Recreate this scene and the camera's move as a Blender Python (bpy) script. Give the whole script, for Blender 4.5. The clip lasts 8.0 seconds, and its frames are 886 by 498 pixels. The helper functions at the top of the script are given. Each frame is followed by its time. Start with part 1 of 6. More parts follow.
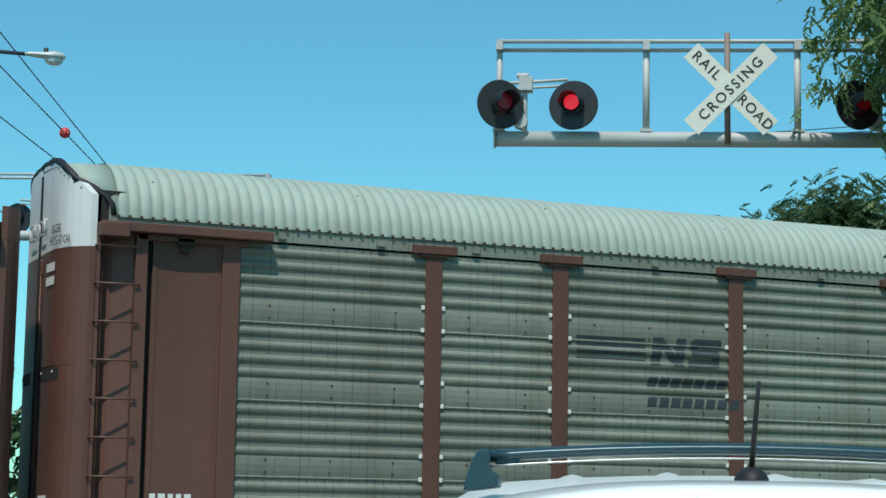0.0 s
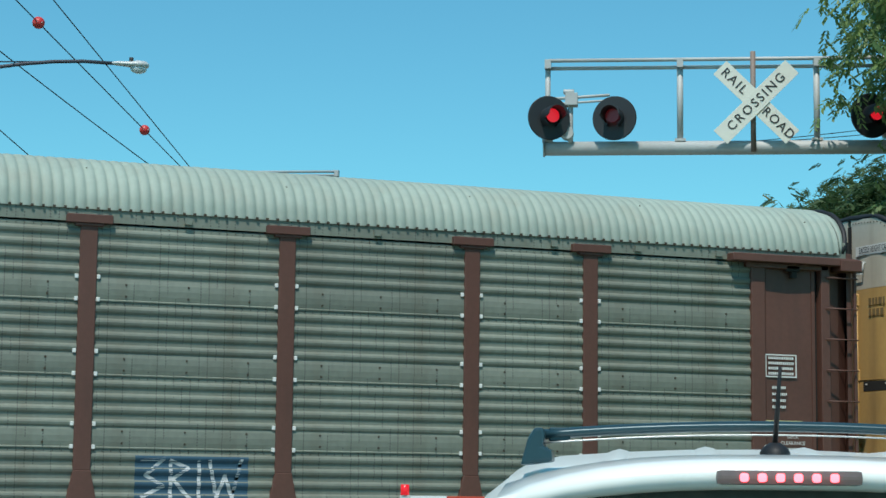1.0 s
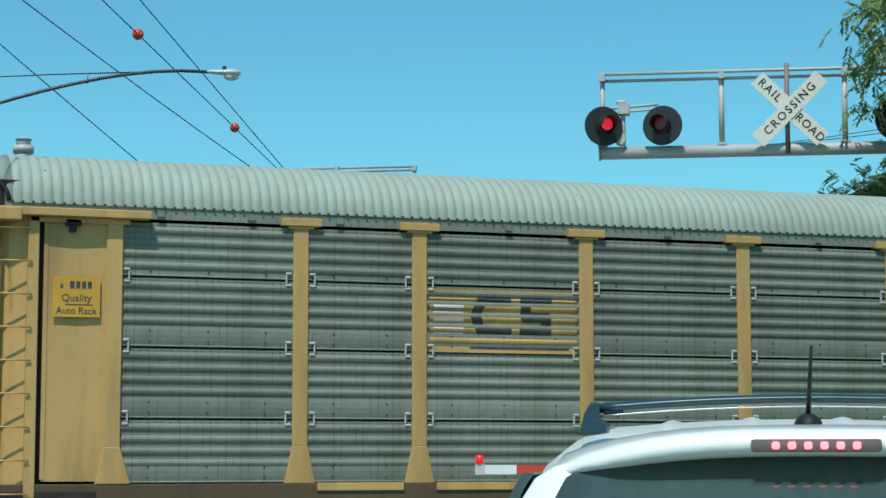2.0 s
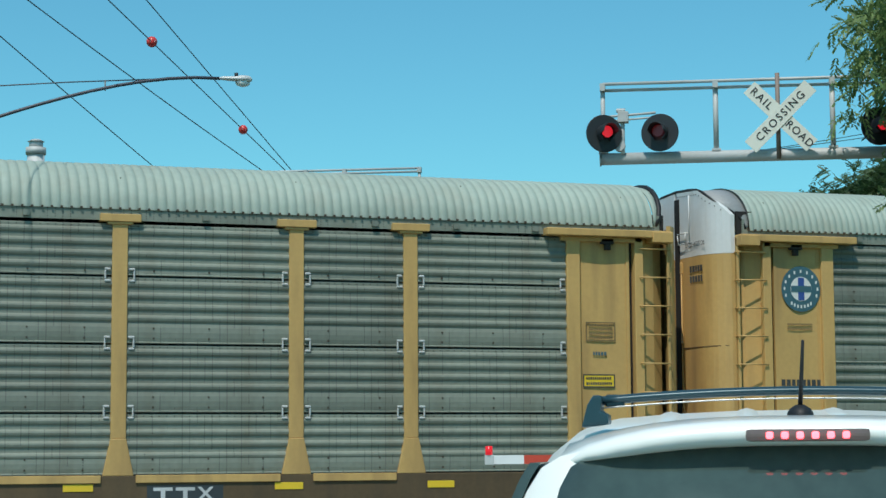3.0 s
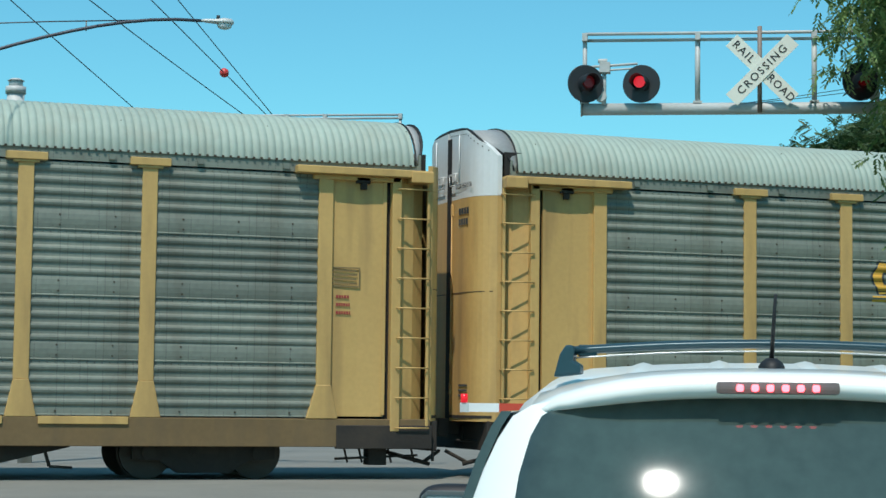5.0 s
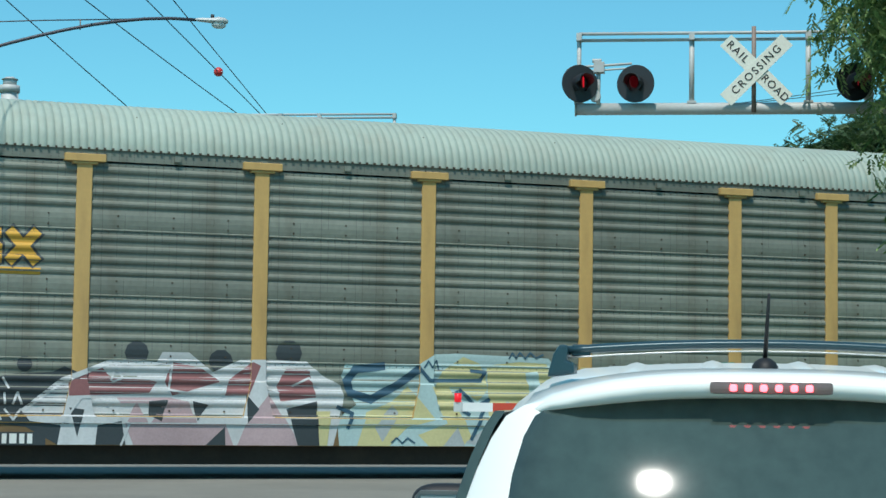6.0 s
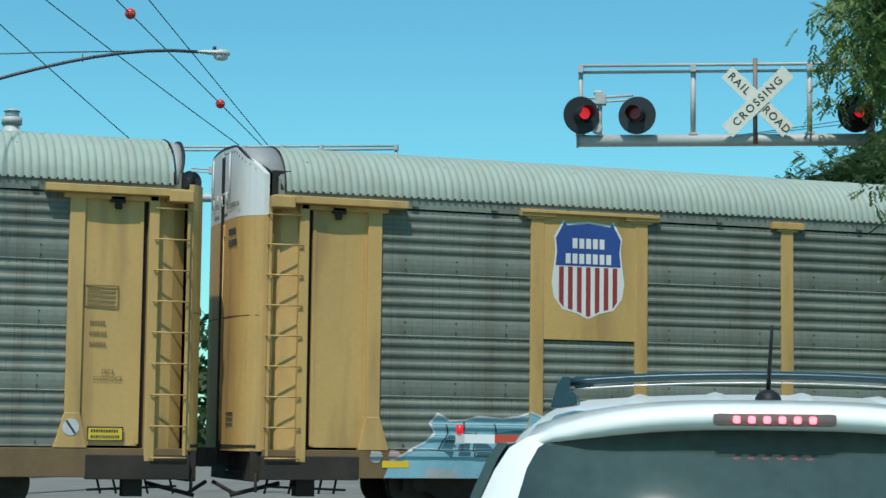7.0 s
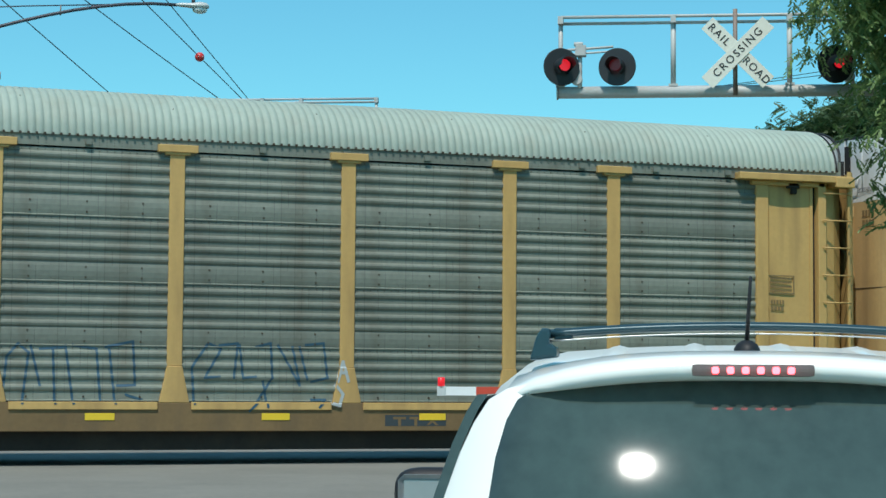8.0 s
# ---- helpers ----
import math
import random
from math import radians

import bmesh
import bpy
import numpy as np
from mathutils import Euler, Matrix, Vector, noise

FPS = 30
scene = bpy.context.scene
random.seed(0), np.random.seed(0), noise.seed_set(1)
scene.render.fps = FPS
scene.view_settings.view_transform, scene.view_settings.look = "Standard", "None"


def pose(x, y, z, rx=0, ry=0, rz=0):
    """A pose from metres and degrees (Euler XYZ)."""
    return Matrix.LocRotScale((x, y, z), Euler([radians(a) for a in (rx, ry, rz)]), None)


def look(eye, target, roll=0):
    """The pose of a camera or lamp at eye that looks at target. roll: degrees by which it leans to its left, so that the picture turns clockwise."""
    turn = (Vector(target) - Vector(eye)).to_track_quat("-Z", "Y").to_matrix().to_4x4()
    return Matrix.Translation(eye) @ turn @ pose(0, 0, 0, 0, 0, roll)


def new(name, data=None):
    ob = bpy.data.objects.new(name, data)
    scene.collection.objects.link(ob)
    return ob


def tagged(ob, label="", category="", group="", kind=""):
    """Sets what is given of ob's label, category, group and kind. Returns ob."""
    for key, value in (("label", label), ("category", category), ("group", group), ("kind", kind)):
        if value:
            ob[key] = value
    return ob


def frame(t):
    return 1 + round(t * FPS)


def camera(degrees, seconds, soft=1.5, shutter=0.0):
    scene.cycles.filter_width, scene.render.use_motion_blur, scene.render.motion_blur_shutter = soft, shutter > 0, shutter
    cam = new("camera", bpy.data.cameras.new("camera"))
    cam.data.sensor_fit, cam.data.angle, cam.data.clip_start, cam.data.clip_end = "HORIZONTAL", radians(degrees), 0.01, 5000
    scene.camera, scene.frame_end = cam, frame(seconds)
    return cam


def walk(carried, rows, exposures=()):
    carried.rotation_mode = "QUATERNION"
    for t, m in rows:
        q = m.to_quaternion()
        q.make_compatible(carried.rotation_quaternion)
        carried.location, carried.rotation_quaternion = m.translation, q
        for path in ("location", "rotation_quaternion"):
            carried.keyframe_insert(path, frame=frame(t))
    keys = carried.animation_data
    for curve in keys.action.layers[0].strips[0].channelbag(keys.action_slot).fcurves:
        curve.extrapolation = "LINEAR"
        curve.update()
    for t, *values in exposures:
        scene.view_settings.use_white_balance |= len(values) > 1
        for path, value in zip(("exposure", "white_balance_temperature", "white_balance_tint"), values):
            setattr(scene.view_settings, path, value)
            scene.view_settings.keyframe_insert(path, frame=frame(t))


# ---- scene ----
cam = camera(25.37, 8.0, soft=1.5)


def eye_row(t, x, y, z, bearing, pitch, roll):
    """A camera row from a standpoint, a bearing from +Y towards +X, a pitch and a roll in degrees."""
    b, p = radians(bearing), radians(pitch)
    way = Vector((math.sin(b) * math.cos(p), math.cos(b) * math.cos(p), math.sin(p)))
    return t, look((x, y, z), Vector((x, y, z)) + way * 10, roll)


walk(cam, [
    eye_row(0.0, 2.334, 5.918, 1.330, 22.770, 7.863, 0.930),
    eye_row(0.5, 1.829, 4.705, 1.330, 22.149, 7.552, 0.658),
    eye_row(1.0, 1.472, 3.754, 1.330, 21.033, 7.000, 0.628),
    eye_row(1.5, 1.132, 2.503, 1.330, 19.246, 6.400, 0.440),
    eye_row(2.4, 0.250, 0.420, 1.330, 18.700, 6.080, -0.100),
    eye_row(3.0, 0.0, 0.0, 1.33, 18.943, 5.864, -0.346),
    eye_row(3.5, 0.0, 0.0, 1.33, 18.620, 5.257, -0.148),
    eye_row(4.0, 0.009, -0.004, 1.33, 18.872, 4.743, 0.446),
    eye_row(4.5, 0.010, -0.005, 1.33, 19.336, 4.378, 0.580),
    eye_row(6.0, 0.011, -0.005, 1.33, 19.719, 4.325, 0.750),
    eye_row(6.5, 0.009, -0.004, 1.33, 19.727, 4.300, 0.620),
    eye_row(7.0, 0.008, -0.004, 1.33, 19.662, 5.244, 0.733),
    eye_row(7.5, 0.013, -0.006, 1.33, 20.064, 4.851, 0.775),
    eye_row(8.0, 0.013, -0.006, 1.33, 20.227, 3.869, 0.403),
], [(0.0, 0.0), (1.5, -0.04), (3.0, -0.11), (3.5, -0.12), (4.5, 0.04), (6.5, 0.05), (7.0, -0.06), (7.5, -0.04), (8.0, 0.05)])

# ---- world, sun, exposure ----
SUN_BEARING, SUN_HEIGHT = 214.0, 60.0
world = bpy.data.worlds.new("world")
scene.world = world
world.use_nodes = True
wn, wl = world.node_tree.nodes, world.node_tree.links
sky = wn.new("ShaderNodeTexSky")
sky.sky_type, sky.sun_disc = "NISHITA", False
sky.sun_elevation, sky.sun_rotation = radians(SUN_HEIGHT), radians(SUN_BEARING)
sky.altitude, sky.air_density, sky.dust_density, sky.ozone_density = 0.0, 1.0, 0.3, 1.5
clear = wn.new("ShaderNodeMix")
clear.data_type, clear.blend_type = "RGBA", "MULTIPLY"
clear.inputs["Factor"].default_value = 1.0
clear.inputs["B"].default_value = (0.44, 1.0, 1.0, 1)
wl.new(sky.outputs[0], clear.inputs["A"])
wl.new(clear.outputs["Result"], wn["Background"].inputs[0])
wn["Background"].inputs[1].default_value = 0.135
sun = new("sun", bpy.data.lights.new("sun", "SUN"))
sun.data.energy, sun.data.angle, sun.data.color = 3.5, radians(0.53), (1.0, 0.97, 0.90)
sb, se = radians(SUN_BEARING), radians(SUN_HEIGHT)
sun_way = Vector((math.sin(sb) * math.cos(se), math.cos(sb) * math.cos(se), math.sin(se)))
sun.matrix_world = look(sun_way * 60, (0, 0, 0))
scene.view_settings.exposure = 0.0


# ---- materials ----
def material(name, colour, rough=0.6, metal=0.0, vary=0.12, grain=3.0, stain=0.0, stain_colour=(0.1, 0.06, 0.04), bump=0.0, streak=False, spec=0.5, coat=0.0, emit=None, lines=0.0):
    """A procedural surface: base colour, broad and fine variation, optional stains that run down, fine relief."""
    mat = bpy.data.materials.new(name)
    mat.use_nodes = True
    n, l = mat.node_tree.nodes, mat.node_tree.links
    b = n["Principled BSDF"]
    b.inputs["Roughness"].default_value, b.inputs["Metallic"].default_value = rough, metal
    b.inputs["Specular IOR Level"].default_value, b.inputs["Coat Weight"].default_value = spec, coat
    co = n.new("ShaderNodeTexCoord")
    big, fine = n.new("ShaderNodeTexNoise"), n.new("ShaderNodeTexNoise")
    big.inputs["Scale"].default_value, fine.inputs["Scale"].default_value = grain * 0.35, grain * 9
    big.inputs["Detail"].default_value, fine.inputs["Detail"].default_value = 5, 3
    for k in (big, fine):
        l.new(co.outputs["Object"], k.inputs["Vector"])
    add = n.new("ShaderNodeMath")
    add.operation = "MULTIPLY_ADD"
    add.inputs[1].default_value = 0.45
    l.new(fine.outputs["Fac"], add.inputs[0])
    l.new(big.outputs["Fac"], add.inputs[2])
    ramp = n.new("ShaderNodeMapRange")
    ramp.inputs["From Min"].default_value, ramp.inputs["From Max"].default_value = 0.45, 1.0
    ramp.inputs["To Min"].default_value, ramp.inputs["To Max"].default_value = 1 - vary, 1 + vary
    l.new(add.outputs[0], ramp.inputs["Value"])
    mul = n.new("ShaderNodeMix")
    mul.data_type, mul.blend_type = "RGBA", "MULTIPLY"
    mul.inputs["Factor"].default_value = 1
    mul.inputs["A"].default_value = (*colour, 1)
    l.new(ramp.outputs[0], mul.inputs["B"])
    out = mul.outputs["Result"]
    if stain:
        mp = n.new("ShaderNodeMapping")
        mp.inputs["Scale"].default_value = (1.6, 1.6, 0.25) if streak else (1.3, 1.3, 1.3)
        st = n.new("ShaderNodeTexNoise")
        st.inputs["Scale"].default_value, st.inputs["Detail"].default_value = 1.6, 6
        l.new(co.outputs["Object"], mp.inputs["Vector"])
        l.new(mp.outputs[0], st.inputs["Vector"])
        r2 = n.new("ShaderNodeMapRange")
        r2.inputs["From Min"].default_value, r2.inputs["From Max"].default_value = 0.48, 0.75
        r2.inputs["To Max"].default_value = stain
        l.new(st.outputs["Fac"], r2.inputs["Value"])
        m2 = n.new("ShaderNodeMix")
        m2.data_type = "RGBA"
        m2.inputs["B"].default_value = (*stain_colour, 1)
        l.new(r2.outputs[0], m2.inputs["Factor"])
        l.new(out, m2.inputs["A"])
        out = m2.outputs["Result"]
    if lines:
        # upright columns of small punched holes, some of them rusted shut
        sep = n.new("ShaderNodeSeparateXYZ")
        l.new(co.outputs["Object"], sep.inputs[0])

        def calc(op, a, b=0.0):
            k = n.new("ShaderNodeMath")
            k.operation = op
            for i, v in enumerate((a, b)):
                if isinstance(v, (int, float)):
                    k.inputs[i].default_value = v
                else:
                    l.new(v, k.inputs[i])
            return k.outputs[0]

        near = lambda v, pitch, half: calc("LESS_THAN", calc("ABSOLUTE", calc("SUBTRACT", calc("FRACT", calc("DIVIDE", v, pitch)), 0.5)), half)
        hole = calc("MULTIPLY", near(sep.outputs["X"], 0.118, 0.07), near(sep.outputs["Z"], 0.041, 0.26))
        some = n.new("ShaderNodeTexNoise")
        some.inputs["Scale"].default_value, some.inputs["Detail"].default_value = 1.6, 4
        wide = n.new("ShaderNodeMapping")
        wide.inputs["Scale"].default_value = (4.0, 1.0, 0.8)
        l.new(co.outputs["Object"], wide.inputs["Vector"])
        l.new(wide.outputs[0], some.inputs["Vector"])
        hole = calc("MULTIPLY", hole, calc("MULTIPLY", calc("GREATER_THAN", some.outputs["Fac"], 0.51), lines))
        m3 = n.new("ShaderNodeMix")
        m3.data_type = "RGBA"
        m3.inputs["B"].default_value = (0.035, 0.035, 0.03, 1)
        l.new(hole, m3.inputs["Factor"])
        l.new(out, m3.inputs["A"])
        out = m3.outputs["Result"]
    if lines:
        # no two sheets have weathered alike
        info, tone, m4 = n.new("ShaderNodeObjectInfo"), n.new("ShaderNodeMapRange"), n.new("ShaderNodeMix")
        tone.inputs["To Min"].default_value, tone.inputs["To Max"].default_value = 0.84, 1.10
        l.new(info.outputs["Random"], tone.inputs["Value"])
        m4.data_type, m4.blend_type = "RGBA", "MULTIPLY"
        m4.inputs["Factor"].default_value = 1
        l.new(out, m4.inputs["A"])
        l.new(tone.outputs[0], m4.inputs["B"])
        out = m4.outputs["Result"]
    l.new(out, b.inputs["Base Color"])
    if bump:
        bp = n.new("ShaderNodeBump")
        bp.inputs["Strength"].default_value, bp.inputs["Distance"].default_value = bump, 0.01
        l.new(fine.outputs["Fac"], bp.inputs["Height"])
        l.new(bp.outputs[0], b.inputs["Normal"])
    if emit:
        b.inputs["Emission Color"].default_value, b.inputs["Emission Strength"].default_value = (*emit[0], 1), emit[1]
    return mat


M = {
    "galv": material("galvanised_steel", (0.213, 0.236, 0.19), 0.6, 0.05, 0.22, 1.2, 0.5, (0.16, 0.15, 0.11), 0.05, True, lines=0.7),
    "galv_b": material("galvanised_steel_darker", (0.196, 0.215, 0.176), 0.6, 0.05, 0.25, 1.3, 0.55, (0.125, 0.11, 0.08), 0.05, True, lines=0.5),
    "roof": material("roof_steel", (0.338, 0.408, 0.345), 0.65, 0.0, 0.14, 0.8, 0.4, (0.29, 0.29, 0.225), 0.05),
    "roof_patch": material("roof_patch", (0.62, 0.66, 0.62), 0.6, 0.05, 0.1, 0.8),
    "brown": material("brown_paint", (0.125, 0.052, 0.036), 0.55, 0, 0.2, 1.5, 0.35, (0.06, 0.03, 0.022), 0.05, True),
    "yellow": material("yellow_paint", (0.565, 0.35, 0.12), 0.55, 0, 0.10, 1.5, 0.6, (0.25, 0.15, 0.06), 0.04, True),
    "yellow_fade": material("faded_yellow_paint", (0.52, 0.345, 0.15), 0.6, 0, 0.12, 1.5, 0.6, (0.24, 0.155, 0.07), 0.04, True),
    "end_white": material("weathered_white_paint", (0.68, 0.69, 0.67), 0.55, 0, 0.08, 1.2, 0.4, (0.42, 0.38, 0.30), 0.03, True),
    "end_cream": material("weathered_cream_paint", (0.55, 0.50, 0.40), 0.6, 0, 0.10, 1.2, 0.6, (0.36, 0.30, 0.20), 0.03, True),
    "sill": material("dirty_sill_paint", (0.175, 0.108, 0.045), 0.75, 0, 0.2, 1.6, 0.5, (0.10, 0.07, 0.04), 0.1, True),
    "sill_dark": material("grimy_sill_paint", (0.10, 0.066, 0.032), 0.8, 0, 0.25, 1.6, 0.5, (0.05, 0.038, 0.025), 0.1, True),
    "hood": material("dull_hood_steel", (0.34, 0.345, 0.335), 0.6, 0.05, 0.2, 2.0, 0.5, (0.40, 0.41, 0.40), 0.1),
    "grime": material("underframe_grime", (0.026, 0.021, 0.017), 0.85, 0, 0.3, 2.0, 0.4, (0.08, 0.055, 0.035), 0.2),
    # rusty bolts; its dark colour also paints the shade under the eave
    "bolt_and_shade": material("rusty_bolt_and_eave_shade", (0.06, 0.045, 0.03), 0.8, 0, 0.3, 6),
    "wheel": material("rolled_steel", (0.07, 0.055, 0.045), 0.6, 0.6, 0.2, 4),
    "black": material("black_rubber", (0.012, 0.012, 0.013), 0.6, 0, 0.2, 4),
    # near-black for joints, and for the shade inside slots and open corners
    "gap": material("dark_joint_and_opening_shade", (0.02, 0.018, 0.016), 0.9, 0, 0.2, 4),
    "white": material("white_marking", (0.72, 0.72, 0.68), 0.6, 0, 0.1, 3),
    "ink": material("dark_marking", (0.045, 0.05, 0.05), 0.7, 0, 0.2, 5, 0.4, (0.2, 0.2, 0.18)),
    "ink_faded": material("faded_marking", (0.20, 0.14, 0.06), 0.7, 0, 0.2, 5),
    "ref_yellow": material("reflective_yellow", (0.78, 0.52, 0.03), 0.35, 0, 0.06, 5),
    "blue": material("emblem_blue", (0.03, 0.075, 0.28), 0.5, 0, 0.1, 3),
    "red": material("emblem_red", (0.30, 0.035, 0.035), 0.5, 0, 0.15, 3),
    "orange": material("emblem_orange", (0.62, 0.33, 0.04), 0.55, 0, 0.1, 3),
    "steelblue": material("emblem_ring", (0.045, 0.12, 0.15), 0.55, 0, 0.15, 4),
    "spray_white": material("sprayed_white", (0.55, 0.56, 0.56), 0.6, 0, 0.18, 3, 0.5, (0.33, 0.34, 0.33)),
    "spray_dark": material("sprayed_black", (0.035, 0.045, 0.05), 0.6, 0, 0.2, 3),
    "spray_blue": material("sprayed_light_blue", (0.23, 0.46, 0.54), 0.6, 0, 0.2, 3, 0.4, (0.10, 0.26, 0.33)),
    "spray_navy": material("sprayed_navy", (0.03, 0.085, 0.13), 0.6, 0, 0.2, 3),
    "spray_cream": material("sprayed_cream", (0.55, 0.50, 0.25), 0.6, 0, 0.15, 3),
    "spray_pink": material("sprayed_pink", (0.42, 0.30, 0.31), 0.6, 0, 0.2, 3),
    "red_wash": material("sprayed_dull_red", (0.25, 0.10, 0.10), 0.6, 0, 0.2, 3),
    "spray_green": material("sprayed_green", (0.06, 0.32, 0.23), 0.6, 0, 0.2, 3),
    "spray_ghost": material("faded_spray", (0.235, 0.255, 0.25), 0.6, 0, 0.2, 3, 0.5, (0.17, 0.18, 0.17)),
    "spray_pale": material("sprayed_pale_blue", (0.40, 0.53, 0.52), 0.6, 0, 0.18, 3, 0.4, (0.30, 0.40, 0.40)),
    "spray_straw": material("faded_straw_spray", (0.34, 0.325, 0.19), 0.6, 0, 0.25, 4, 0.5, (0.24, 0.24, 0.18)),
    "spray_grey": material("sprayed_grey", (0.38, 0.41, 0.41), 0.6, 0, 0.2, 3),
    "asphalt": material("asphalt", (0.205, 0.20, 0.172), 0.9, 0, 0.16, 1.2, 0.3, (0.15, 0.148, 0.14), 0.3),
    "concrete": material("crossing_concrete", (0.33, 0.32, 0.295), 0.85, 0, 0.15, 1.5, 0.4, (0.2, 0.19, 0.17), 0.2),
    "ground": material("ground_grass", (0.085, 0.12, 0.035), 0.95, 0, 0.4, 1.0, 0.5, (0.15, 0.13, 0.08), 0.4),
    "ballast": material("ballast_stone", (0.22, 0.205, 0.185), 0.95, 0, 0.35, 4.0, 0, (0, 0, 0), 0.8),
    "rail": material("rail_steel", (0.10, 0.07, 0.055), 0.55, 0.6, 0.2, 3),
    "galv_pipe": material("galvanised_pipe", (0.48, 0.49, 0.475), 0.6, 0.1, 0.12, 2.5, 0.35, (0.36, 0.33, 0.28)),
    "rust_pipe": material("weathered_mast", (0.22, 0.16, 0.13), 0.7, 0.2, 0.3, 3.0, 0.6, (0.34, 0.33, 0.32)),
    "sign": material("sign_white", (0.74, 0.75, 0.66), 0.5, 0, 0.05, 2.0, 0.2, (0.6, 0.6, 0.5)),
    "sign_black": material("sign_black", (0.03, 0.03, 0.03), 0.55, 0, 0.1, 4),
    "flasher": material("black_enamel", (0.022, 0.025, 0.028), 0.5, 0, 0.2, 3),
    "lens_on": material("lit_red_lens", (0.4, 0.01, 0.01), 0.25, 0, 0.1, 20, emit=((1.0, 0.02, 0.04), 0.6)),
    "lens_low": material("dim_red_lens", (0.09, 0.006, 0.008), 0.25, 0, 0.1, 20, emit=((1.0, 0.02, 0.05), 0.03)),
    "gate_red": material("gate_red", (0.55, 0.06, 0.03), 0.4, 0, 0.06, 3),
    "gate_white": material("gate_white", (0.78, 0.78, 0.76), 0.4, 0, 0.05, 3),
    "lamp_grey": material("lamp_housing", (0.55, 0.56, 0.54), 0.45, 0.1, 0.08, 4),
    "lamp_glass": material("lamp_lens", (0.62, 0.66, 0.66), 0.15, 0, 0.05, 4),
    "dark_pipe": material("dark_lamp_arm", (0.07, 0.07, 0.085), 0.5, 0.3, 0.2, 3),
    "wire": material("cable_black", (0.02, 0.022, 0.024), 0.6, 0, 0.1, 3),
    "ball": material("marker_red", (0.62, 0.045, 0.04), 0.4, 0, 0.08, 3),
    "car_white": material("white_car_paint", (0.88, 0.89, 0.83), 0.32, 0, 0.02, 1.0, spec=0.5, coat=0.35),
    # lightened, mottled colour stands in for reflections and the cabin behind the glass
    "car_glass": material("dark_glass_painted_reflections", (0.050, 0.076, 0.068), 0.026, 0, 0.3, 2.5, spec=0.7),
    "bar": material("dark_rack_bar", (0.022, 0.06, 0.075), 0.35, 0.2, 0.1, 3),
    "chrome": material("bright_trim", (0.42, 0.44, 0.44), 0.35, 0.6, 0.05, 3),
    "led": material("stop_lamp", (0.8, 0.1, 0.1), 0.3, 0, 0.02, 20, emit=((1.0, 0.13, 0.17), 4.0)),
    "led_box": material("stop_lamp_lens", (0.17, 0.13, 0.12), 0.25, 0, 0.1, 10),
    "bark": material("bark", (0.10, 0.08, 0.06), 0.9, 0, 0.3, 6, 0, (0, 0, 0), 0.5),
}


def leaf_material(name, a, b):
    mat = bpy.data.materials.new(name)
    mat.use_nodes = True
    n, l = mat.node_tree.nodes, mat.node_tree.links
    geo, ramp = n.new("ShaderNodeNewGeometry"), n.new("ShaderNodeMix")
    ramp.data_type = "RGBA"
    ramp.inputs["A"].default_value, ramp.inputs["B"].default_value = (*a, 1), (*b, 1)
    l.new(geo.outputs["Random Per Island"], ramp.inputs["Factor"])
    p = n["Principled BSDF"]
    p.inputs["Roughness"].default_value = 0.5
    l.new(ramp.outputs["Result"], p.inputs["Base Color"])
    tr, mix = n.new("ShaderNodeBsdfTranslucent"), n.new("ShaderNodeMixShader")
    l.new(ramp.outputs["Result"], tr.inputs["Color"])
    mix.inputs[0].default_value = 0.4
    l.new(p.outputs[0], mix.inputs[1])
    l.new(tr.outputs[0], mix.inputs[2])
    l.new(mix.outputs[0], n["Material Output"].inputs[0])
    return mat


M["leaf"] = leaf_material("leaf_near", (0.085, 0.165, 0.05), (0.24, 0.34, 0.115))
M["leaf_far"] = leaf_material("leaf_far", (0.045, 0.09, 0.035), (0.10, 0.16, 0.06))


# ---- building helpers ----
def box(bm, x0, x1, y0, y1, z0, z1):
    v = [bm.verts.new(p) for p in ((x0, y0, z0), (x1, y0, z0), (x1, y1, z0), (x0, y1, z0), (x0, y0, z1), (x1, y0, z1), (x1, y1, z1), (x0, y1, z1))]
    for f in ((3, 2, 1, 0), (4, 5, 6, 7), (0, 1, 5, 4), (1, 2, 6, 5), (2, 3, 7, 6), (3, 0, 4, 7)):
        bm.faces.new([v[i] for i in f])
    return bm


def rod(bm, a, b, r, n=10, r2=None):
    """A round bar from a to b."""
    a, b = Vector(a), Vector(b)
    q = (b - a).to_track_quat("Z", "Y").to_matrix()
    r2 = r if r2 is None else r2
    ring = [[bm.verts.new(p + q @ Vector((math.cos(k * math.tau / n) * rr, math.sin(k * math.tau / n) * rr, 0))) for k in range(n)] for p, rr in ((a, r), (b, r2))]
    for k in range(n):
        bm.faces.new((ring[0][k], ring[0][(k + 1) % n], ring[1][(k + 1) % n], ring[1][k])).smooth = True
    bm.faces.new(ring[0][::-1])
    bm.faces.new(ring[1])
    return bm


def prism(bm, pts, y0, y1):
    """A flat outline in x and z, given thickness along y (outline anticlockwise as seen from -y)."""
    a = [bm.verts.new((x, y0, z)) for x, z in pts]
    b = [bm.verts.new((x, y1, z)) for x, z in pts]
    bm.faces.new(a)
    bm.faces.new(b[::-1])
    for i in range(len(pts)):
        j = (i + 1) % len(pts)
        bm.faces.new((a[j], a[i], b[i], b[j]))
    return bm


def bevelled(bm, w, seg=1):
    bmesh.ops.recalc_face_normals(bm, faces=bm.faces)
    bmesh.ops.bevel(bm, geom=[e for e in bm.edges if len(e.link_faces) == 2 and e.calc_face_angle(0) > 0.6], offset=w, segments=seg, affect="EDGES", profile=0.7)
    return bm


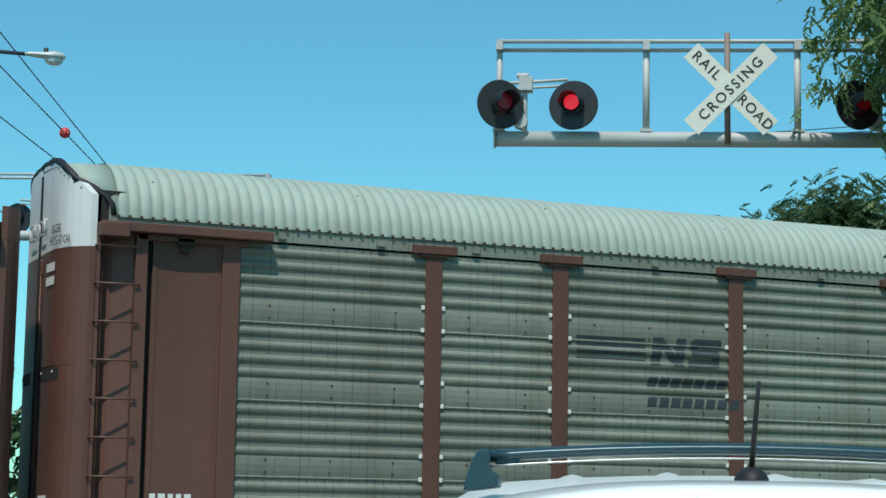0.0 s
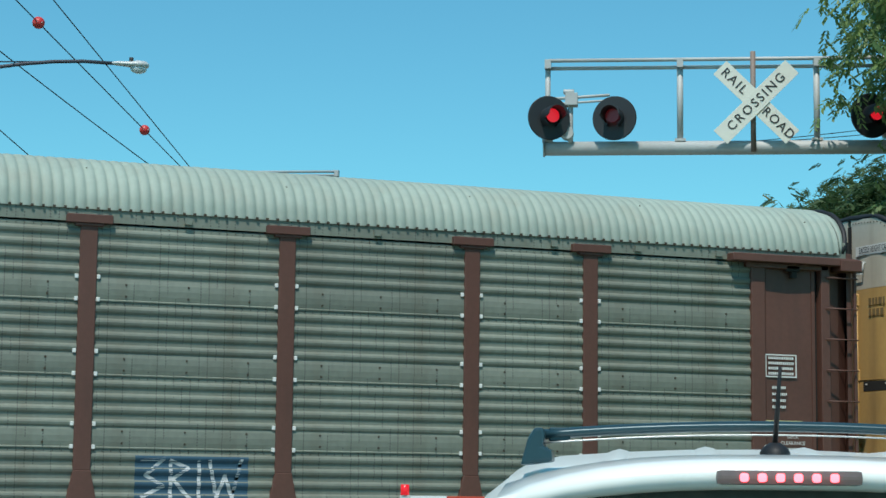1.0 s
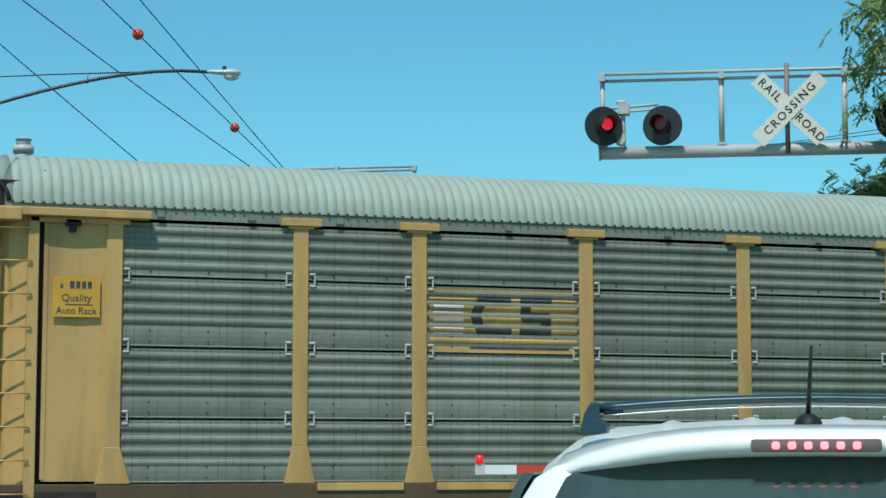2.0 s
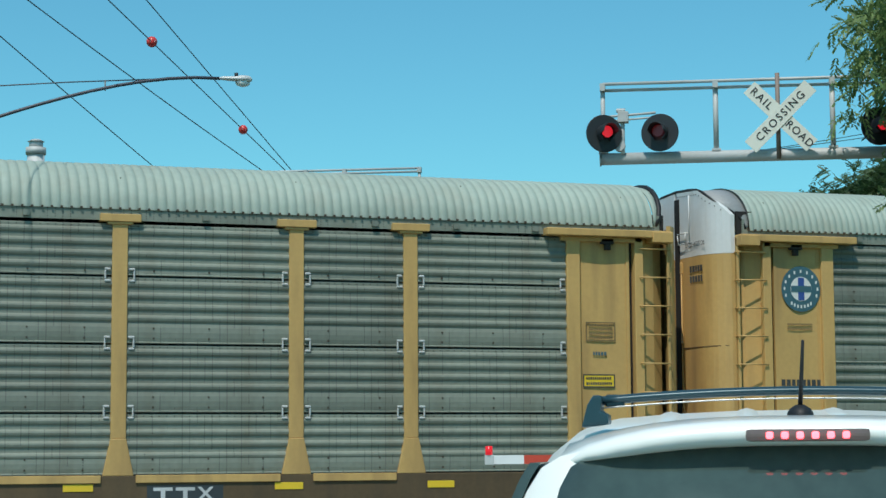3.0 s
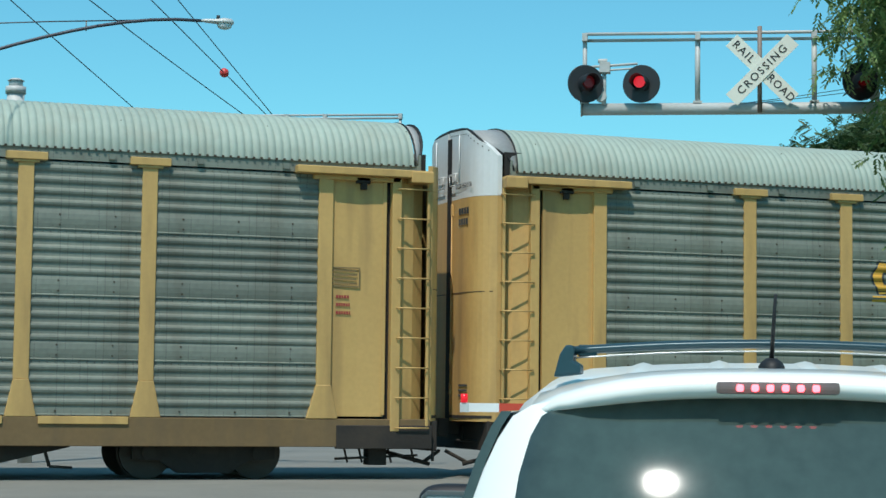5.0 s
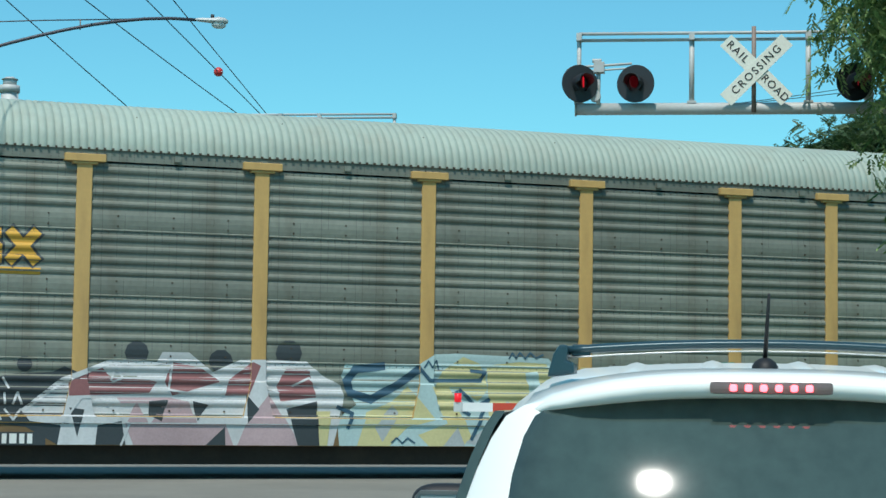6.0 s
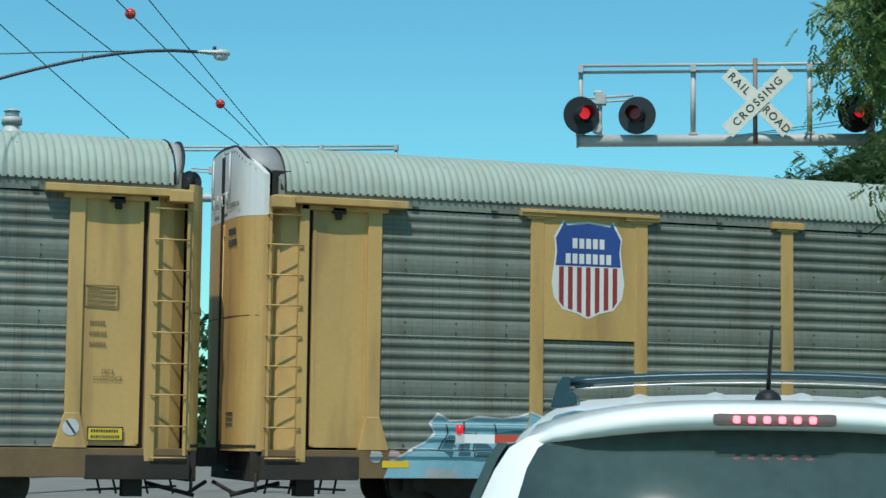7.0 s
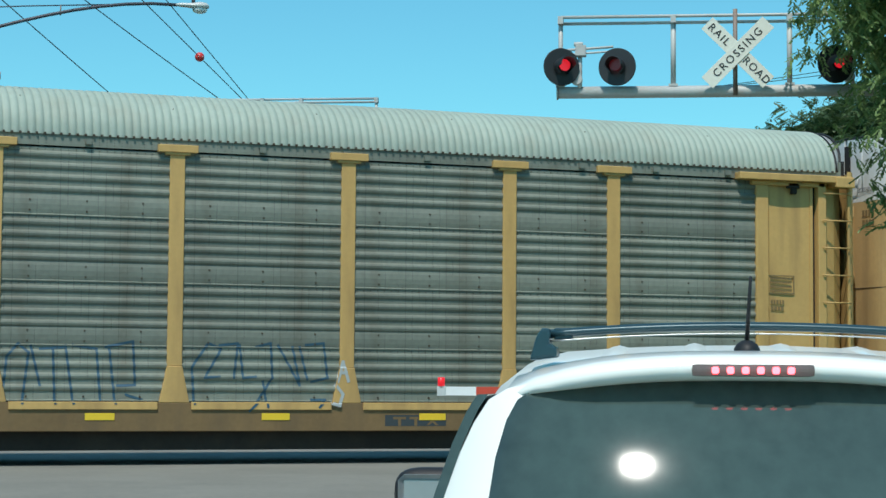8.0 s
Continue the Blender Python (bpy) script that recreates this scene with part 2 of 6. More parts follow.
def mesh_of(name, bm, mat):
    me = bpy.data.meshes.new(name)
    bm.to_mesh(me)
    bm.free()
    me.materials.append(mat)
    return me


def part(name, bm, mat, parent=None, label="", m=None):
    """Links a bmesh, or a mesh that is shared, as one object under its thing."""
    ob = new(name, bm if isinstance(bm, bpy.types.Mesh) else mesh_of(name, bm, mat))
    if parent:
        ob.parent = parent
    if m is not None:
        ob.matrix_basis = m
    return tagged(ob, label, kind="stuff" if name in ("car_mark", "print") else "")


def thing(name, label, category, m=None, group="", kind=""):
    ob = new(name)
    ob.empty_display_size = 0.3
    if m is not None:
        ob.matrix_basis = m
    return tagged(ob, label, category, group, kind)


def words(text, size, mat, extrude=0.002, spacing=1.0, bold=0.0):
    """A mesh of plain lettering, centred, in the x-z plane and facing -y."""
    cu = bpy.data.curves.new("lettering", "FONT")
    cu.body, cu.size, cu.align_x, cu.align_y = text, size, "CENTER", "CENTER"
    cu.extrude, cu.space_character, cu.offset, cu.resolution_u = extrude, spacing, bold, 3
    ob = bpy.data.objects.new("lettering", cu)
    scene.collection.objects.link(ob)
    me = bpy.data.meshes.new_from_object(ob.evaluated_get(bpy.context.evaluated_depsgraph_get()))
    bpy.data.objects.remove(ob)
    bpy.data.curves.remove(cu)
    me.transform(pose(0, 0, 0, 90))
    me.materials.clear()
    me.materials.append(mat)
    return me


# ---- the ground, the road and the track ----
SIDE, HALF = 30.46, 1.5
TRACK = SIDE + HALF
ROAD = 25.0
fwd = Vector((math.sin(radians(ROAD)), math.cos(radians(ROAD)), 0))
rgt = Vector((fwd.y, -fwd.x, 0))
LOW = -0.30


def height(y):
    k = min(max((y - 15) / 12.0, 0), 1)
    return LOW * (1 - k * k * (3 - 2 * k))


def strip(name, us, vs, at, lift, mat, label, category, under=0.0):
    bm = bmesh.new()
    grid = [[bm.verts.new((*at(u, v), height(at(u, v)[1]) + lift)) for u in us] for v in vs]
    for i in range(len(vs) - 1):
        for j in range(len(us) - 1):
            bm.faces.new((grid[i][j], grid[i][j + 1], grid[i + 1][j + 1], grid[i + 1][j]))
    bmesh.ops.recalc_face_normals(bm, faces=bm.faces)
    if bm.faces[:][0].normal.z < 0:
        bmesh.ops.reverse_faces(bm, faces=bm.faces[:])
    return tagged(part(name, bm, mat), label, category, kind="structure")


steps = [-1500, -300, -80, -30, -10, 0, 8, 14] + [15 + 0.8 * i for i in range(16)] + [30, 34, 40, 60, 120, 400, 2500]
strip("ground", [-2500, -500, -120, -40, -10, 10, 40, 120, 500, 2500], steps, lambda u, v: (u, v), -0.05, M["ground"], "green roadside grass with bare dusty patches", "ground")
along = [-40, -10, 0, 6, 12] + [14 + 0.8 * i for i in range(22)] + [36, 45, 70, 150]
strip("road", [-16, -8, -4, 0, 2.7], along, lambda u, v: tuple((fwd * v + rgt * u).xy), 0.0, M["asphalt"], "worn grey asphalt road leading over the crossing", "road")


def track():
    bed = bmesh.new()
    prism(bed, [(-2.6, -0.06), (2.6, -0.06), (1.9, 0.0), (-1.9, 0.0)], -150, 150)
    ob = part("track_bed", bed, M["ballast"], None, "", pose(0, TRACK, -0.02, 0, 0, 90))
    tagged(ob, "grey crushed stone bed under the rails", "track bed", kind="structure")
    for s in (-1, 1):
        bm = bmesh.new()
        prism(bm, [(-0.07, -0.02), (0.07, -0.02), (0.07, 0.0), (0.014, 0.02), (0.014, 0.11), (0.036, 0.12), (0.036, 0.15), (-0.036, 0.15), (-0.036, 0.12), (-0.014, 0.11), (-0.014, 0.02), (-0.07, 0.0)], -150, 150)
        tagged(part("rail", bm, M["rail"], None, "", pose(0, TRACK + s * 0.7525, -0.15, 0, 0, 90)), "rusty brown steel running rail of the track", "rail", kind="structure")


track()


# ---- the freight train ----
POST_W, W, N = 0.24, 2.835, 1.922
POSTS = [-2.5 * W - N, -2.5 * W, -1.5 * W, -0.5 * W, 0.5 * W, 1.5 * W, 2.5 * W, 2.5 * W + N]
END_IN, END_OUT = 11.36, 13.64
CAP_Z, SILL_TOP, SILL_LOW = 5.04, 0.98, 0.53
SHEETS = {"even": [(3.86, 4.92), (2.84, 3.86), (1.85, 2.84), (1.00, 1.85)], "gapped": [(4.09, 4.92), (3.03, 4.09), (1.96, 3.03), (1.00, 1.96)]}
FACE = -HALF + 0.07


def sheet_profile(h):
    """The upright section of a side sheet of that height: height over its foot, and how far it stands out."""
    prof = [(0.0, -0.016), (0.014, -0.018), (0.026, -0.004)]
    if h > 0.9:
        prof += [(0.09, -0.016), (0.17, -0.022), (0.25, -0.016), (0.315, 0.0)]
    for z in sorted(h - 0.10 - 0.178 * i for i in range(4)):
        prof += [(z - 0.07, 0.0), (z - 0.04, -0.026), (z - 0.008, -0.034), (z + 0.018, -0.026), (z + 0.045, 0.0)]
    return prof + [(h - 0.02, 0.0), (h, 0.004)]


def sheet_mesh(width, z0, z1, mat):
    """One corrugated side sheet: four ribs over a plain strip with rivets."""
    h = z1 - z0
    prof = sheet_profile(h)
    bm = bmesh.new()
    rows = [[bm.verts.new((x, y, z)) for x in (-width / 2, width / 2)] for z, y in prof]
    back = [[bm.verts.new((x, 0.03, z)) for x in (-width / 2, width / 2)] for z in (0.0, h)]
    for a, b in zip(rows, rows[1:]):
        bm.faces.new((a[0], a[1], b[1], b[0]))
    bm.faces.new((back[0][1], back[0][0], back[1][0], back[1][1]))
    plain = len(bm.faces)
    k = max(int(width / 0.68), 2)
    for z in (0.075, 0.235) if h > 0.9 else (0.07,):
        for i in range(k):
            x = -width / 2 + width * (i + 0.5) / k
            box(bm, x - 0.012, x + 0.012, -0.029, 0.005, z - 0.013, z + 0.013)
    for i in range(int(width / 0.12)):
        x = -width / 2 + 0.06 + i * 0.12
        box(bm, x - 0.006, x + 0.006, -0.008, 0.002, h - 0.04, h - 0.025)
    for f in bm.faces[:][plain:]:
        f.material_index = 1
    me = mesh_of("side_sheet", bm, mat)
    me.materials.append(M["bolt_and_shade"])
    return me


def arch(k, rise=0.88, half=1.47):
    """The roof's outline from eave to eave, k from -1 to 1: across and up."""
    a = (1 - abs(k)) * math.pi / 2
    return math.copysign(half * math.cos(a) ** 0.85, k), rise * math.sin(a) ** 0.92


ROOF_Z = 5.12
BOW = {-1: 0.45, 1: 0.34}


def bow_at(y, s=-1):
    """How far the end door bows out at a place across the wagon."""
    return BOW[s] * (1 - (min(abs(y), HALF) / HALF) ** 6)


def door_top(y):
    """The upper edge of the raised end door over the eave."""
    a = abs(y)
    if a < 0.85:
        return 0.80 - 0.05 * a
    return 0.757 - (a - 0.85) * 0.62 if a < 1.32 else 0.466 - (a - 1.32) * 1.6


def roof_mesh(x0, x1, mat, pitch):
    bm = bmesh.new()
    n = 14
    count = int((x1 - x0) / pitch)
    pitch = (x1 - x0) / count
    prev = None
    for i in range(count):
        for f, up in ((0.0, 0.002), (0.14, -0.026), (0.30, -0.002), (0.62, 0.005)):
            x = x0 + (i + f) * pitch
            ring = []
            for j in range(2 * n + 1):
                k = -1 + j / n
                y, z = arch(k)
                nrm = Vector((y / 1.47 ** 2, z / 0.88 ** 2)).normalized()
                ring.append(bm.verts.new((x, y + nrm.x * up, ROOF_Z + z + nrm.y * up)))
            if prev:
                for j in range(2 * n):
                    bm.faces.new((prev[j], ring[j], ring[j + 1], prev[j + 1]))
            prev = ring
    bmesh.ops.recalc_face_normals(bm, faces=bm.faces)
    for f in bm.faces:
        f.smooth = True
    # a row of dark boxes along the near eave, for bolts and painted-in shade of the flute mouths, and a few loose bolts
    # higher up
    plain = len(bm.faces)
    for i in range(count):
        x = x0 + (i + 0.13) * pitch
        box(bm, x - 0.014, x + 0.02, -1.492, -1.462, ROOF_Z - 0.006, ROOF_Z + 0.026)
        if i % 19 == 3:
            y, z = arch(-0.62 + 0.05 * (i % 3))
            box(bm, x + 0.03, x + 0.045, y - 0.012, y + 0.01, ROOF_Z + z - 0.005, ROOF_Z + z + 0.01)
    for f in bm.faces[:][plain:]:
        f.material_index = 1
    me = mesh_of("roof", bm, mat)
    me.materials.append(M["bolt_and_shade"])
    return me


def loft(bm, rings, close=True):
    vs = [[bm.verts.new(p) for p in r] for r in rings]
    m = len(rings[0])
    for a, b in zip(vs, vs[1:]):
        for j in range(m if close else m - 1):
            bm.faces.new((a[j], a[(j + 1) % m], b[(j + 1) % m], b[j]))
    return vs


def tube(bm, pts, r, n=8, tall=1.0):
    """A bar swept along points, in one piece."""
    pts = [Vector(p) for p in pts]
    rings = []
    for i, p in enumerate(pts):
        way = (pts[min(i + 1, len(pts) - 1)] - pts[max(i - 1, 0)]).normalized()
        side = way.cross(Vector((0, 0, 1)))
        side = side.normalized() if side.length > 1e-4 else Vector((1, 0, 0))
        up = side.cross(way)
        rings.append([p + side * math.cos(k * math.tau / n) * r + up * math.sin(k * math.tau / n) * r * tall for k in range(n)])
    vs = loft(bm, rings)
    bm.faces.new(vs[0][::-1])
    bm.faces.new(vs[-1])
    for f in bm.faces:
        f.smooth = True
    return bm


def end_door_mesh(z0, z1, side, mat, out, top_arch=False):
    """One leaf of the bowed end door; side -1 is the leaf next to the road. Bows out towards -x."""
    bm = bmesh.new()
    cols = []
    m = 16
    for i in range(m + 1):
        y = side * (0.055 + (HALF - 0.06 - 0.055) * i / m)
        bow = out * (1 - (abs(y) / HALF) ** 6)
        top = z1
        if top_arch:
            top = ROOF_Z + door_top(y)
        cols.append([(-bow, y, z0), (-bow, y, top), (-bow + 0.08, y, top), (-bow + 0.08, y, z0)])
    vs = loft(bm, cols)
    bm.faces.new(vs[0])
    bm.faces.new(vs[-1][::-1])
    bmesh.ops.recalc_face_normals(bm, faces=bm.faces)
    return mesh_of("door_leaf", bm, mat)


def post_mesh(mat):
    bm = bmesh.new()
    w = POST_W / 2
    prism(bm, [(-w, 1.55), (w, 1.55), (w, CAP_Z - 0.1), (-w, CAP_Z - 0.1)], -HALF + 0.02, -HALF + 0.14)
    prism(bm, [(-0.24, 0.98), (0.24, 0.98), (w, 1.55), (-w, 1.55)], -HALF, -HALF + 0.14)
    return mesh_of("post", bevelled(bm, 0.008), mat)


def cap_mesh(half, mat):
    bm = box(bmesh.new(), -half, half, -HALF - 0.03, -HALF + 0.14, CAP_Z - 0.12, CAP_Z)
    box(bm, -half + 0.12, half - 0.12, -HALF - 0.01, -HALF + 0.14, CAP_Z - 0.16, CAP_Z - 0.12)
    return mesh_of("cap", bevelled(bm, 0.008), mat)


def wheelset_mesh():
    bm = bmesh.new()
    rod(bm, (0, -0.9, 0), (0, 0.9, 0), 0.08, 10)
    for s in (-1, 1):
        rod(bm, (0, s * 0.69, 0), (0, s * 0.82, 0), 0.42, 28)
        rod(bm, (0, s * 0.67, 0), (0, s * 0.69, 0), 0.445, 28)
        rod(bm, (0, s * 0.82, 0), (0, s * 0.86, 0), 0.15, 14)
        for k in range(3):
            a = k * math.tau / 3
            box(bm, 0.09 * math.cos(a) - 0.03, 0.09 * math.cos(a) + 0.03, min(s * 0.86, s * 0.90), max(s * 0.86, s * 0.90), 0.09 * math.sin(a) - 0.03, 0.09 * math.sin(a) + 0.03)
    return mesh_of("wheelset", bm, M["wheel"])


def side_frame_mesh():
    bm = bmesh.new()
    prism(bm, [(-1.15, 0.32), (-0.72, 0.30), (-0.42, 0.10), (0.42, 0.10), (0.72, 0.30), (1.15, 0.32), (1.15, 0.52), (0.7, 0.56), (0.35, 0.66), (-0.35, 0.66), (-0.7, 0.56), (-1.15, 0.52)], -0.08, 0.08)
    for k in range(5):
        rod(bm, (-0.24 + 0.12 * k, -0.02, 0.24), (-0.24 + 0.12 * k, -0.02, 0.52), 0.045, 8)
    for x in (-0.89, 0.89):
        rod(bm, (x, -0.14, 0.42), (x, 0.0, 0.42), 0.12, 12)
    return mesh_of("side_frame", bm, M["grime"])


WHEELSET, SIDE_FRAME = wheelset_mesh(), side_frame_mesh()
SHARED = {}
ROLLING = []


def shared(key, make):
    if key not in SHARED:
        SHARED[key] = make()
    return SHARED[key]


def ladder(parent, paint, u, name="ladder"):
    """Rungs over a recessed panel between the corner and its stile."""
    def rung():
        bm = bmesh.new()
        rod(bm, (-0.29, -HALF - 0.05, 0), (0.27, -HALF - 0.05, 0), 0.014, 6)
        for x in (-0.29, 0.27):
            rod(bm, (x, -HALF - 0.05, 0), (x, -HALF + 0.06, 0), 0.012, 6)
        return mesh_of("rung", bm, M[paint])
    for i in range(9):
        part("rung", shared(("rung", paint), rung), None, parent, "", pose(u, 0, 0.84 + 0.487 * i))


def carrier(name, label, paint, sheets, doors="split", patch=None, rear=0.0):
    """A covered vehicle carrier: origin at its middle on the track, the road side towards -y."""
    car = thing(name, label, "freight wagon", group="wagons of the train")
    P = M[paint]
    # underframe
    bm = box(bmesh.new(), -13.7, 13.7, -HALF, -HALF + 0.16, SILL_LOW, SILL_TOP)
    box(bm, -13.7, 13.7, HALF - 0.16, HALF, SILL_LOW, SILL_TOP)
    part("side_sill", bevelled(bm, 0.01), M["sill_dark" if sheets == "galv" else "sill"], car, "grimy dark side sill" if sheets == "galv" else "dirty yellow side sill")
    for a, b in zip(POSTS, POSTS[1:]):
        part("sill_plate", bevelled(box(bmesh.new(), a + 0.27, b - 0.27, -HALF - 0.03, -HALF + 0.01, SILL_TOP - 0.11, SILL_TOP + 0.01), 0.006), P, car)
    bm = box(bmesh.new(), -13.7, 13.7, -HALF + 0.16, HALF - 0.16, SILL_TOP - 0.12, SILL_TOP)
    box(bm, -13.9, 13.9, -0.25, 0.25, SILL_LOW + 0.05, SILL_TOP - 0.12)
    for x in (-8.2, -4.0, 0.0, 4.0, 8.2):
        box(bm, x - 0.08, x + 0.08, -1.3, 1.3, SILL_LOW + 0.1, SILL_TOP - 0.12)
    prism(bm, [(-6.7, SILL_LOW - 0.30), (6.7, SILL_LOW - 0.30), (7.9, SILL_LOW - 0.02), (7.9, SILL_LOW + 0.05), (-7.9, SILL_LOW + 0.05), (-7.9, SILL_LOW - 0.02)], -1.2, 1.2)
    for x in (-7.5, 7.5):
        rod(bm, (x, -1.15, SILL_LOW), (x + 0.1, -1.15, SILL_LOW - 0.32), 0.03, 6)
        rod(bm, (x + 0.1, -1.15, SILL_LOW - 0.32), (x + 0.45, -1.15, SILL_LOW - 0.34), 0.025, 6)
    part("deck", bm, M["grime"], car, "grimy black deck and centre sill")
    for s in (-1, 1):
        bm = box(bmesh.new(), min(s * 13.85, s * 14.2), max(s * 13.85, s * 14.2), -0.12, 0.12, 0.72, 0.95)
        box(bm, min(s * 14.12, s * 14.3), max(s * 14.12, s * 14.3), -0.2, 0.2, 0.68, 0.99)
        rod(bm, (s * 13.75, -1.25, 0.62), (s * 14.0, -0.3, 0.62), 0.025, 6)
        rod(bm, (s * 13.78, -1.4, 0.3), (s * 13.78, -1.4, 0.6), 0.03, 6)
        rod(bm, (s * 13.9, -0.55, 0.25), (s * 14.25, -0.4, 0.45), 0.035, 8)
        part("coupler", bevelled(bm, 0.01), M["grime"], car, "rusty black coupler with air hose")
        # grimy end sill with steps and rigging under it
        bm = box(bmesh.new(), min(s * 12.1, s * 13.73), max(s * 12.1, s * 13.73), -HALF - 0.014, -HALF + 0.1, SILL_LOW - 0.03, SILL_TOP - 0.1)
        box(bm, min(s * 13.71, s * 13.86), max(s * 13.71, s * 13.86), -1.38, 1.38, SILL_LOW - 0.06, SILL_TOP - 0.02)
        part("end_sill", bevelled(bm, 0.012), M["grime"], car, "black grimy end sill")
        bm = rod(bmesh.new(), (s * 12.2, -1.1, SILL_LOW - 0.2), (s * 13.6, -1.15, SILL_LOW - 0.14), 0.022, 6)
        for x in (12.35, 12.6, 13.1, 13.5):
            rod(bm, (s * x, -1.1, SILL_LOW), (s * (x + 0.06), -1.12, SILL_LOW - 0.26), 0.02, 6)
        rod(bm, (s * 13.2, -0.7, SILL_LOW - 0.1), (s * 14.0, -0.6, SILL_LOW - 0.3), 0.035, 8)
        box(bm, min(s * 12.75, s * 13.05), max(s * 12.75, s * 13.05), -1.2, -0.9, SILL_LOW - 0.3, SILL_LOW + 0.02)
        part("brake_rigging", bm, M["grime"], car)
    # trucks with rolling wheelsets
    for s in (-1, 1):
        tr = new("truck")
        tr.parent = car
        tr.matrix_basis = pose(s * 10.05, 0, 0)
        for w in (-1, 1):
            ws = part("wheelset", WHEELSET, None, tr, "", pose(w * 0.89, 0, 0.42))
            ROLLING.append((ws, w * 0.89))
            part("side_frame", SIDE_FRAME, None, tr, "", pose(0, w * 1.0, 0, 0, 0, 0 if w < 0 else 180))
        part("bolster", box(bmesh.new(), -0.22, 0.22, -1.1, 1.1, 0.4, 0.78), M["grime"], tr)
    # far wall and inside ends, plain
    bm = box(bmesh.new(), -13.6, 13.6, HALF - 0.1, HALF - 0.04, SILL_TOP, ROOF_Z)
    part("far_wall", bm, M[sheets], car)
    # posts, caps, side sheets
    pm, cm = shared(("post", paint), lambda: post_mesh(P)), shared(("cap", paint), lambda: cap_mesh(0.32, P))
    for u in POSTS:
        post = part("post", pm, None, car, "", pose(u, 0, 0))
        part("cap", cm, None, post)
    edges = [-11.88, *POSTS, 11.88]
    for a, b in zip(edges, edges[1:]):
        w = round(b - a - POST_W + 0.04, 3)
        if patch and abs((a + b) / 2 - patch) < 0.4:
            use = SHEETS["even"][2:]
        else:
            use = SHEETS["gapped" if doors == "gapped" else "even"]
        for z0, z1 in use:
            part("side_sheet", shared(("sheet", w, z0, sheets, doors), lambda: sheet_mesh(w, z0, z1 - (0.028 if doors == "gapped" else 0.001), M[sheets])), None, car, "", pose((a + b) / 2, FACE, z0))
    if paint == "brown":
        tab = shared("tab", lambda: mesh_of("tab", bevelled(box(bmesh.new(), -0.025, 0.025, -0.03, 0.0, -0.03, 0.03), 0.006), M["white"]))
        for u in POSTS:
            for z, _ in SHEETS["even"][:3]:
                for s in (-1, 1):
                    for dz in (0.02, 0.33):
                        part("tab", tab, None, car, "", pose(u + s * 0.15, FACE - 0.008, z + dz))
    if doors == "gapped":
        clasp = shared("clasp", lambda: mesh_of("clasp", bevelled(box(box(box(bmesh.new(), -0.05, 0.05, -0.04, 0.0, 0.07, 0.11), -0.05, 0.05, -0.04, 0.0, -0.11, -0.07), 0.02, 0.05, -0.04, 0.0, -0.07, 0.07), 0.012), M["galv_pipe"]))
        for u in [*POSTS, -11.88, 11.88]:
            for z, _ in SHEETS["gapped"][:3]:
                for s in (-1, 1):
                    if abs(u + s * 0.2) < 11.8:
                        part("clasp", clasp, None, car, "", pose(u + s * 0.19, FACE - 0.01, z, 0, 0 if s > 0 else 180, 0))
    bm = box(bmesh.new(), -13.5, 13.5, -HALF + 0.05, -HALF + 0.12, CAP_Z - 0.095, ROOF_Z + 0.02)
    part("eave_plate", bm, M[sheets], car)
    clip = shared(("clip", sheets), lambda: mesh_of("eave_clip", box(bmesh.new(), -0.05, 0.05, -HALF, -HALF + 0.06, CAP_Z - 0.06, CAP_Z + 0.03), M[sheets]))
    for i in range(17):
        part("eave_clip", clip, None, car, "", pose(-11.2 + 1.4 * i, 0, 0))
    part("roof", shared(("roof", sheets), lambda: roof_mesh(-13.42, 13.42, M["roof"], 0.15 if sheets == "galv" else 0.126)), None, car, "pale grey-green corrugated arched roof")
    # the two ends
    for s in (-1, 1):
        e = new("end_bay")
        e.parent = car
        X = lambda a, b: (min(s * a, s * b), max(s * a, s * b))
        bm = box(bmesh.new(), *X(END_IN, END_OUT), -HALF - 0.15, -HALF + 0.14, CAP_Z - 0.12, CAP_Z)
        box(bm, *X(END_OUT - 0.36, END_OUT + 0.02), -HALF - 0.17, -HALF + 0.14, CAP_Z - 0.20, CAP_Z - 0.02)
        box(bm, *X(END_IN + 0.3, END_OUT - 0.5), -HALF - 0.02, -HALF + 0.1, CAP_Z - 0.2, CAP_Z - 0.12)
        part("end_cap", bevelled(bm, 0.01), P, e)
        bm = box(bmesh.new(), *X(11.76, 12.0), -HALF, -HALF + 0.16, 1.5, CAP_Z - 0.1)
        a, b = X(11.60, 12.12)
        prism(bm, [(a, 0.98), (b, 0.98), (X(11.76, 12.0)[1], 1.52), (X(11.76, 12.0)[0], 1.52)], -HALF - 0.01, -HALF + 0.16)
        part("corner_post", bevelled(bm, 0.01), P, e)
        bm = bmesh.new()
        n = 6
        ring = []
        for i in range(n + 1):
            u = 12.0 + 0.90 * i / n
            y = -HALF + 0.064 + 0.012 * (1 - abs(2 * i / n - 1))
            ring.append([(s * u, y, 1.02), (s * u, y, CAP_Z - 0.1), (s * u, y + 0.05, CAP_Z - 0.1), (s * u, y + 0.05, 1.02)])
        vs = loft(bm, ring)
        bmesh.ops.recalc_face_normals(bm, faces=bm.faces)
        panel = part("end_panel", bm, P, e)
        bm = box(bmesh.new(), *X(12.04, 12.07), -HALF + 0.06, -HALF + 0.1, 1.4, CAP_Z - 0.2)
        box(bm, *X(12.86, 12.92), -HALF + 0.05, -HALF + 0.12, 1.05, CAP_Z - 0.12)
        part("panel_trim", bm, P, e)
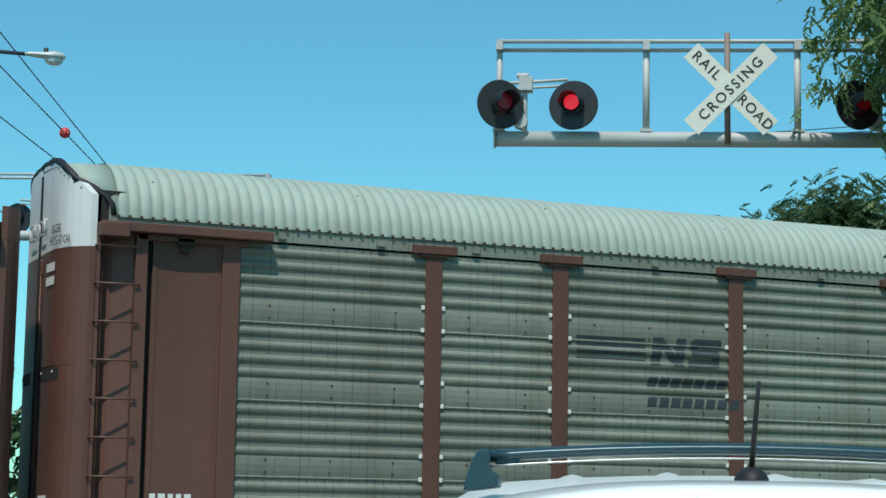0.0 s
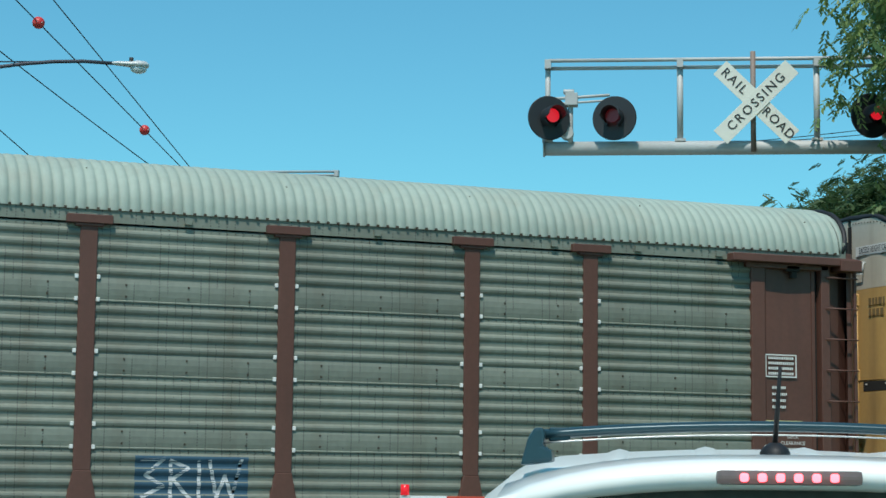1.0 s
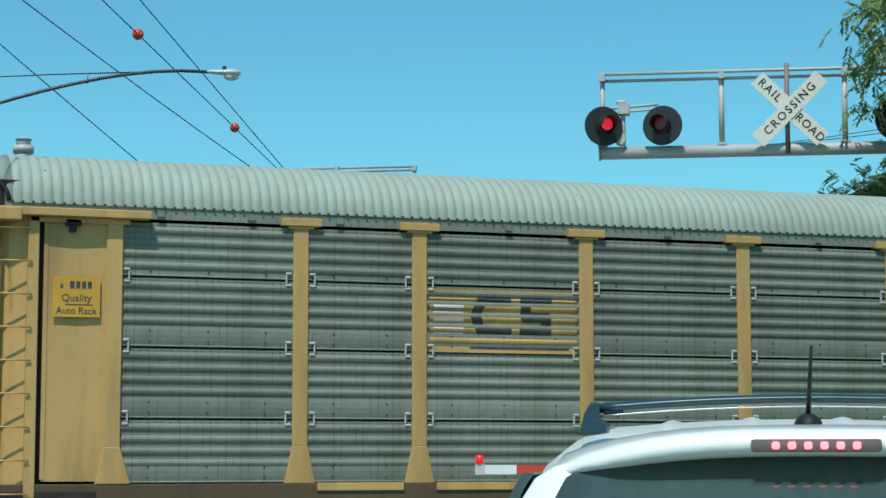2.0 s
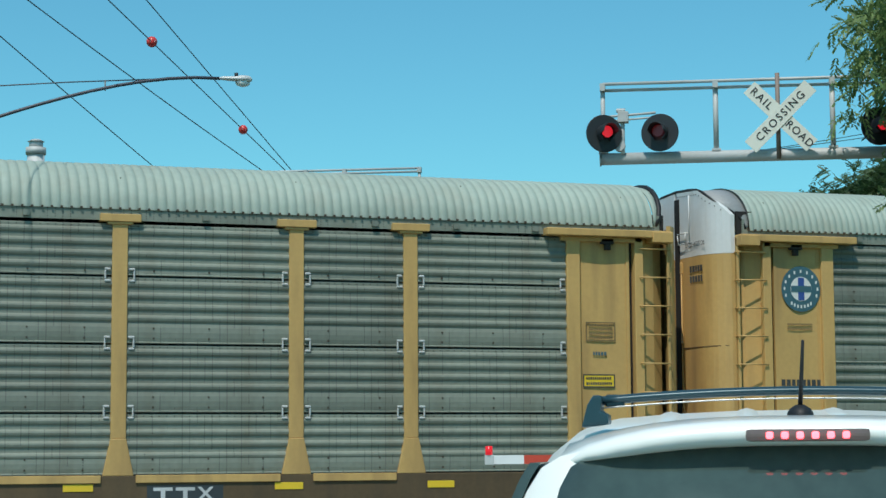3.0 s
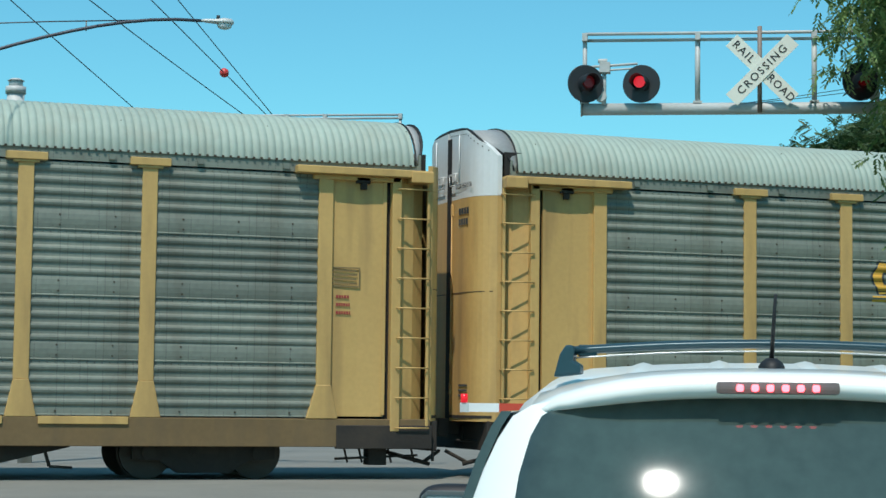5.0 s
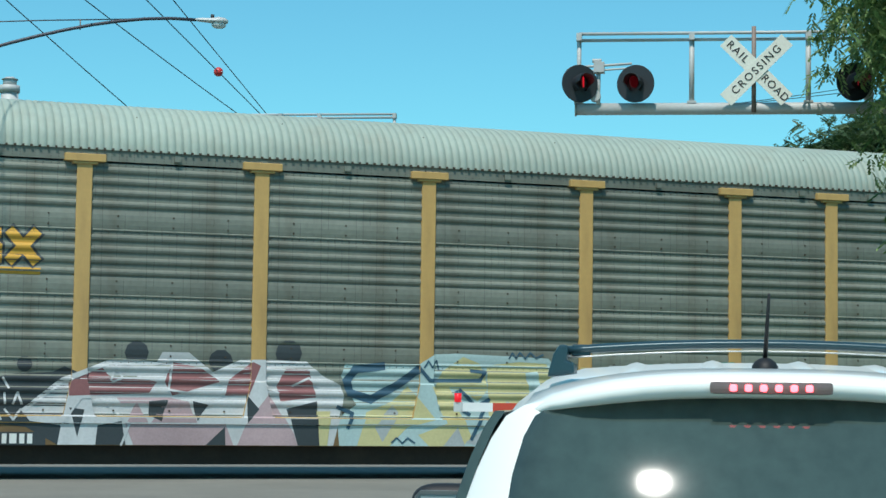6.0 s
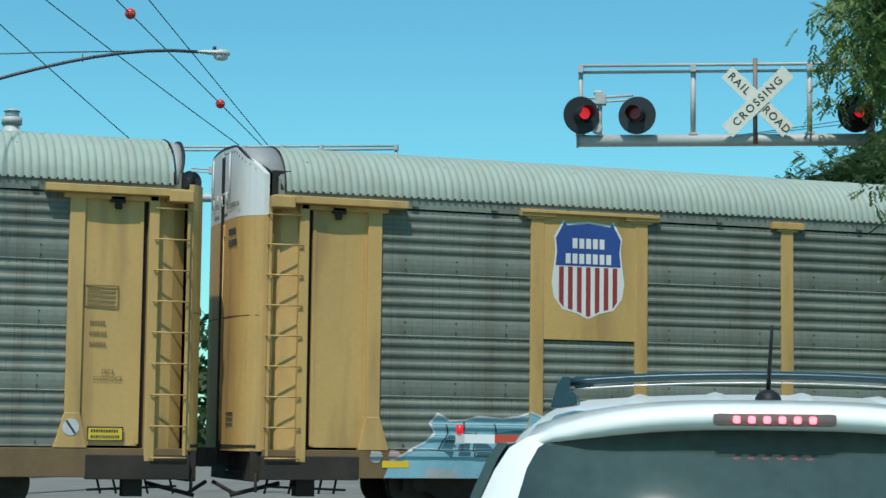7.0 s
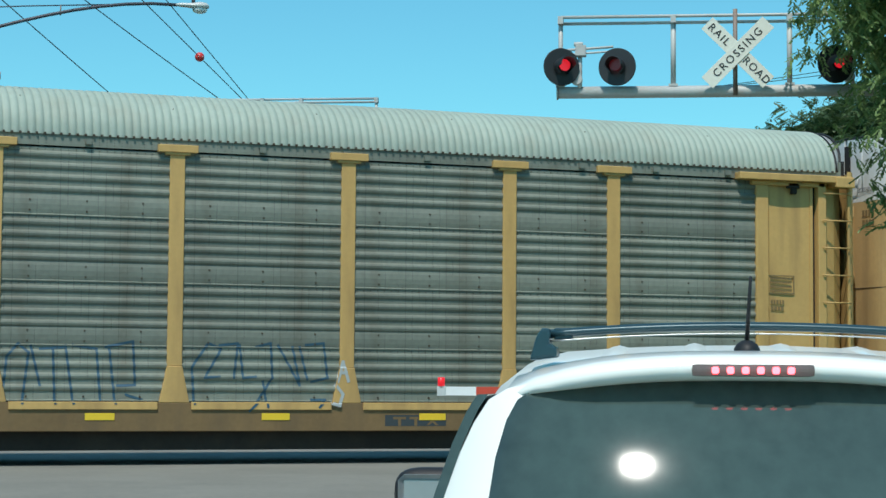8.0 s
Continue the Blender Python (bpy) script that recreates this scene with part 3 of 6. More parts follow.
        part("latch", bevelled(box(box(bmesh.new(), *X(12.38, 12.62), -HALF - 0.02, -HALF + 0.06, CAP_Z - 0.24, CAP_Z - 0.14), *X(12.46, 12.56), -HALF - 0.03, -HALF + 0.06, CAP_Z - 0.34, CAP_Z - 0.24), 0.01), M["grime"], e, "dark latch under the end cap")
        part("stile", bevelled(box(bmesh.new(), *X(13.0, 13.16), -HALF - 0.02, -HALF + 0.2, 0.78, CAP_Z - 0.12), 0.01), P, e)
        # the shade deep in the slot is given by a near-black strip
        part("door_gap", box(bmesh.new(), *X(12.90, 13.0), -HALF + 0.13, -HALF + 0.2, 0.9, CAP_Z - 0.12), M["gap"], e, "near-black strip as the shade in the slot beside the panel")
        bm = bmesh.new()
        vs = loft(bm, [[(s * u, y, 0.8), (s * u, y, CAP_Z - 0.12), (s * u, y + 0.04, CAP_Z - 0.12), (s * u, y + 0.04, 0.8)] for u, y in ((13.16, -HALF + 0.10), (13.42, -HALF + 0.17), (13.62, -HALF + 0.30))])
        bmesh.ops.recalc_face_normals(bm, faces=bm.faces)
        part("corner_panel", bm, P, e)
        ladder(e, paint, s * 13.38)
        part("corner_edge", bevelled(box(bmesh.new(), *X(13.61, 13.66), -HALF - 0.01, -HALF + 0.05, 0.8, CAP_Z - 0.05), 0.01), P, e)
        # bowed doors
        flip = pose(s * (13.64 - (rear if s > 0 else 0.0)), 0, 0, 0, 0, 0 if s < 0 else 180)
        for leaf in (-1, 1):
            part("door_leaf", shared(("leaf", paint, leaf, s), lambda: end_door_mesh(0.95, 4.72, leaf, P, BOW[s])), None, e, "", flip)
            if s > 0:
                part("door_top", shared(("low_top", paint, leaf), lambda: end_door_mesh(4.724, 5.15, leaf, P, BOW[1])), None, e, "", flip)
                continue
            part("door_top", shared(("top", leaf, doors), lambda: end_door_mesh(4.724, 5.4, leaf, M["end_cream" if doors == "gapped" else "end_white"], BOW[s], True)), None, e, "cream upper part of the end door" if doors == "gapped" else "white upper part of the end door", flip)
        tuck = rear if s > 0 else 0.0
        seam = 0.04 if paint == "brown" or doors == "gapped" else 0.13
        bm = box(bmesh.new(), *X(13.70 - tuck, 13.652 - tuck + BOW[s]), -0.03 - seam, 0.03, 0.95, 5.80 if s < 0 else 5.15)
        part("door_seam", bm, M["gap"], e, "dark gap between the door leaves")
        at = lambda y, out=0.0: s * (13.64 - tuck + bow_at(y, s) + out)
        lock = part("lock_rod", rod(bmesh.new(), (at(0, 0.015), -0.22, 1.1), (at(0, 0.015), -0.22, 4.66), 0.012, 6), P, e)
        for z in (1.5, 2.0, 3.3, 4.55):
            part("lock_plate", bevelled(box(bmesh.new(), *X(13.63 - tuck + BOW[s], 13.665 - tuck + BOW[s]), -0.26, -0.18, z - 0.10, z + 0.10), 0.01), P, lock)

        def band(z0, z1, y0, y1, out, mat, name, label=""):
            """A strip that follows the bowed door."""
            ring = []
            for k in range(9):
                y = y0 + (y1 - y0) * k / 8
                ring.append([(at(y, -0.01), y, z0), (at(y, -0.01), y, z1), (at(y, out), y, z1), (at(y, out), y, z0)])
            bm = bmesh.new()
            vs = loft(bm, ring)
            bm.faces.new(vs[0])
            bm.faces.new(vs[-1][::-1])
            bmesh.ops.recalc_face_normals(bm, faces=bm.faces)
            return part(name, bm, mat, e, label)

        if paint == "brown" or doors == "gapped":
            for y0, y1 in ((-0.36, -1.12), (0.30, 1.12)):
                # no opening here: the slot's shade is a near-black strip on the leaf
                slot = band(3.03, 3.19, y0, y1, 0.004, M["gap"], "vent_slot_shade", "near-black strip painted as the shade of a slot")
                for q in (0.12, 0.8):
                    y = y0 + (y1 - y0) * q
                    part("stud", box(bmesh.new(), min(at(y), at(y, 0.012)), max(at(y), at(y, 0.012)), y - 0.02, y + 0.02, 3.13, 3.155), M["white"], slot)
            band(3.215, 3.225, -0.1, -1.36, 0.008, P, "weld_seam")
        else:
            band(3.11, 3.122, -0.1, -1.40, 0.008, M["bolt_and_shade"], "weld_seam", "dark weld line across the door")
            band(3.11, 3.122, 0.1, 1.30, 0.008, M["bolt_and_shade"], "weld_seam", "dark weld line across the door")
        band(1.0, 1.05, -0.08, -1.40, 0.012, M["grime"], "door_foot", "grimy foot of the door")
        if s < 0:
            # grab irons on the white top, and rivets along its edge
            for y0, y1 in ((-0.16, -0.48), (0.14, 0.46)):
                bm = rod(bmesh.new(), (at(y0, 0.05), y0, 5.16), (at(y1, 0.05), y1, 5.16), 0.012, 6)
                for y, q in ((y0, 0.04), (y1, -0.04)):
                    rod(bm, (at(y, 0.05), y, 5.16), (at(y, 0.05), y + q * (1 if y0 > 0 else -1), 4.97), 0.010, 6)
                    rod(bm, (at(y, 0.05), y, 5.16), (at(y, -0.01), y, 5.16), 0.010, 6)
                rod(bm, (at(y0, 0.05), y0 - 0.03, 4.97), (at(y1, 0.05), y1 + 0.03, 4.97), 0.010, 6)
                if not (paint == "brown" or doors == "gapped"):
                    rod(bm, (at(y1, 0.03), y1 * 1.25, 5.0), (at(y1, 0.03), y1 * 1.25, 5.82), 0.012, 6)
                part("grab_iron", bm, M["end_white"], e, "white bent grab iron")
            bm = bmesh.new()
            for k in range(15):
                y = -0.12 - 1.22 * k / 14
                z = ROOF_Z + door_top(y) - 0.07
                box(bm, min(at(y), at(y, 0.01)), max(at(y), at(y, 0.01)), y - 0.009, y + 0.009, z - 0.009, z + 0.009)
            tagged(part("rivet", bm, M["bolt_and_shade"], e), kind="stuff")
        # hood that reaches from the roof to the door, lowest at the eaves
        plain_hood = paint == "brown" or doors == "gapped"
        inner, outer = [], []
        for j in range(25):
            k = -1 + j / 12
            y, z = arch(k)
            inner.append((s * 13.40, y * 0.995, ROOF_Z + z * 0.99))
            if s < 0:
                y2 = y * 0.97
                reach = 13.44 + min(1.0, max(0.0, (1.43 - abs(y2)) / 0.14)) * (0.17 + bow_at(y2, s))
                z2 = min(z * 0.99, door_top(y2) + 0.015)
                outer.append((s * reach, y2, ROOF_Z + z2))
            else:
                outer.append((s * (13.44 + 0.22 * (1 - abs(k)) ** 0.5), y * 0.96, ROOF_Z + z * 0.955))
        bm = bmesh.new()
        loft(bm, [inner, outer], False)
        bmesh.ops.recalc_face_normals(bm, faces=bm.faces)
        for f in bm.faces:
            f.smooth = True
        hood = part("roof_hood", bm, M["roof" if plain_hood else "hood"], e, "" if plain_hood else "dented steel hood over the end doors")
        hood.modifiers.new("thick", "SOLIDIFY").thickness = 0.02
        rnd = random.Random(len(paint) + int(s))
        bm = bmesh.new()
        tube(bm, [(x, y, z + 0.015) for x, y, z in outer], 0.048 if plain_hood else 0.024, 6)
        for v in bm.verts:
            v.co += Vector((rnd.uniform(-0.008, 0.008), 0, rnd.uniform(-0.008, 0.008)))
        part("roof_seal", bm, M["black"], e, "torn black rubber seal along the roof end")
        if not plain_hood:
            part("roof_edge", tube(bmesh.new(), [(a[0], a[1] * 1.012, a[2] + 0.012) for a in inner], 0.013, 6), M["black"], e, "dark edge of the roof sheet")
        # near-black sheet puts the shade of the corner under the hood into colour, with a small upright stiffener
        part("corner_hole", box(bmesh.new(), *X(13.30, 13.60), -HALF + 0.10, -HALF + 0.14, CAP_Z, ROOF_Z + (0.34 if s < 0 else 0.22)), M["gap"], e, "near-black sheet as the shade in the roof-end corner")
        part("stiffener", bevelled(box(bmesh.new(), *X(13.46, 13.51), -HALF + 0.06, -HALF + 0.10, CAP_Z, ROOF_Z + 0.2), 0.005), M[sheets], e)
        part("bulkhead", box(bmesh.new(), *X(13.0, 13.06), -HALF + 0.18, HALF - 0.1, 1.0, ROOF_Z + 0.3), M["grime"], e)
    return car


def plate(w, h):
    return box(bmesh.new(), -w / 2, w / 2, -0.004, 0.004, -h / 2, h / 2)


def bars(rows, w, h, gap):
    """Lines of unreadable writing as plain bars."""
    bm = bmesh.new()
    for i in range(rows):
        z = -i * (h + gap)
        x = -w / 2
        while x < w / 2 - h * 0.4:
            k = min(h * random.uniform(0.45, 0.75), w / 2 - x)
            box(bm, x, x + k, -0.003, 0.003, z - h / 2, z + h / 2)
            x += k + h * 0.28
    return bm


# the wagons, from the head of the train back
wagon_lead = carrier("vehicle_carrier", "brown covered vehicle carrier at the head of the group", "brown", "galv", rear=-0.10)
wagon_brown = carrier("vehicle_carrier", "brown covered vehicle-carrier wagon with galvanised corrugated sides", "brown", "galv", rear=0.12)
wagon_gapped = carrier("vehicle_carrier", "mustard-yellow covered vehicle carrier with gaps between its grey side sheets", "yellow", "galv", doors="gapped")
wagon_emblem = carrier("vehicle_carrier", "yellow covered vehicle carrier with a round blue emblem and white graffiti", "yellow", "galv_b")
wagon_colour = carrier("vehicle_carrier", "yellow covered vehicle carrier with large pastel graffiti along its foot", "yellow", "galv_b")
wagon_shield = carrier("vehicle_carrier", "yellow covered vehicle carrier with a striped shield panel and light-blue graffiti", "yellow", "galv_b", patch=-2.5 * W - N / 2)
wagon_last = carrier("vehicle_carrier", "pale yellow covered vehicle carrier coupled behind the shield wagon", "yellow_fade", "galv_b")
WAGONS = [wagon_lead, wagon_brown, wagon_gapped, wagon_emblem, wagon_colour, wagon_shield, wagon_last]


# ---- markings and graffiti, lying on the sheets, posts and sills ----
def out_at(u, z, doors="even"):
    """How far out the wagon's side stands at a place, and the next edges of a post left and right of it."""
    if z < SILL_TOP:
        return -HALF - (0.03 if z > SILL_TOP - 0.11 else 0.0)
    w = 0.24 - (z - 0.98) / 0.57 * 0.12 if z < 1.55 else 0.12
    for p in POSTS:
        if abs(u - p) < w:
            return -HALF if z < 1.55 else -HALF + 0.02
    for z0, z1 in SHEETS[doors]:
        if z0 <= z <= z1:
            prof = sheet_profile(z1 - z0 - 0.006)
            for (a, ya), (b, yb) in zip(prof, prof[1:]):
                if a <= z - z0 <= b:
                    return FACE + ya + (yb - ya) * (z - z0 - a) / max(b - a, 1e-6)
    return FACE


def spray(car, polys, mat, name="graffiti", label="", lift=0.004):
    """Paint that follows the ribs: outlines in metres along and up the wagon's side, cut into level strips."""
    def crossings(poly, z):
        xs = []
        for (x0, a), (x1, b) in zip(poly, poly[1:] + poly[:1]):
            if (a <= z) != (b <= z):
                xs.append(x0 + (x1 - x0) * (z - a) / (b - a))
        return sorted(xs)

    made, single = [], len(polys) < 9
    bm = bmesh.new()
    for count, poly in enumerate(polys):
        if single and count:
            made.append(bm)
            bm = bmesh.new()
        up = lift + 0.00008 * (count % 12)
        levels = sorted({p[1] for p in poly})
        for lo, hi in zip(levels, levels[1:]):
            n = max(int((hi - lo) / 0.022), 1)
            for i in range(n):
                z0, z1 = lo + (hi - lo) * i / n, lo + (hi - lo) * (i + 1) / n
                e = (z1 - z0) * 0.02
                below, above = crossings(poly, z0 + e), crossings(poly, z1 - e)
                if len(below) != len(above):
                    continue
                zm = (z0 + z1) / 2
                w = 0.24 - (zm - 0.98) / 0.57 * 0.12 if zm < 1.55 else 0.12
                for a0, b0, a1, b1 in zip(below[::2], below[1::2], above[::2], above[1::2]):
                    a, b = (a0 + a1) / 2, (b0 + b1) / 2
                    cuts = sorted(k for p in POSTS for k in (p - w, p + w) if a < k < b)
                    edge = [(a0, a1)] + [(k, k) for k in cuts] + [(b0, b1)]
                    for (c0, c1), (d0, d1) in zip(edge, edge[1:]):
                        if d0 + d1 - c0 - c1 < 0.004:
                            continue
                        mid = (c0 + c1 + d0 + d1) / 4
                        ya, yb = out_at(mid, z0 + 0.001) - up, out_at(mid, z1 - 0.001) - up
                        bm.faces.new([bm.verts.new(p) for p in ((c0, ya, z0), (d0, ya, z0), (d1, yb, z1), (c1, yb, z1))])
    for b in (*made, bm):
        bmesh.ops.remove_doubles(b, verts=b.verts, dist=0.0025)
        ob = part(name, b, M[mat], car, label)
        if not single:
            tagged(ob, kind="stuff")
    return ob


def slab(u, z, w, h, lean=0.0):
    return [(u - w / 2 - lean / 2, z - h / 2), (u + w / 2 - lean / 2, z - h / 2), (u + w / 2 + lean / 2, z + h / 2), (u - w / 2 + lean / 2, z + h / 2)]


def stroke(pts, w):
    """A line of even width as one closed outline for each leg."""
    polys = []
    for (x0, z0), (x1, z1) in zip(pts, pts[1:]):
        d = math.hypot(x1 - x0, z1 - z0) or 1
        nx, nz = -(z1 - z0) / d * w / 2, (x1 - x0) / d * w / 2
        ex, ez = (x1 - x0) / d * w / 3, (z1 - z0) / d * w / 3
        polys.append([(x0 - ex + nx, z0 - ez + nz), (x0 - ex - nx, z0 - ez - nz), (x1 + ex - nx, z1 + ez - nz), (x1 + ex + nx, z1 + ez + nz)])
    return polys


def bubble(u, z, w, h, n=14, dent=0.0, seed=0):
    rnd = random.Random(seed)
    return [(u + math.copysign(abs(math.cos(a)) ** 0.6, math.cos(a)) * w / 2 * (1 + rnd.uniform(-dent, dent)), z + math.copysign(abs(math.sin(a)) ** 0.6, math.sin(a)) * h / 2 * (1 + rnd.uniform(-dent, dent))) for a in [k * math.tau / n for k in range(n)]]


def lettering(car, text, size, mat, u, z, y=-HALF + 0.05, label="", spacing=1.0, wide=1.0):
    return part("lettering", words(text, size, M[mat], 0.001, spacing), None, car, label, pose(u, y, z) @ Matrix.Diagonal((wide, 1, 1, 1)))


def notice(car, u, z, w, h, paint, ink, rows, y=-HALF + 0.06):
    """A framed notice with lines of small writing as bars."""
    bm = bmesh.new()
    box(bm, -w / 2, w / 2, -0.004, 0.004, h / 2 - 0.02, h / 2)
    box(bm, -w / 2, w / 2, -0.004, 0.004, -h / 2, -h / 2 + 0.02)
    box(bm, -w / 2, -w / 2 + 0.02, -0.004, 0.004, -h / 2 + 0.02, h / 2 - 0.02)
    box(bm, w / 2 - 0.02, w / 2, -0.004, 0.004, -h / 2 + 0.02, h / 2 - 0.02)
    fr = part("notice", bm, M[ink], car, "framed notice", pose(u, y, z))
    if paint:
        part("notice_plate", box(bmesh.new(), -w / 2 + 0.02, w / 2 - 0.02, -0.002, 0.003, -h / 2 + 0.02, h / 2 - 0.02), M[paint], fr)
    lh = h / (rows * 2 + 1)
    part("print", bars(rows, w * 0.8, lh, lh), M[ink], fr, "lines of small print", pose(0, -0.004, (rows - 1) * lh))
    return fr


PANEL_Y = -HALF + 0.055


def flat_sign(car, name, pts, mat, y, label="", t=0.004):
    bm = prism(bmesh.new(), pts, y - t, y)
    bmesh.ops.recalc_face_normals(bm, faces=bm.faces)
    return part(name, bm, M[mat], car, label)


def end_words(car, ink, mark, strip=None):
    """Words and marks on the bowed end door beside the road."""
    x = lambda y: -13.64 - bow_at(y) - 0.006
    yaw = lambda y: math.degrees(math.atan2(BOW[-1] * 6 * (abs(y) / HALF) ** 5 / HALF, 1))
    if strip:
        lines = (("EXCESS HEIGHT CAR", -0.72, 5.36, 0.12), ("EXCESS HEIGHT CAR", 0.62, 5.36, 0.12))
    elif mark == "white":
        lines = (("EXCESS", -0.94, 4.98, 0.13), ("HEIGHT CAR", -1.06, 4.82, 0.13))
    else:
        lines = (("EXCESS HEIGHT CAR", -0.78, 4.93, 0.10),)
    for text, y, z, size in lines:
        turn = -90 + (yaw(y) if y < 0 else -yaw(y))
        if strip:
            part("word_strip", box(bmesh.new(), -0.50, 0.50, 0.0, 0.004, -0.08, 0.08), M[strip], car, "", pose(x(y), y, z, 0, 0, turn))
        part("lettering", words(text, size, M[ink], 0.001), None, car, "stencilled words", pose(x(y) - 0.012, y, z, 0, 0, turn) @ Matrix.Diagonal((0.70, 1, 1.2, 1)))
    for y, z, w, rows in ((-0.78, 4.50, 0.42, 2), (-0.80, 1.55, 0.34, 3)):
        part("car_mark", bars(rows, w, 0.11 if rows == 2 else 0.035, 0.07 if rows == 2 else 0.05), M[mark], car, "bars of faded stencilled marks", pose(x(y) - 0.004, y, z, 0, 0, -90 + yaw(y)))


def reflectors(car, us, z=0.80):
    for u in us:
        part("reflector", bevelled(box(bmesh.new(), -0.23, 0.23, -0.008, 0.0, -0.055, 0.055), 0.003), M["ref_yellow"], car, "yellow reflective strip", pose(u, -HALF - 0.002 - (0.03 if z > 0.88 else 0), z))


# brown wagon
A = wagon_brown
end_words(A, "ink", "white")
for k in range(4):
    spray(A, [slab(-6.28, 3.92 - 0.1 * k, 1.1, 0.045)], "spray_dark", "emblem", "faded dark stripes of the emblem")
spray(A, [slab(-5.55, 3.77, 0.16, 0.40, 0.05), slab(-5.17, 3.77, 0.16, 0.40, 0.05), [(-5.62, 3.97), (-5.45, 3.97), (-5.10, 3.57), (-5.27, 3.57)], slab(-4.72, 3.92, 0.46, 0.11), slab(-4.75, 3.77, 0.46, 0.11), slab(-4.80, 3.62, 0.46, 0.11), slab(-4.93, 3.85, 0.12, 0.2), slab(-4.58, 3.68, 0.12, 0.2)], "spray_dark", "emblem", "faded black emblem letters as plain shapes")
spray(A, [slab(-5.62 + 0.19 * k, 3.33, 0.15, 0.14, 0.03) for k in range(7)], "spray_dark", "emblem", "faded line of the emblem")
spray(A, [slab(-5.62 + 0.19 * k, 3.05, 0.15, 0.14, 0.03) for k in range(8)], "spray_dark", "emblem", "faded line of the emblem")
part("car_mark", bars(1, 0.62, 0.13, 0), M["white"], A, "white stencilled mark", pose(-12.55, PANEL_Y - 0.004, 1.55))
notice(A, 12.30, 3.32, 0.56, 0.36, "", "white", 4, PANEL_Y - 0.002)
part("car_mark", bars(4, 0.26, 0.04, 0.06), M["white"], A, "small white stencilled lines", pose(12.27, PANEL_Y - 0.004, 2.98))
part("strip", plate(0.74, 0.10), M["spray_cream"], A, "pale yellow strip", pose(12.30, PANEL_Y - 0.006, 2.42))
for i, w in enumerate(("DECK", "CLEARANCE")):
    lettering(A, w, 0.078, "white", 12.50, 2.22 - 0.10 * i, PANEL_Y - 0.004, "white stencilled words")
part("car_mark", bars(2, 0.34, 0.055, 0.045), M["white"], A, "white stencilled figures", pose(12.50, PANEL_Y - 0.004, 2.02))
part("cap_plug", rod(bmesh.new(), (0, -0.01, 0), (0, 0.0, 0), 0.06, 14), M["white"], A, "", pose(12.0, -HALF - 0.002, 2.03))
spray(A, [slab(2.95, 1.42, 1.6, 0.72)], "spray_navy", "graffiti", "navy sprayed box with white letters")
spray(A, stroke([(2.25, 1.7), (2.55, 1.72), (2.3, 1.5), (2.55, 1.35), (2.25, 1.2)], 0.05) + stroke([(2.65, 1.15), (2.65, 1.7), (2.9, 1.6), (2.68, 1.45), (2.95, 1.15)], 0.05) + stroke([(3.05, 1.7), (3.05, 1.15)], 0.05) + stroke([(3.2, 1.7), (3.3, 1.2), (3.42, 1.5), (3.52, 1.2), (3.65, 1.72)], 0.05), "spray_white", "graffiti", "white outlined letters")
spray(A, [bubble(-1.1 + 0.35 * k, 1.55, 0.3, 0.35, 12, 0.2, k) for k in range(4)], "spray_cream", "graffiti", "cream sprayed bubbles")

part("brake_box", bevelled(box(bmesh.new(), 11.95, 12.35, -HALF - 0.02, -HALF + 0.08, 1.28, 1.42), 0.01), M["brown"], A)
lever = bmesh.new()
rod(lever, (12.42, -HALF + 0.02, 1.02), (12.46, -HALF - 0.03, 1.78), 0.045, 8)
rod(lever, (12.46, -HALF - 0.03, 1.78), (12.60, -HALF - 0.03, 1.74), 0.05, 8)
rod(lever, (12.60, -HALF - 0.03, 1.74), (12.66, -HALF + 0.0, 1.05), 0.06, 8)
rod(lever, (12.66, -HALF - 0.02, 1.62), (12.82, -HALF + 0.0, 1.36), 0.02, 6)
part("hand_brake", lever, M["grime"], A, "dark hand-brake gear")

# wagon with gaps between the sheets
B = wagon_gapped
end_words(B, "ink", "ink_faded", "white")
part("sign_plate", plate(0.70, 0.60), M["orange"], B, "orange sign plate", pose(-12.44, PANEL_Y - 0.04, 3.74))
lettering(B, "a", 0.14, "ink", -12.66, 3.91, PANEL_Y - 0.048)
lettering(B, "Quality", 0.15, "ink", -12.44, 3.72, PANEL_Y - 0.048)
lettering(B, "Auto Rack", 0.14, "ink", -12.44, 3.53, PANEL_Y - 0.048)
part("car_mark", bars(1, 0.32, 0.10, 0), M["ink"], B, "bar of dark lettering", pose(-12.38, PANEL_Y - 0.048, 3.92))
part("underline", plate(0.4, 0.012), M["ink"], B, "", pose(-12.4, PANEL_Y - 0.046, 3.625))
spray(B, [slab(-5.67, 3.52, 2.5, 1.0)], "yellow", "emblem_field", "yellow painted field of the emblem")
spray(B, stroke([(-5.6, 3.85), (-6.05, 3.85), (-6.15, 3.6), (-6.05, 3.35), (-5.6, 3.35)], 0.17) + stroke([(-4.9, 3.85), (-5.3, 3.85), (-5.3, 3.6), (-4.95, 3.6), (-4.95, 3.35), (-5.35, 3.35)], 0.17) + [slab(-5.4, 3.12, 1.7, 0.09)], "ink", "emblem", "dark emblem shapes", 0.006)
spray(B, [slab(-6.6, 3.75 - 0.11 * k, 0.5, 0.05) for k in range(5)], "white", "emblem", "white stripes", 0.006)
notice(B, 12.38, 3.32, 0.54, 0.32, "", "ink_faded", 4, PANEL_Y - 0.002)
notice(B, 12.34, 2.49, 0.58, 0.22, "ref_yellow", "ink", 2, PANEL_Y - 0.002)
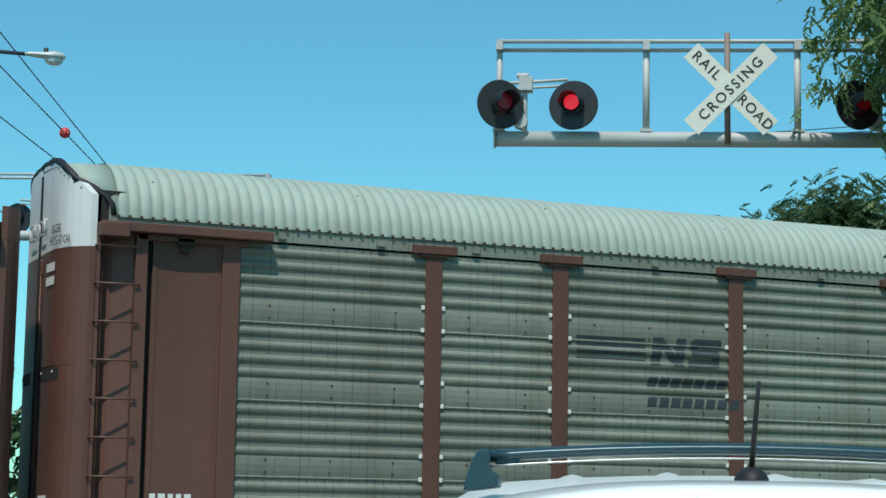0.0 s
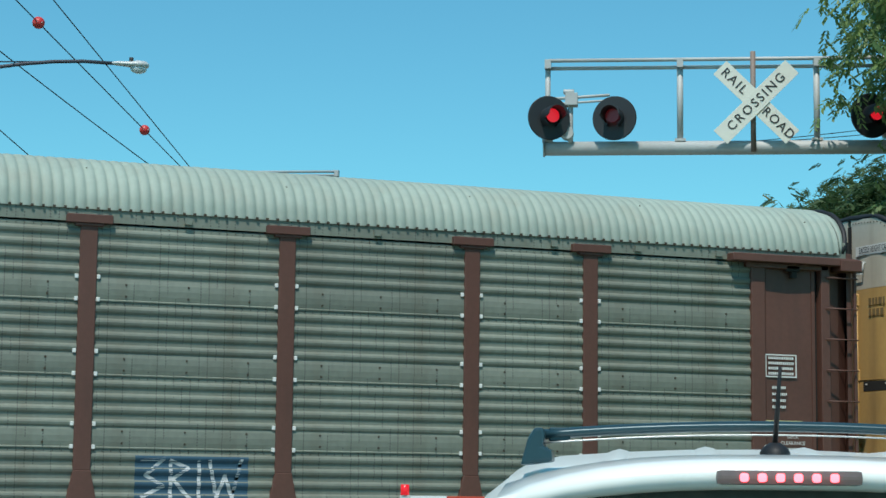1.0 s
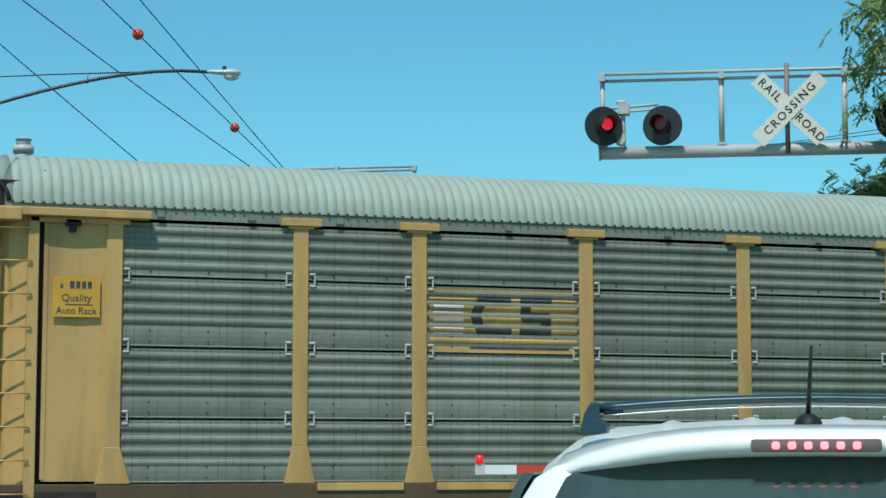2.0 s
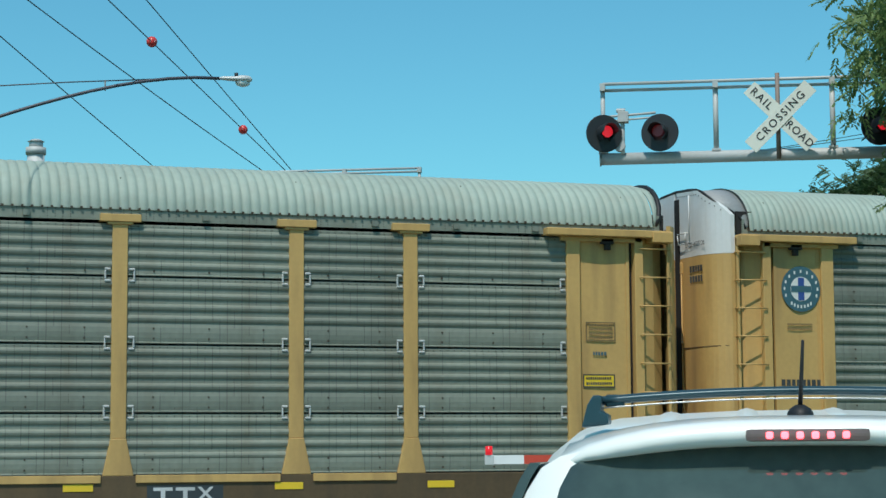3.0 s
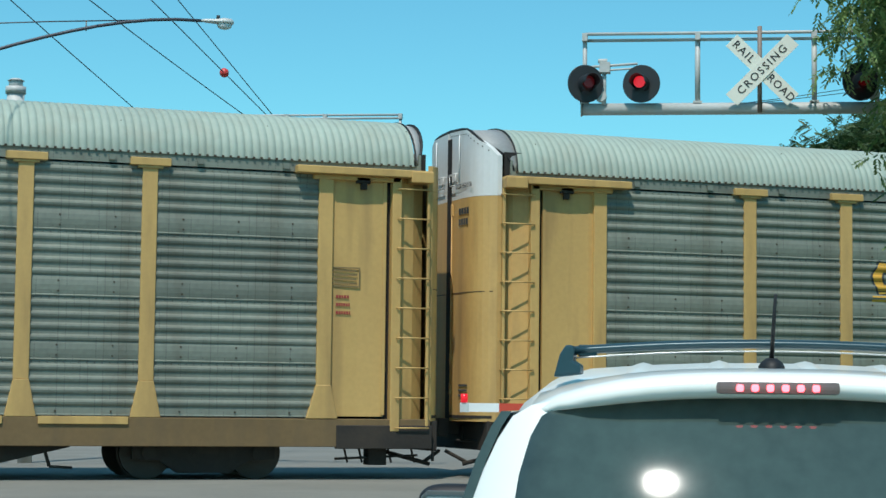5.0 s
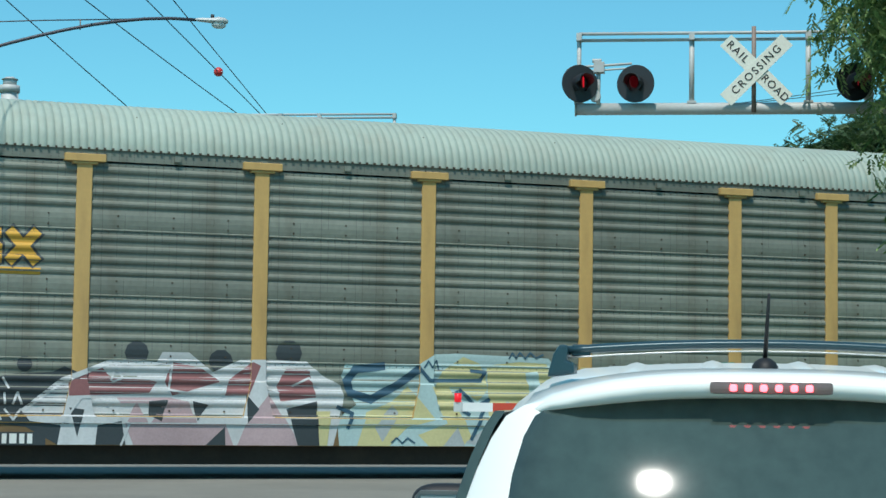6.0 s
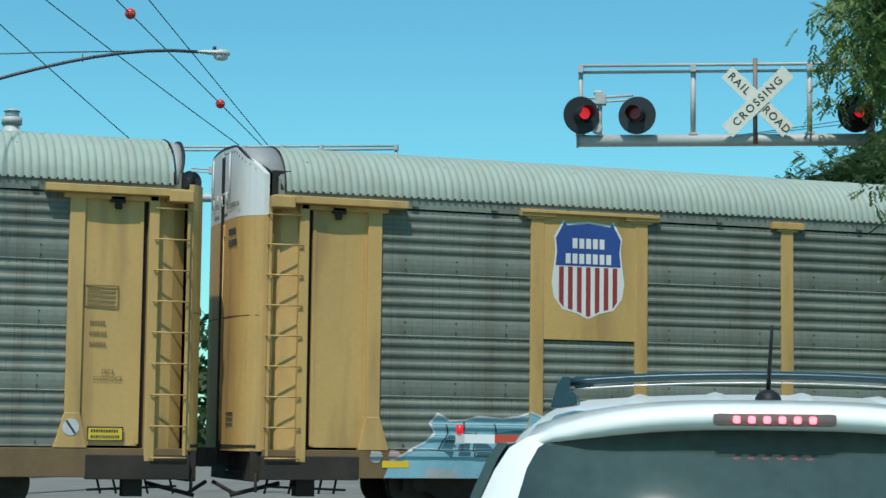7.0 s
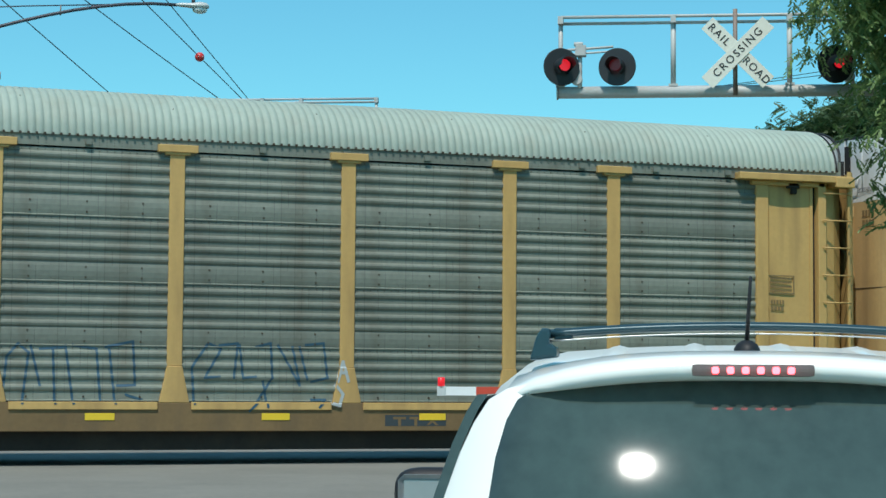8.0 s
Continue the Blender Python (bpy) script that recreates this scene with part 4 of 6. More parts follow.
part("car_mark", bars(1, 0.26, 0.06, 0), M["steelblue"], B, "", pose(12.37, PANEL_Y - 0.004, 2.95))
for i, w in enumerate(("DECK", "CLEARANCE")):
    lettering(B, w, 0.09, "ink_faded", 12.58, 2.24 - 0.10 * i, PANEL_Y - 0.004, "", 1.0, 0.8)
reflectors(B, (3.64, 6.96, 9.5))
spray(B, [slab(5.3, 0.70, 1.2, 0.26)], "spray_dark", "mark_field", "black field behind a white mark")
spray(B, [slab(4.95, 0.77, 0.3, 0.05), slab(4.95, 0.68, 0.07, 0.16), slab(5.3, 0.77, 0.3, 0.05), slab(5.3, 0.68, 0.07, 0.16), slab(5.62, 0.70, 0.06, 0.2, 0.2), slab(5.62, 0.70, 0.06, 0.2, -0.2)], "spray_white", "mark", "pale mark shapes", 0.006)
part("brake_box", bevelled(box(bmesh.new(), 11.95, 12.35, -HALF - 0.02, -HALF + 0.08, 1.28, 1.42), 0.01), M["yellow"], B)
lever = bmesh.new()
rod(lever, (12.42, -HALF + 0.02, 1.15), (12.46, -HALF - 0.03, 1.72), 0.03, 8)
rod(lever, (12.46, -HALF - 0.03, 1.72), (12.62, -HALF - 0.03, 1.68), 0.03, 8)
rod(lever, (12.62, -HALF - 0.03, 1.68), (12.78, -HALF + 0.0, 1.35), 0.025, 8)
part("hand_brake", lever, M["grime"], B, "bent dark hand-brake lever")

# wagon with the round emblem
C = wagon_emblem
end_words(C, "ink", "ink")
ring = lambda r, n=40: [(-12.39 + math.cos(k * math.tau / n) * r * 0.96, 4.12 + math.sin(k * math.tau / n) * r) for k in range(n)]
flat_sign(C, "emblem", ring(0.40), "steelblue", PANEL_Y - 0.002, "round blue-green emblem with a blue cross")
flat_sign(C, "emblem_disc", ring(0.215), "white", PANEL_Y - 0.006)
flat_sign(C, "emblem_cross", slab(-12.39, 4.12, 0.12, 0.40), "blue", PANEL_Y - 0.010)
flat_sign(C, "emblem_cross", slab(-12.39, 4.12, 0.40, 0.11), "steelblue", PANEL_Y - 0.012)
for k in range(11):
    a = math.pi * (1.12 - k * 0.124)
    flat_sign(C, "emblem_mark", slab(-12.39 + math.cos(a) * 0.325, 4.12 + math.sin(a) * 0.31, 0.03, 0.055), "white", PANEL_Y - 0.006)
for k in range(7):
    a = math.pi * (1.3 + k * 0.066)
    flat_sign(C, "emblem_mark", slab(-12.39 + math.cos(a) * 0.325, 4.12 + math.sin(a) * 0.31, 0.03, 0.055), "white", PANEL_Y - 0.006)
part("car_mark", bars(1, 0.76, 0.11, 0), M["ink"], C, "bar of dark stencilled mark", pose(-12.43, PANEL_Y - 0.004, 2.48))
part("car_mark", bars(2, 0.5, 0.03, 0.05), M["ink_faded"], C, "", pose(-12.42, PANEL_Y - 0.004, 3.5))
notice(C, -12.45, 1.62, 0.56, 0.2, "", "ink", 1, PANEL_Y - 0.002)
spray_flat = [slab(-12.62 + 0.13 * k, 1.85, 0.05, 0.42, 0.06) for k in range(3)] + [bubble(-12.2, 1.82, 0.26, 0.3)]
for q in spray_flat:
    flat_sign(C, "graffiti", q, "spray_grey", PANEL_Y - 0.003, "", 0.002)
notice(C, 12.22, 3.27, 0.52, 0.32, "", "ink_faded", 4, PANEL_Y - 0.002)
part("car_mark", bars(3, 0.24, 0.05, 0.08), M["red"], C, "", pose(12.2, PANEL_Y - 0.004, 2.95))
reflectors(C, (-0.12, 2.72, 5.6), 1.0)
reflectors(C, (-8.05,), 0.935)
spray(C, [[(-10.96, 1.45), (-10.98, 1.16), (-11.05, 1.05), (-11.15, 1.01), (-11.25, 1.05), (-11.32, 1.16), (-11.36, 1.45), (-11.34, 1.73), (-11.27, 1.84), (-11.17, 1.88), (-11.07, 1.85), (-11.0, 1.73)], [(-10.61, 1.45), (-10.62, 1.17), (-10.68, 1.07), (-10.77, 1.03), (-10.85, 1.07), (-10.91, 1.17), (-10.94, 1.45), (-10.92, 1.72), (-10.87, 1.83), (-10.78, 1.87), (-10.7, 1.83), (-10.64, 1.73)], [(-10.19, 1.45), (-10.21, 1.16), (-10.28, 1.04), (-10.38, 1.0), (-10.47, 1.04), (-10.54, 1.16), (-10.57, 1.45), (-10.56, 1.75), (-10.49, 1.86), (-10.39, 1.9), (-10.3, 1.86), (-10.23, 1.75)], [(-9.71, 1.46), (-9.73, 1.15), (-9.81, 1.03), (-9.93, 0.99), (-10.04, 1.03), (-10.12, 1.15), (-10.16, 1.45), (-10.14, 1.76), (-10.06, 1.88), (-9.95, 1.92), (-9.83, 1.88), (-9.75, 1.76)], [(-9.28, 1.46), (-9.31, 1.16), (-9.38, 1.04), (-9.49, 1.01), (-9.6, 1.04), (-9.68, 1.16), (-9.72, 1.46), (-9.69, 1.76), (-9.62, 1.87), (-9.51, 1.91), (-9.4, 1.88), (-9.32, 1.76)], [(-8.34, 1.38), (-8.37, 1.15), (-8.47, 1.07), (-8.61, 1.04), (-8.75, 1.06), (-8.86, 1.15), (-8.9, 1.38), (-8.86, 1.6), (-8.76, 1.69), (-8.62, 1.72), (-8.48, 1.69), (-8.38, 1.61)], [(-9.27, 0.87), (-9.17, 1.6), (-8.97, 1.66), (-8.87, 0.87)]], "spray_ghost", "graffiti", "faded grey bubble letters", 0.004)
spray(C, stroke([(-10.96, 1.45), (-10.99, 1.13), (-11.09, 1.03), (-11.21, 1.03), (-11.31, 1.13), (-11.36, 1.45), (-11.33, 1.76), (-11.23, 1.87), (-11.11, 1.87), (-11.01, 1.76), (-10.96, 1.45)], 0.045) + stroke([(-10.61, 1.45), (-10.63, 1.15), (-10.71, 1.04), (-10.82, 1.04), (-10.9, 1.14), (-10.94, 1.45), (-10.92, 1.75), (-10.83, 1.86), (-10.73, 1.86), (-10.65, 1.76), (-10.61, 1.45)], 0.045) + stroke([(-10.19, 1.45), (-10.22, 1.13), (-10.32, 1.02), (-10.43, 1.02), (-10.53, 1.13), (-10.57, 1.45), (-10.55, 1.78), (-10.45, 1.89), (-10.34, 1.89), (-10.24, 1.78), (-10.19, 1.45)], 0.045) + stroke([(-10.97, 1.64), (-10.94, 1.48), (-10.99, 1.28)], 0.045) + stroke([(-10.52, 1.37), (-10.19, 1.37)], 0.04), "spray_straw", "graffiti", "pale yellow outlines", 0.0075)
spray(C, stroke([(-9.71, 1.46), (-9.75, 1.12), (-9.86, 1.01), (-10.0, 1.01), (-10.11, 1.12), (-10.16, 1.45), (-10.12, 1.79), (-10.01, 1.9), (-9.87, 1.9), (-9.76, 1.79), (-9.71, 1.46)], 0.045) + stroke([(-9.28, 1.46), (-9.32, 1.13), (-9.42, 1.02), (-9.56, 1.02), (-9.67, 1.13), (-9.72, 1.46), (-9.68, 1.79), (-9.57, 1.9), (-9.44, 1.9), (-9.33, 1.79), (-9.28, 1.46)], 0.045) + stroke([(-8.34, 1.38), (-8.39, 1.13), (-8.53, 1.05), (-8.7, 1.05), (-8.84, 1.13), (-8.9, 1.38), (-8.85, 1.63), (-8.71, 1.71), (-8.54, 1.71), (-8.4, 1.63), (-8.34, 1.38)], 0.045) + stroke([(-10.13, 1.48), (-9.85, 1.48), (-9.74, 1.32)], 0.045) + stroke([(-9.06, 1.89), (-8.97, 1.49), (-8.81, 0.98)], 0.04), "spray_straw", "graffiti", "pale yellow outlines", 0.0075)
spray(C, stroke([(-6.51, 1.3), (-6.52, 1.51), (-6.46, 1.57), (-6.46, 1.74), (-6.31, 1.87), (-6.12, 1.83), (-5.92, 1.7), (-6.03, 1.57), (-6.03, 1.69)], 0.03) + stroke([(-6.0, 1.78), (-5.82, 1.91), (-5.6, 1.84), (-5.48, 1.66), (-5.54, 1.52), (-5.88, 1.51)], 0.03) + stroke([(-5.54, 1.75), (-5.42, 1.92), (-5.35, 1.84), (-5.17, 1.96), (-4.92, 1.88), (-4.88, 1.7), (-4.73, 1.4), (-4.79, 1.05)], 0.03) + stroke([(-4.92, 1.85), (-4.67, 2.0), (-4.38, 1.82), (-4.48, 1.58), (-4.22, 1.7)], 0.03) + stroke([(-5.9, 1.25), (-5.95, 1.09), (-6.09, 1.0), (-6.26, 1.0), (-6.4, 1.09), (-6.45, 1.25), (-6.4, 1.4), (-6.27, 1.5), (-6.1, 1.5), (-5.96, 1.4), (-5.9, 1.25)], 0.03) + stroke([(-6.08, 1.25), (-6.18, 1.15), (-6.28, 1.25), (-6.18, 1.34), (-6.08, 1.25)], 0.03) + stroke([(-5.87, 1.43), (-5.6, 1.46), (-5.44, 1.28), (-5.47, 1.02)], 0.03) + stroke([(-5.35, 1.52), (-5.16, 1.46), (-5.19, 1.02)], 0.03) + stroke([(-7.83, 1.24), (-7.09, 1.28)], 0.03), "spray_white", "graffiti", "white outlined bubble letters", 0.006)
spray(C, [slab(-5.7, 0.67, 2.1, 0.24)], "spray_dark", "mark_field", "black field of the mark", 0.002)
part("car_mark", bars(1, 1.9, 0.15, 0), M["spray_white"], C, "pale stencilled mark on the sill", pose(-5.7, -HALF - 0.006, 0.68))
spray(C, [[(-0.95, 0.54), (0.9, 0.54), (1.05, 1.30), (0.95, 1.42), (-1.1, 1.42), (-1.15, 1.34), (-0.8, 1.05)]], "spray_blue", "graffiti", "light-blue sprayed block")
spray(C, [slab(-0.6 + 0.5 * k, 0.72, 0.2, 0.34, 0.3) for k in range(4)] + [slab(-0.55 + 0.55 * k, 1.32, 0.3, 0.12, 0.1) for k in range(3)], "steelblue", "graffiti", "", 0.006)
spray(C, [[(1.0, 0.56), (5.5, 0.54), (5.62, 1.84), (5.05, 1.84), (4.8, 1.62), (4.65, 1.78), (1.35, 1.78)]], "spray_dark", "graffiti", "black shadow of the white block letters")
spray(C, [[(1.42, 1.72), (2.12, 1.72), (2.12, 1.42), (1.82, 1.42), (2.22, 0.98), (2.2, 0.56), (1.35, 0.56), (1.35, 0.84), (1.72, 0.84), (1.38, 1.2)]], "spray_white", "graffiti", "large white block letters", 0.007)
spray(C, [slab(2.5, 1.14, 0.34, 1.16), slab(3.06, 1.14, 0.34, 1.16), slab(2.78, 1.2, 0.3, 0.3)], "spray_white", "graffiti", "", 0.007)
spray(C, [slab(3.48, 1.14, 0.3, 1.16), slab(4.04, 1.14, 0.3, 1.16), slab(3.76, 1.6, 0.3, 0.26), slab(3.76, 0.68, 0.3, 0.26)], "spray_white", "graffiti", "", 0.007)
spray(C, [slab(4.47, 1.14, 0.26, 1.16), slab(4.86, 0.92, 0.2, 0.7, 0.28), slab(5.02, 1.0, 0.2, 0.8, -0.3), slab(5.34, 1.18, 0.34, 1.26)], "spray_white", "graffiti", "", 0.007)
spray(C, stroke([(0.95, 0.7), (1.36, 1.8), (2.1, 1.8), (2.2, 1.68), (2.4, 1.8), (3.2, 1.8), (3.4, 1.7), (3.6, 1.82), (4.3, 1.8), (4.5, 1.7), (4.7, 1.8), (4.85, 1.62), (5.1, 1.86), (5.6, 1.86), (5.58, 1.1)], 0.05), "spray_white", "graffiti", "white outline round the letters", 0.008)
spray(C, stroke([(1.6, 0.66), (1.75, 0.78), (1.62, 0.6), (1.9, 0.75), (1.95, 0.6)], 0.025) + stroke([(5.0, 0.78), (5.15, 0.8), (5.05, 0.62), (5.2, 0.62)], 0.025), "spray_dark", "graffiti", "", 0.009)

# wagon with the pastel graffiti
D = wagon_colour
end_words(D, "ink", "ink")
for off, mat, w, lift in ((0.0, "spray_dark", 0.24, 0.004), (0.0, "orange", 0.16, 0.006)):
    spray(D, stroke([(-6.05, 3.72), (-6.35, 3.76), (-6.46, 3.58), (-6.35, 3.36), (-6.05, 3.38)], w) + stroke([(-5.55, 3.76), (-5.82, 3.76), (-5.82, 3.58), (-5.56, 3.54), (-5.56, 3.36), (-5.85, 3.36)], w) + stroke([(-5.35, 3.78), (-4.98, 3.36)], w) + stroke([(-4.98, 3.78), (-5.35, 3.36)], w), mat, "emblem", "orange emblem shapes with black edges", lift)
spray(D, [slab(-5.72, 3.16, 1.66, 0.045), slab(-5.72, 3.23, 1.66, 0.03)], "orange", "emblem", "", 0.005)
part("car_mark", bars(1, 2.0, 0.15, 0), M["white"], D, "white stencilled mark on the sill", pose(-5.85, -HALF - 0.006, 0.63))
spray(D, [slab(-5.9, 0.63, 2.3, 0.2)], "spray_dark", "mark_field", "black field of the mark", 0.002)
spray(D, [[(-5.94, 1.24), (-5.86, 1.45), (-5.32, 1.61), (-4.66, 1.65), (-4.48, 1.74), (-4.23, 1.63), (-4.4, 0.84), (-4.57, 0.54), (-5.06, 0.81), (-5.54, 0.86), (-5.87, 1.01)], [(-3.18, 1.98), (-3.21, 1.87), (-3.31, 1.8), (-3.42, 1.8), (-3.52, 1.87), (-3.56, 1.97), (-3.52, 2.08), (-3.43, 2.15), (-3.31, 2.15), (-3.22, 2.09)], [(-1.83, 1.87), (-1.87, 1.76), (-1.97, 1.69), (-2.09, 1.68), (-2.18, 1.75), (-2.22, 1.86), (-2.19, 1.97), (-2.09, 2.04), (-1.97, 2.04), (-1.87, 1.97)], [(-0.7, 2.01), (-0.74, 1.89), (-0.85, 1.81), (-0.99, 1.8), (-1.1, 1.88), (-1.14, 2.0), (-1.1, 2.13), (-0.99, 2.21), (-0.85, 2.21), (-0.74, 2.14)], [(-4.97, 1.77), (-4.99, 1.7), (-5.05, 1.65), (-5.12, 1.65), (-5.18, 1.69), (-5.21, 1.76), (-5.19, 1.83), (-5.13, 1.88), (-5.05, 1.88), (-4.99, 1.84)]], "spray_dark", "graffiti", "black sprayed clouds", 0.004)
spray(D, [[(-5.13, 1.07), (-4.53, 1.56), (-3.8, 1.85), (-3.36, 1.86), (-3.05, 1.83), (-2.96, 1.99), (-2.54, 1.99), (-2.15, 1.69), (-1.71, 1.89), (-1.22, 1.9), (-0.62, 1.88), (-0.35, 1.66), (-0.05, 1.51), (0.02, 1.32), (-0.17, 0.54), (-4.57, 0.54), (-4.52, 0.84), (-5.0, 0.9)]], "spray_white", "graffiti", "white spiky graffiti piece", 0.0052)
spray(D, [[(-4.41, 1.5), (-3.92, 1.75), (-3.76, 1.57), (-3.17, 1.55), (-3.04, 1.52), (-3.17, 1.34), (-4.41, 1.29)], [(-2.8, 1.84), (-2.35, 1.75), (-2.02, 1.54), (-2.79, 1.31), (-2.92, 1.53)], [(-1.89, 1.57), (-1.51, 1.86), (-1.38, 1.8), (-1.57, 1.33), (-1.95, 1.32)], [(-1.11, 1.49), (-0.95, 1.78), (-0.58, 1.75), (-0.45, 1.31), (-1.04, 1.24)]], "red_wash", "graffiti", "dull red strokes of the graffiti", 0.0064)
spray(D, [[(-3.53, 0.85), (-3.35, 1.22), (-3.16, 0.85), (-2.85, 1.28), (-2.53, 1.22), (-2.39, 0.86), (-1.95, 0.89), (-1.81, 0.54), (-3.4, 0.54)], [(-1.75, 0.54), (-1.62, 0.86), (-1.24, 1.36), (-0.83, 0.74), (-0.76, 0.54)], [(-3.66, 1.27), (-2.79, 1.28), (-2.85, 1.19), (-3.6, 1.18)]], "spray_pink", "graffiti", "", 0.0076)
spray(D, [[(-4.4, 1.11), (-4.17, 1.08), (-4.27, 0.66)], [(-3.96, 0.84), (-3.59, 0.91), (-3.52, 0.54), (-3.99, 0.54)], [(-3.16, 1.22), (-2.85, 1.25), (-2.97, 0.91), (-3.16, 1.0)], [(-2.47, 1.23), (-2.21, 1.17), (-2.4, 0.92)], [(-1.6, 1.33), (-1.4, 1.11), (-1.59, 0.89)], [(-0.94, 1.12), (-0.44, 1.25), (-0.37, 0.54), (-0.76, 0.54)], [(-2.26, 0.54), (-1.95, 0.83), (-1.94, 0.54)]], "spray_dark", "graffiti", "black gaps between the letters", 0.0088)
spray(D, [[(-0.44, 1.09), (-0.21, 1.09), (-0.27, 0.54), (-0.4, 0.54)]], "spray_cream", "graffiti", "", 0.01)
spray(D, stroke([(-5.07, 1.06), (-4.5, 1.5), (-3.8, 1.79), (-3.39, 1.79)], 0.035) + stroke([(-4.52, 0.84), (-4.22, 1.27), (-3.91, 1.27), (-3.47, 0.85), (-3.59, 0.54)], 0.035) + stroke([(-3.76, 1.54), (-3.68, 1.76), (-3.58, 1.58), (-3.73, 1.51)], 0.035) + stroke([(-3.05, 1.8), (-2.8, 1.87), (-2.85, 1.4), (-2.53, 1.35)], 0.035) + stroke([(-2.15, 1.66), (-1.96, 1.48), (-2.02, 1.29)], 0.035) + stroke([(-1.25, 1.83), (-1.31, 1.49), (-1.08, 1.37)], 0.035) + stroke([(-0.85, 1.49), (-0.58, 1.62), (-0.38, 1.44)], 0.035) + stroke([(-5.58, 1.31), (-5.48, 1.16)], 0.035) + stroke([(-5.48, 1.32), (-5.57, 1.16)], 0.035) + stroke([(-5.38, 1.32), (-5.37, 1.16)], 0.035) + stroke([(-5.25, 1.16), (-5.18, 1.33), (-5.12, 1.16)], 0.035) + stroke([(-5.6, 0.92), (-5.52, 1.12), (-5.44, 0.92)], 0.035) + stroke([(-5.37, 1.07), (-5.25, 0.92), (-5.13, 1.07)], 0.035) + stroke([(-5.41, 1.55), (-5.32, 1.4)], 0.035), "spray_white", "graffiti", "white outline strokes", 0.0125)
spray(D, [[(-0.04, 1.67), (0.03, 1.86), (1.28, 1.87), (1.56, 2.04), (1.94, 2.06), (3.58, 2.01), (3.92, 1.61), (4.02, 1.49), (3.93, 0.54), (-0.07, 0.54), (-0.11, 0.95), (0.22, 1.2)]], "spray_pale", "graffiti", "pale blue field of the graffiti", 0.004)
spray(D, [[(1.69, 1.76), (2.06, 2.01), (2.35, 1.9), (2.45, 1.71), (2.49, 1.47), (2.33, 1.28), (2.01, 1.46), (1.57, 1.52)], [(2.48, 1.87), (3.03, 1.94), (3.55, 1.92), (3.89, 0.98), (3.63, 0.86), (3.04, 0.98), (2.53, 0.94)], [(1.1, 1.51), (1.58, 0.97), (1.08, 0.84), (0.78, 0.54), (0.23, 0.54), (0.4, 1.08), (0.83, 1.26)], [(1.51, 1.51), (1.82, 1.52), (2.22, 0.66), (2.03, 0.54), (1.46, 0.54), (1.27, 0.72), (1.77, 0.91)], [(3.24, 0.86), (3.89, 0.89), (3.93, 0.54), (3.25, 0.54)]], "spray_cream", "graffiti", "pale yellow letters", 0.0052)
spray(D, [[(2.59, 0.94), (2.85, 1.29), (3.24, 1.04), (3.05, 0.85), (2.66, 0.67), (2.35, 0.54), (2.09, 0.6)], [(0.53, 0.84), (0.83, 1.2), (0.95, 1.08), (0.66, 0.6)], [(1.71, 0.54), (1.96, 0.85), (2.09, 0.54)], [(3.43, 1.48), (3.62, 1.48), (3.76, 0.98), (3.53, 0.98)]], "spray_grey", "graffiti", "grey blades in the graffiti", 0.0064)
spray(D, [[(3.16, 1.76), (3.39, 1.79), (3.49, 1.29), (3.3, 1.29)]], "spray_pale", "graffiti", "", 0.0076)
spray(D, stroke([(0.66, 1.83), (0.2, 1.77), (0.05, 1.58), (0.12, 1.39), (0.46, 1.29), (0.94, 1.54), (1.28, 1.79)], 0.13), "spray_navy", "graffiti", "broad navy strokes", 0.0105)
spray(D, stroke([(1.28, 1.82), (1.47, 1.61), (2.36, 1.62), (2.44, 1.76), (2.2, 1.78)], 0.06) + stroke([(2.01, 1.46), (2.3, 1.19), (2.52, 1.31)], 0.06) + stroke([(2.52, 1.31), (2.31, 0.88), (2.2, 0.66)], 0.06) + stroke([(1.95, 1.43), (2.02, 1.15), (2.18, 1.06)], 0.06) + stroke([(-0.09, 1.16), (0.16, 1.06), (0.07, 0.83)], 0.06), "spray_navy", "graffiti", "", 0.0115)
spray(D, stroke([(2.87, 2.0), (2.93, 2.09), (2.99, 2.0), (3.06, 2.1), (3.16, 2.0), (3.25, 2.1), (3.35, 2.01), (3.48, 2.07)], 0.025) + stroke([(1.37, 1.82), (1.44, 1.93), (1.51, 1.82), (1.59, 1.94), (1.63, 1.79)], 0.025) + stroke([(0.81, 0.6), (0.9, 0.67), (1.0, 0.59), (1.09, 0.67), (1.21, 0.59)], 0.025) + stroke([(2.95, 0.76), (3.01, 0.84), (3.1, 0.76)], 0.025) + stroke([(3.73, 0.75), (3.8, 0.85), (3.84, 0.75)], 0.025), "spray_navy", "graffiti", "small navy tags", 0.0125)
spray(D, [[(4.47, 1.43), (4.74, 1.88), (7.83, 1.9), (8.79, 1.48), (8.66, 0.98), (7.98, 0.85), (7.79, 0.56), (4.49, 0.55)]], "spray_ghost", "graffiti", "grey shadow of the tall letters", 0.004)
spray(D, [[(4.04, 0.92), (4.3, 1.31), (4.42, 1.07), (4.67, 0.83), (4.77, 0.55), (3.99, 0.55)], [(5.99, 0.55), (6.08, 0.9), (6.26, 0.84), (6.33, 0.55)]], "spray_pale", "graffiti", "", 0.0052)
spray(D, [[(3.98, 0.89), (4.16, 1.87), (4.46, 1.86), (4.18, 1.25), (4.04, 0.89)]], "spray_cream", "graffiti", "", 0.0064)
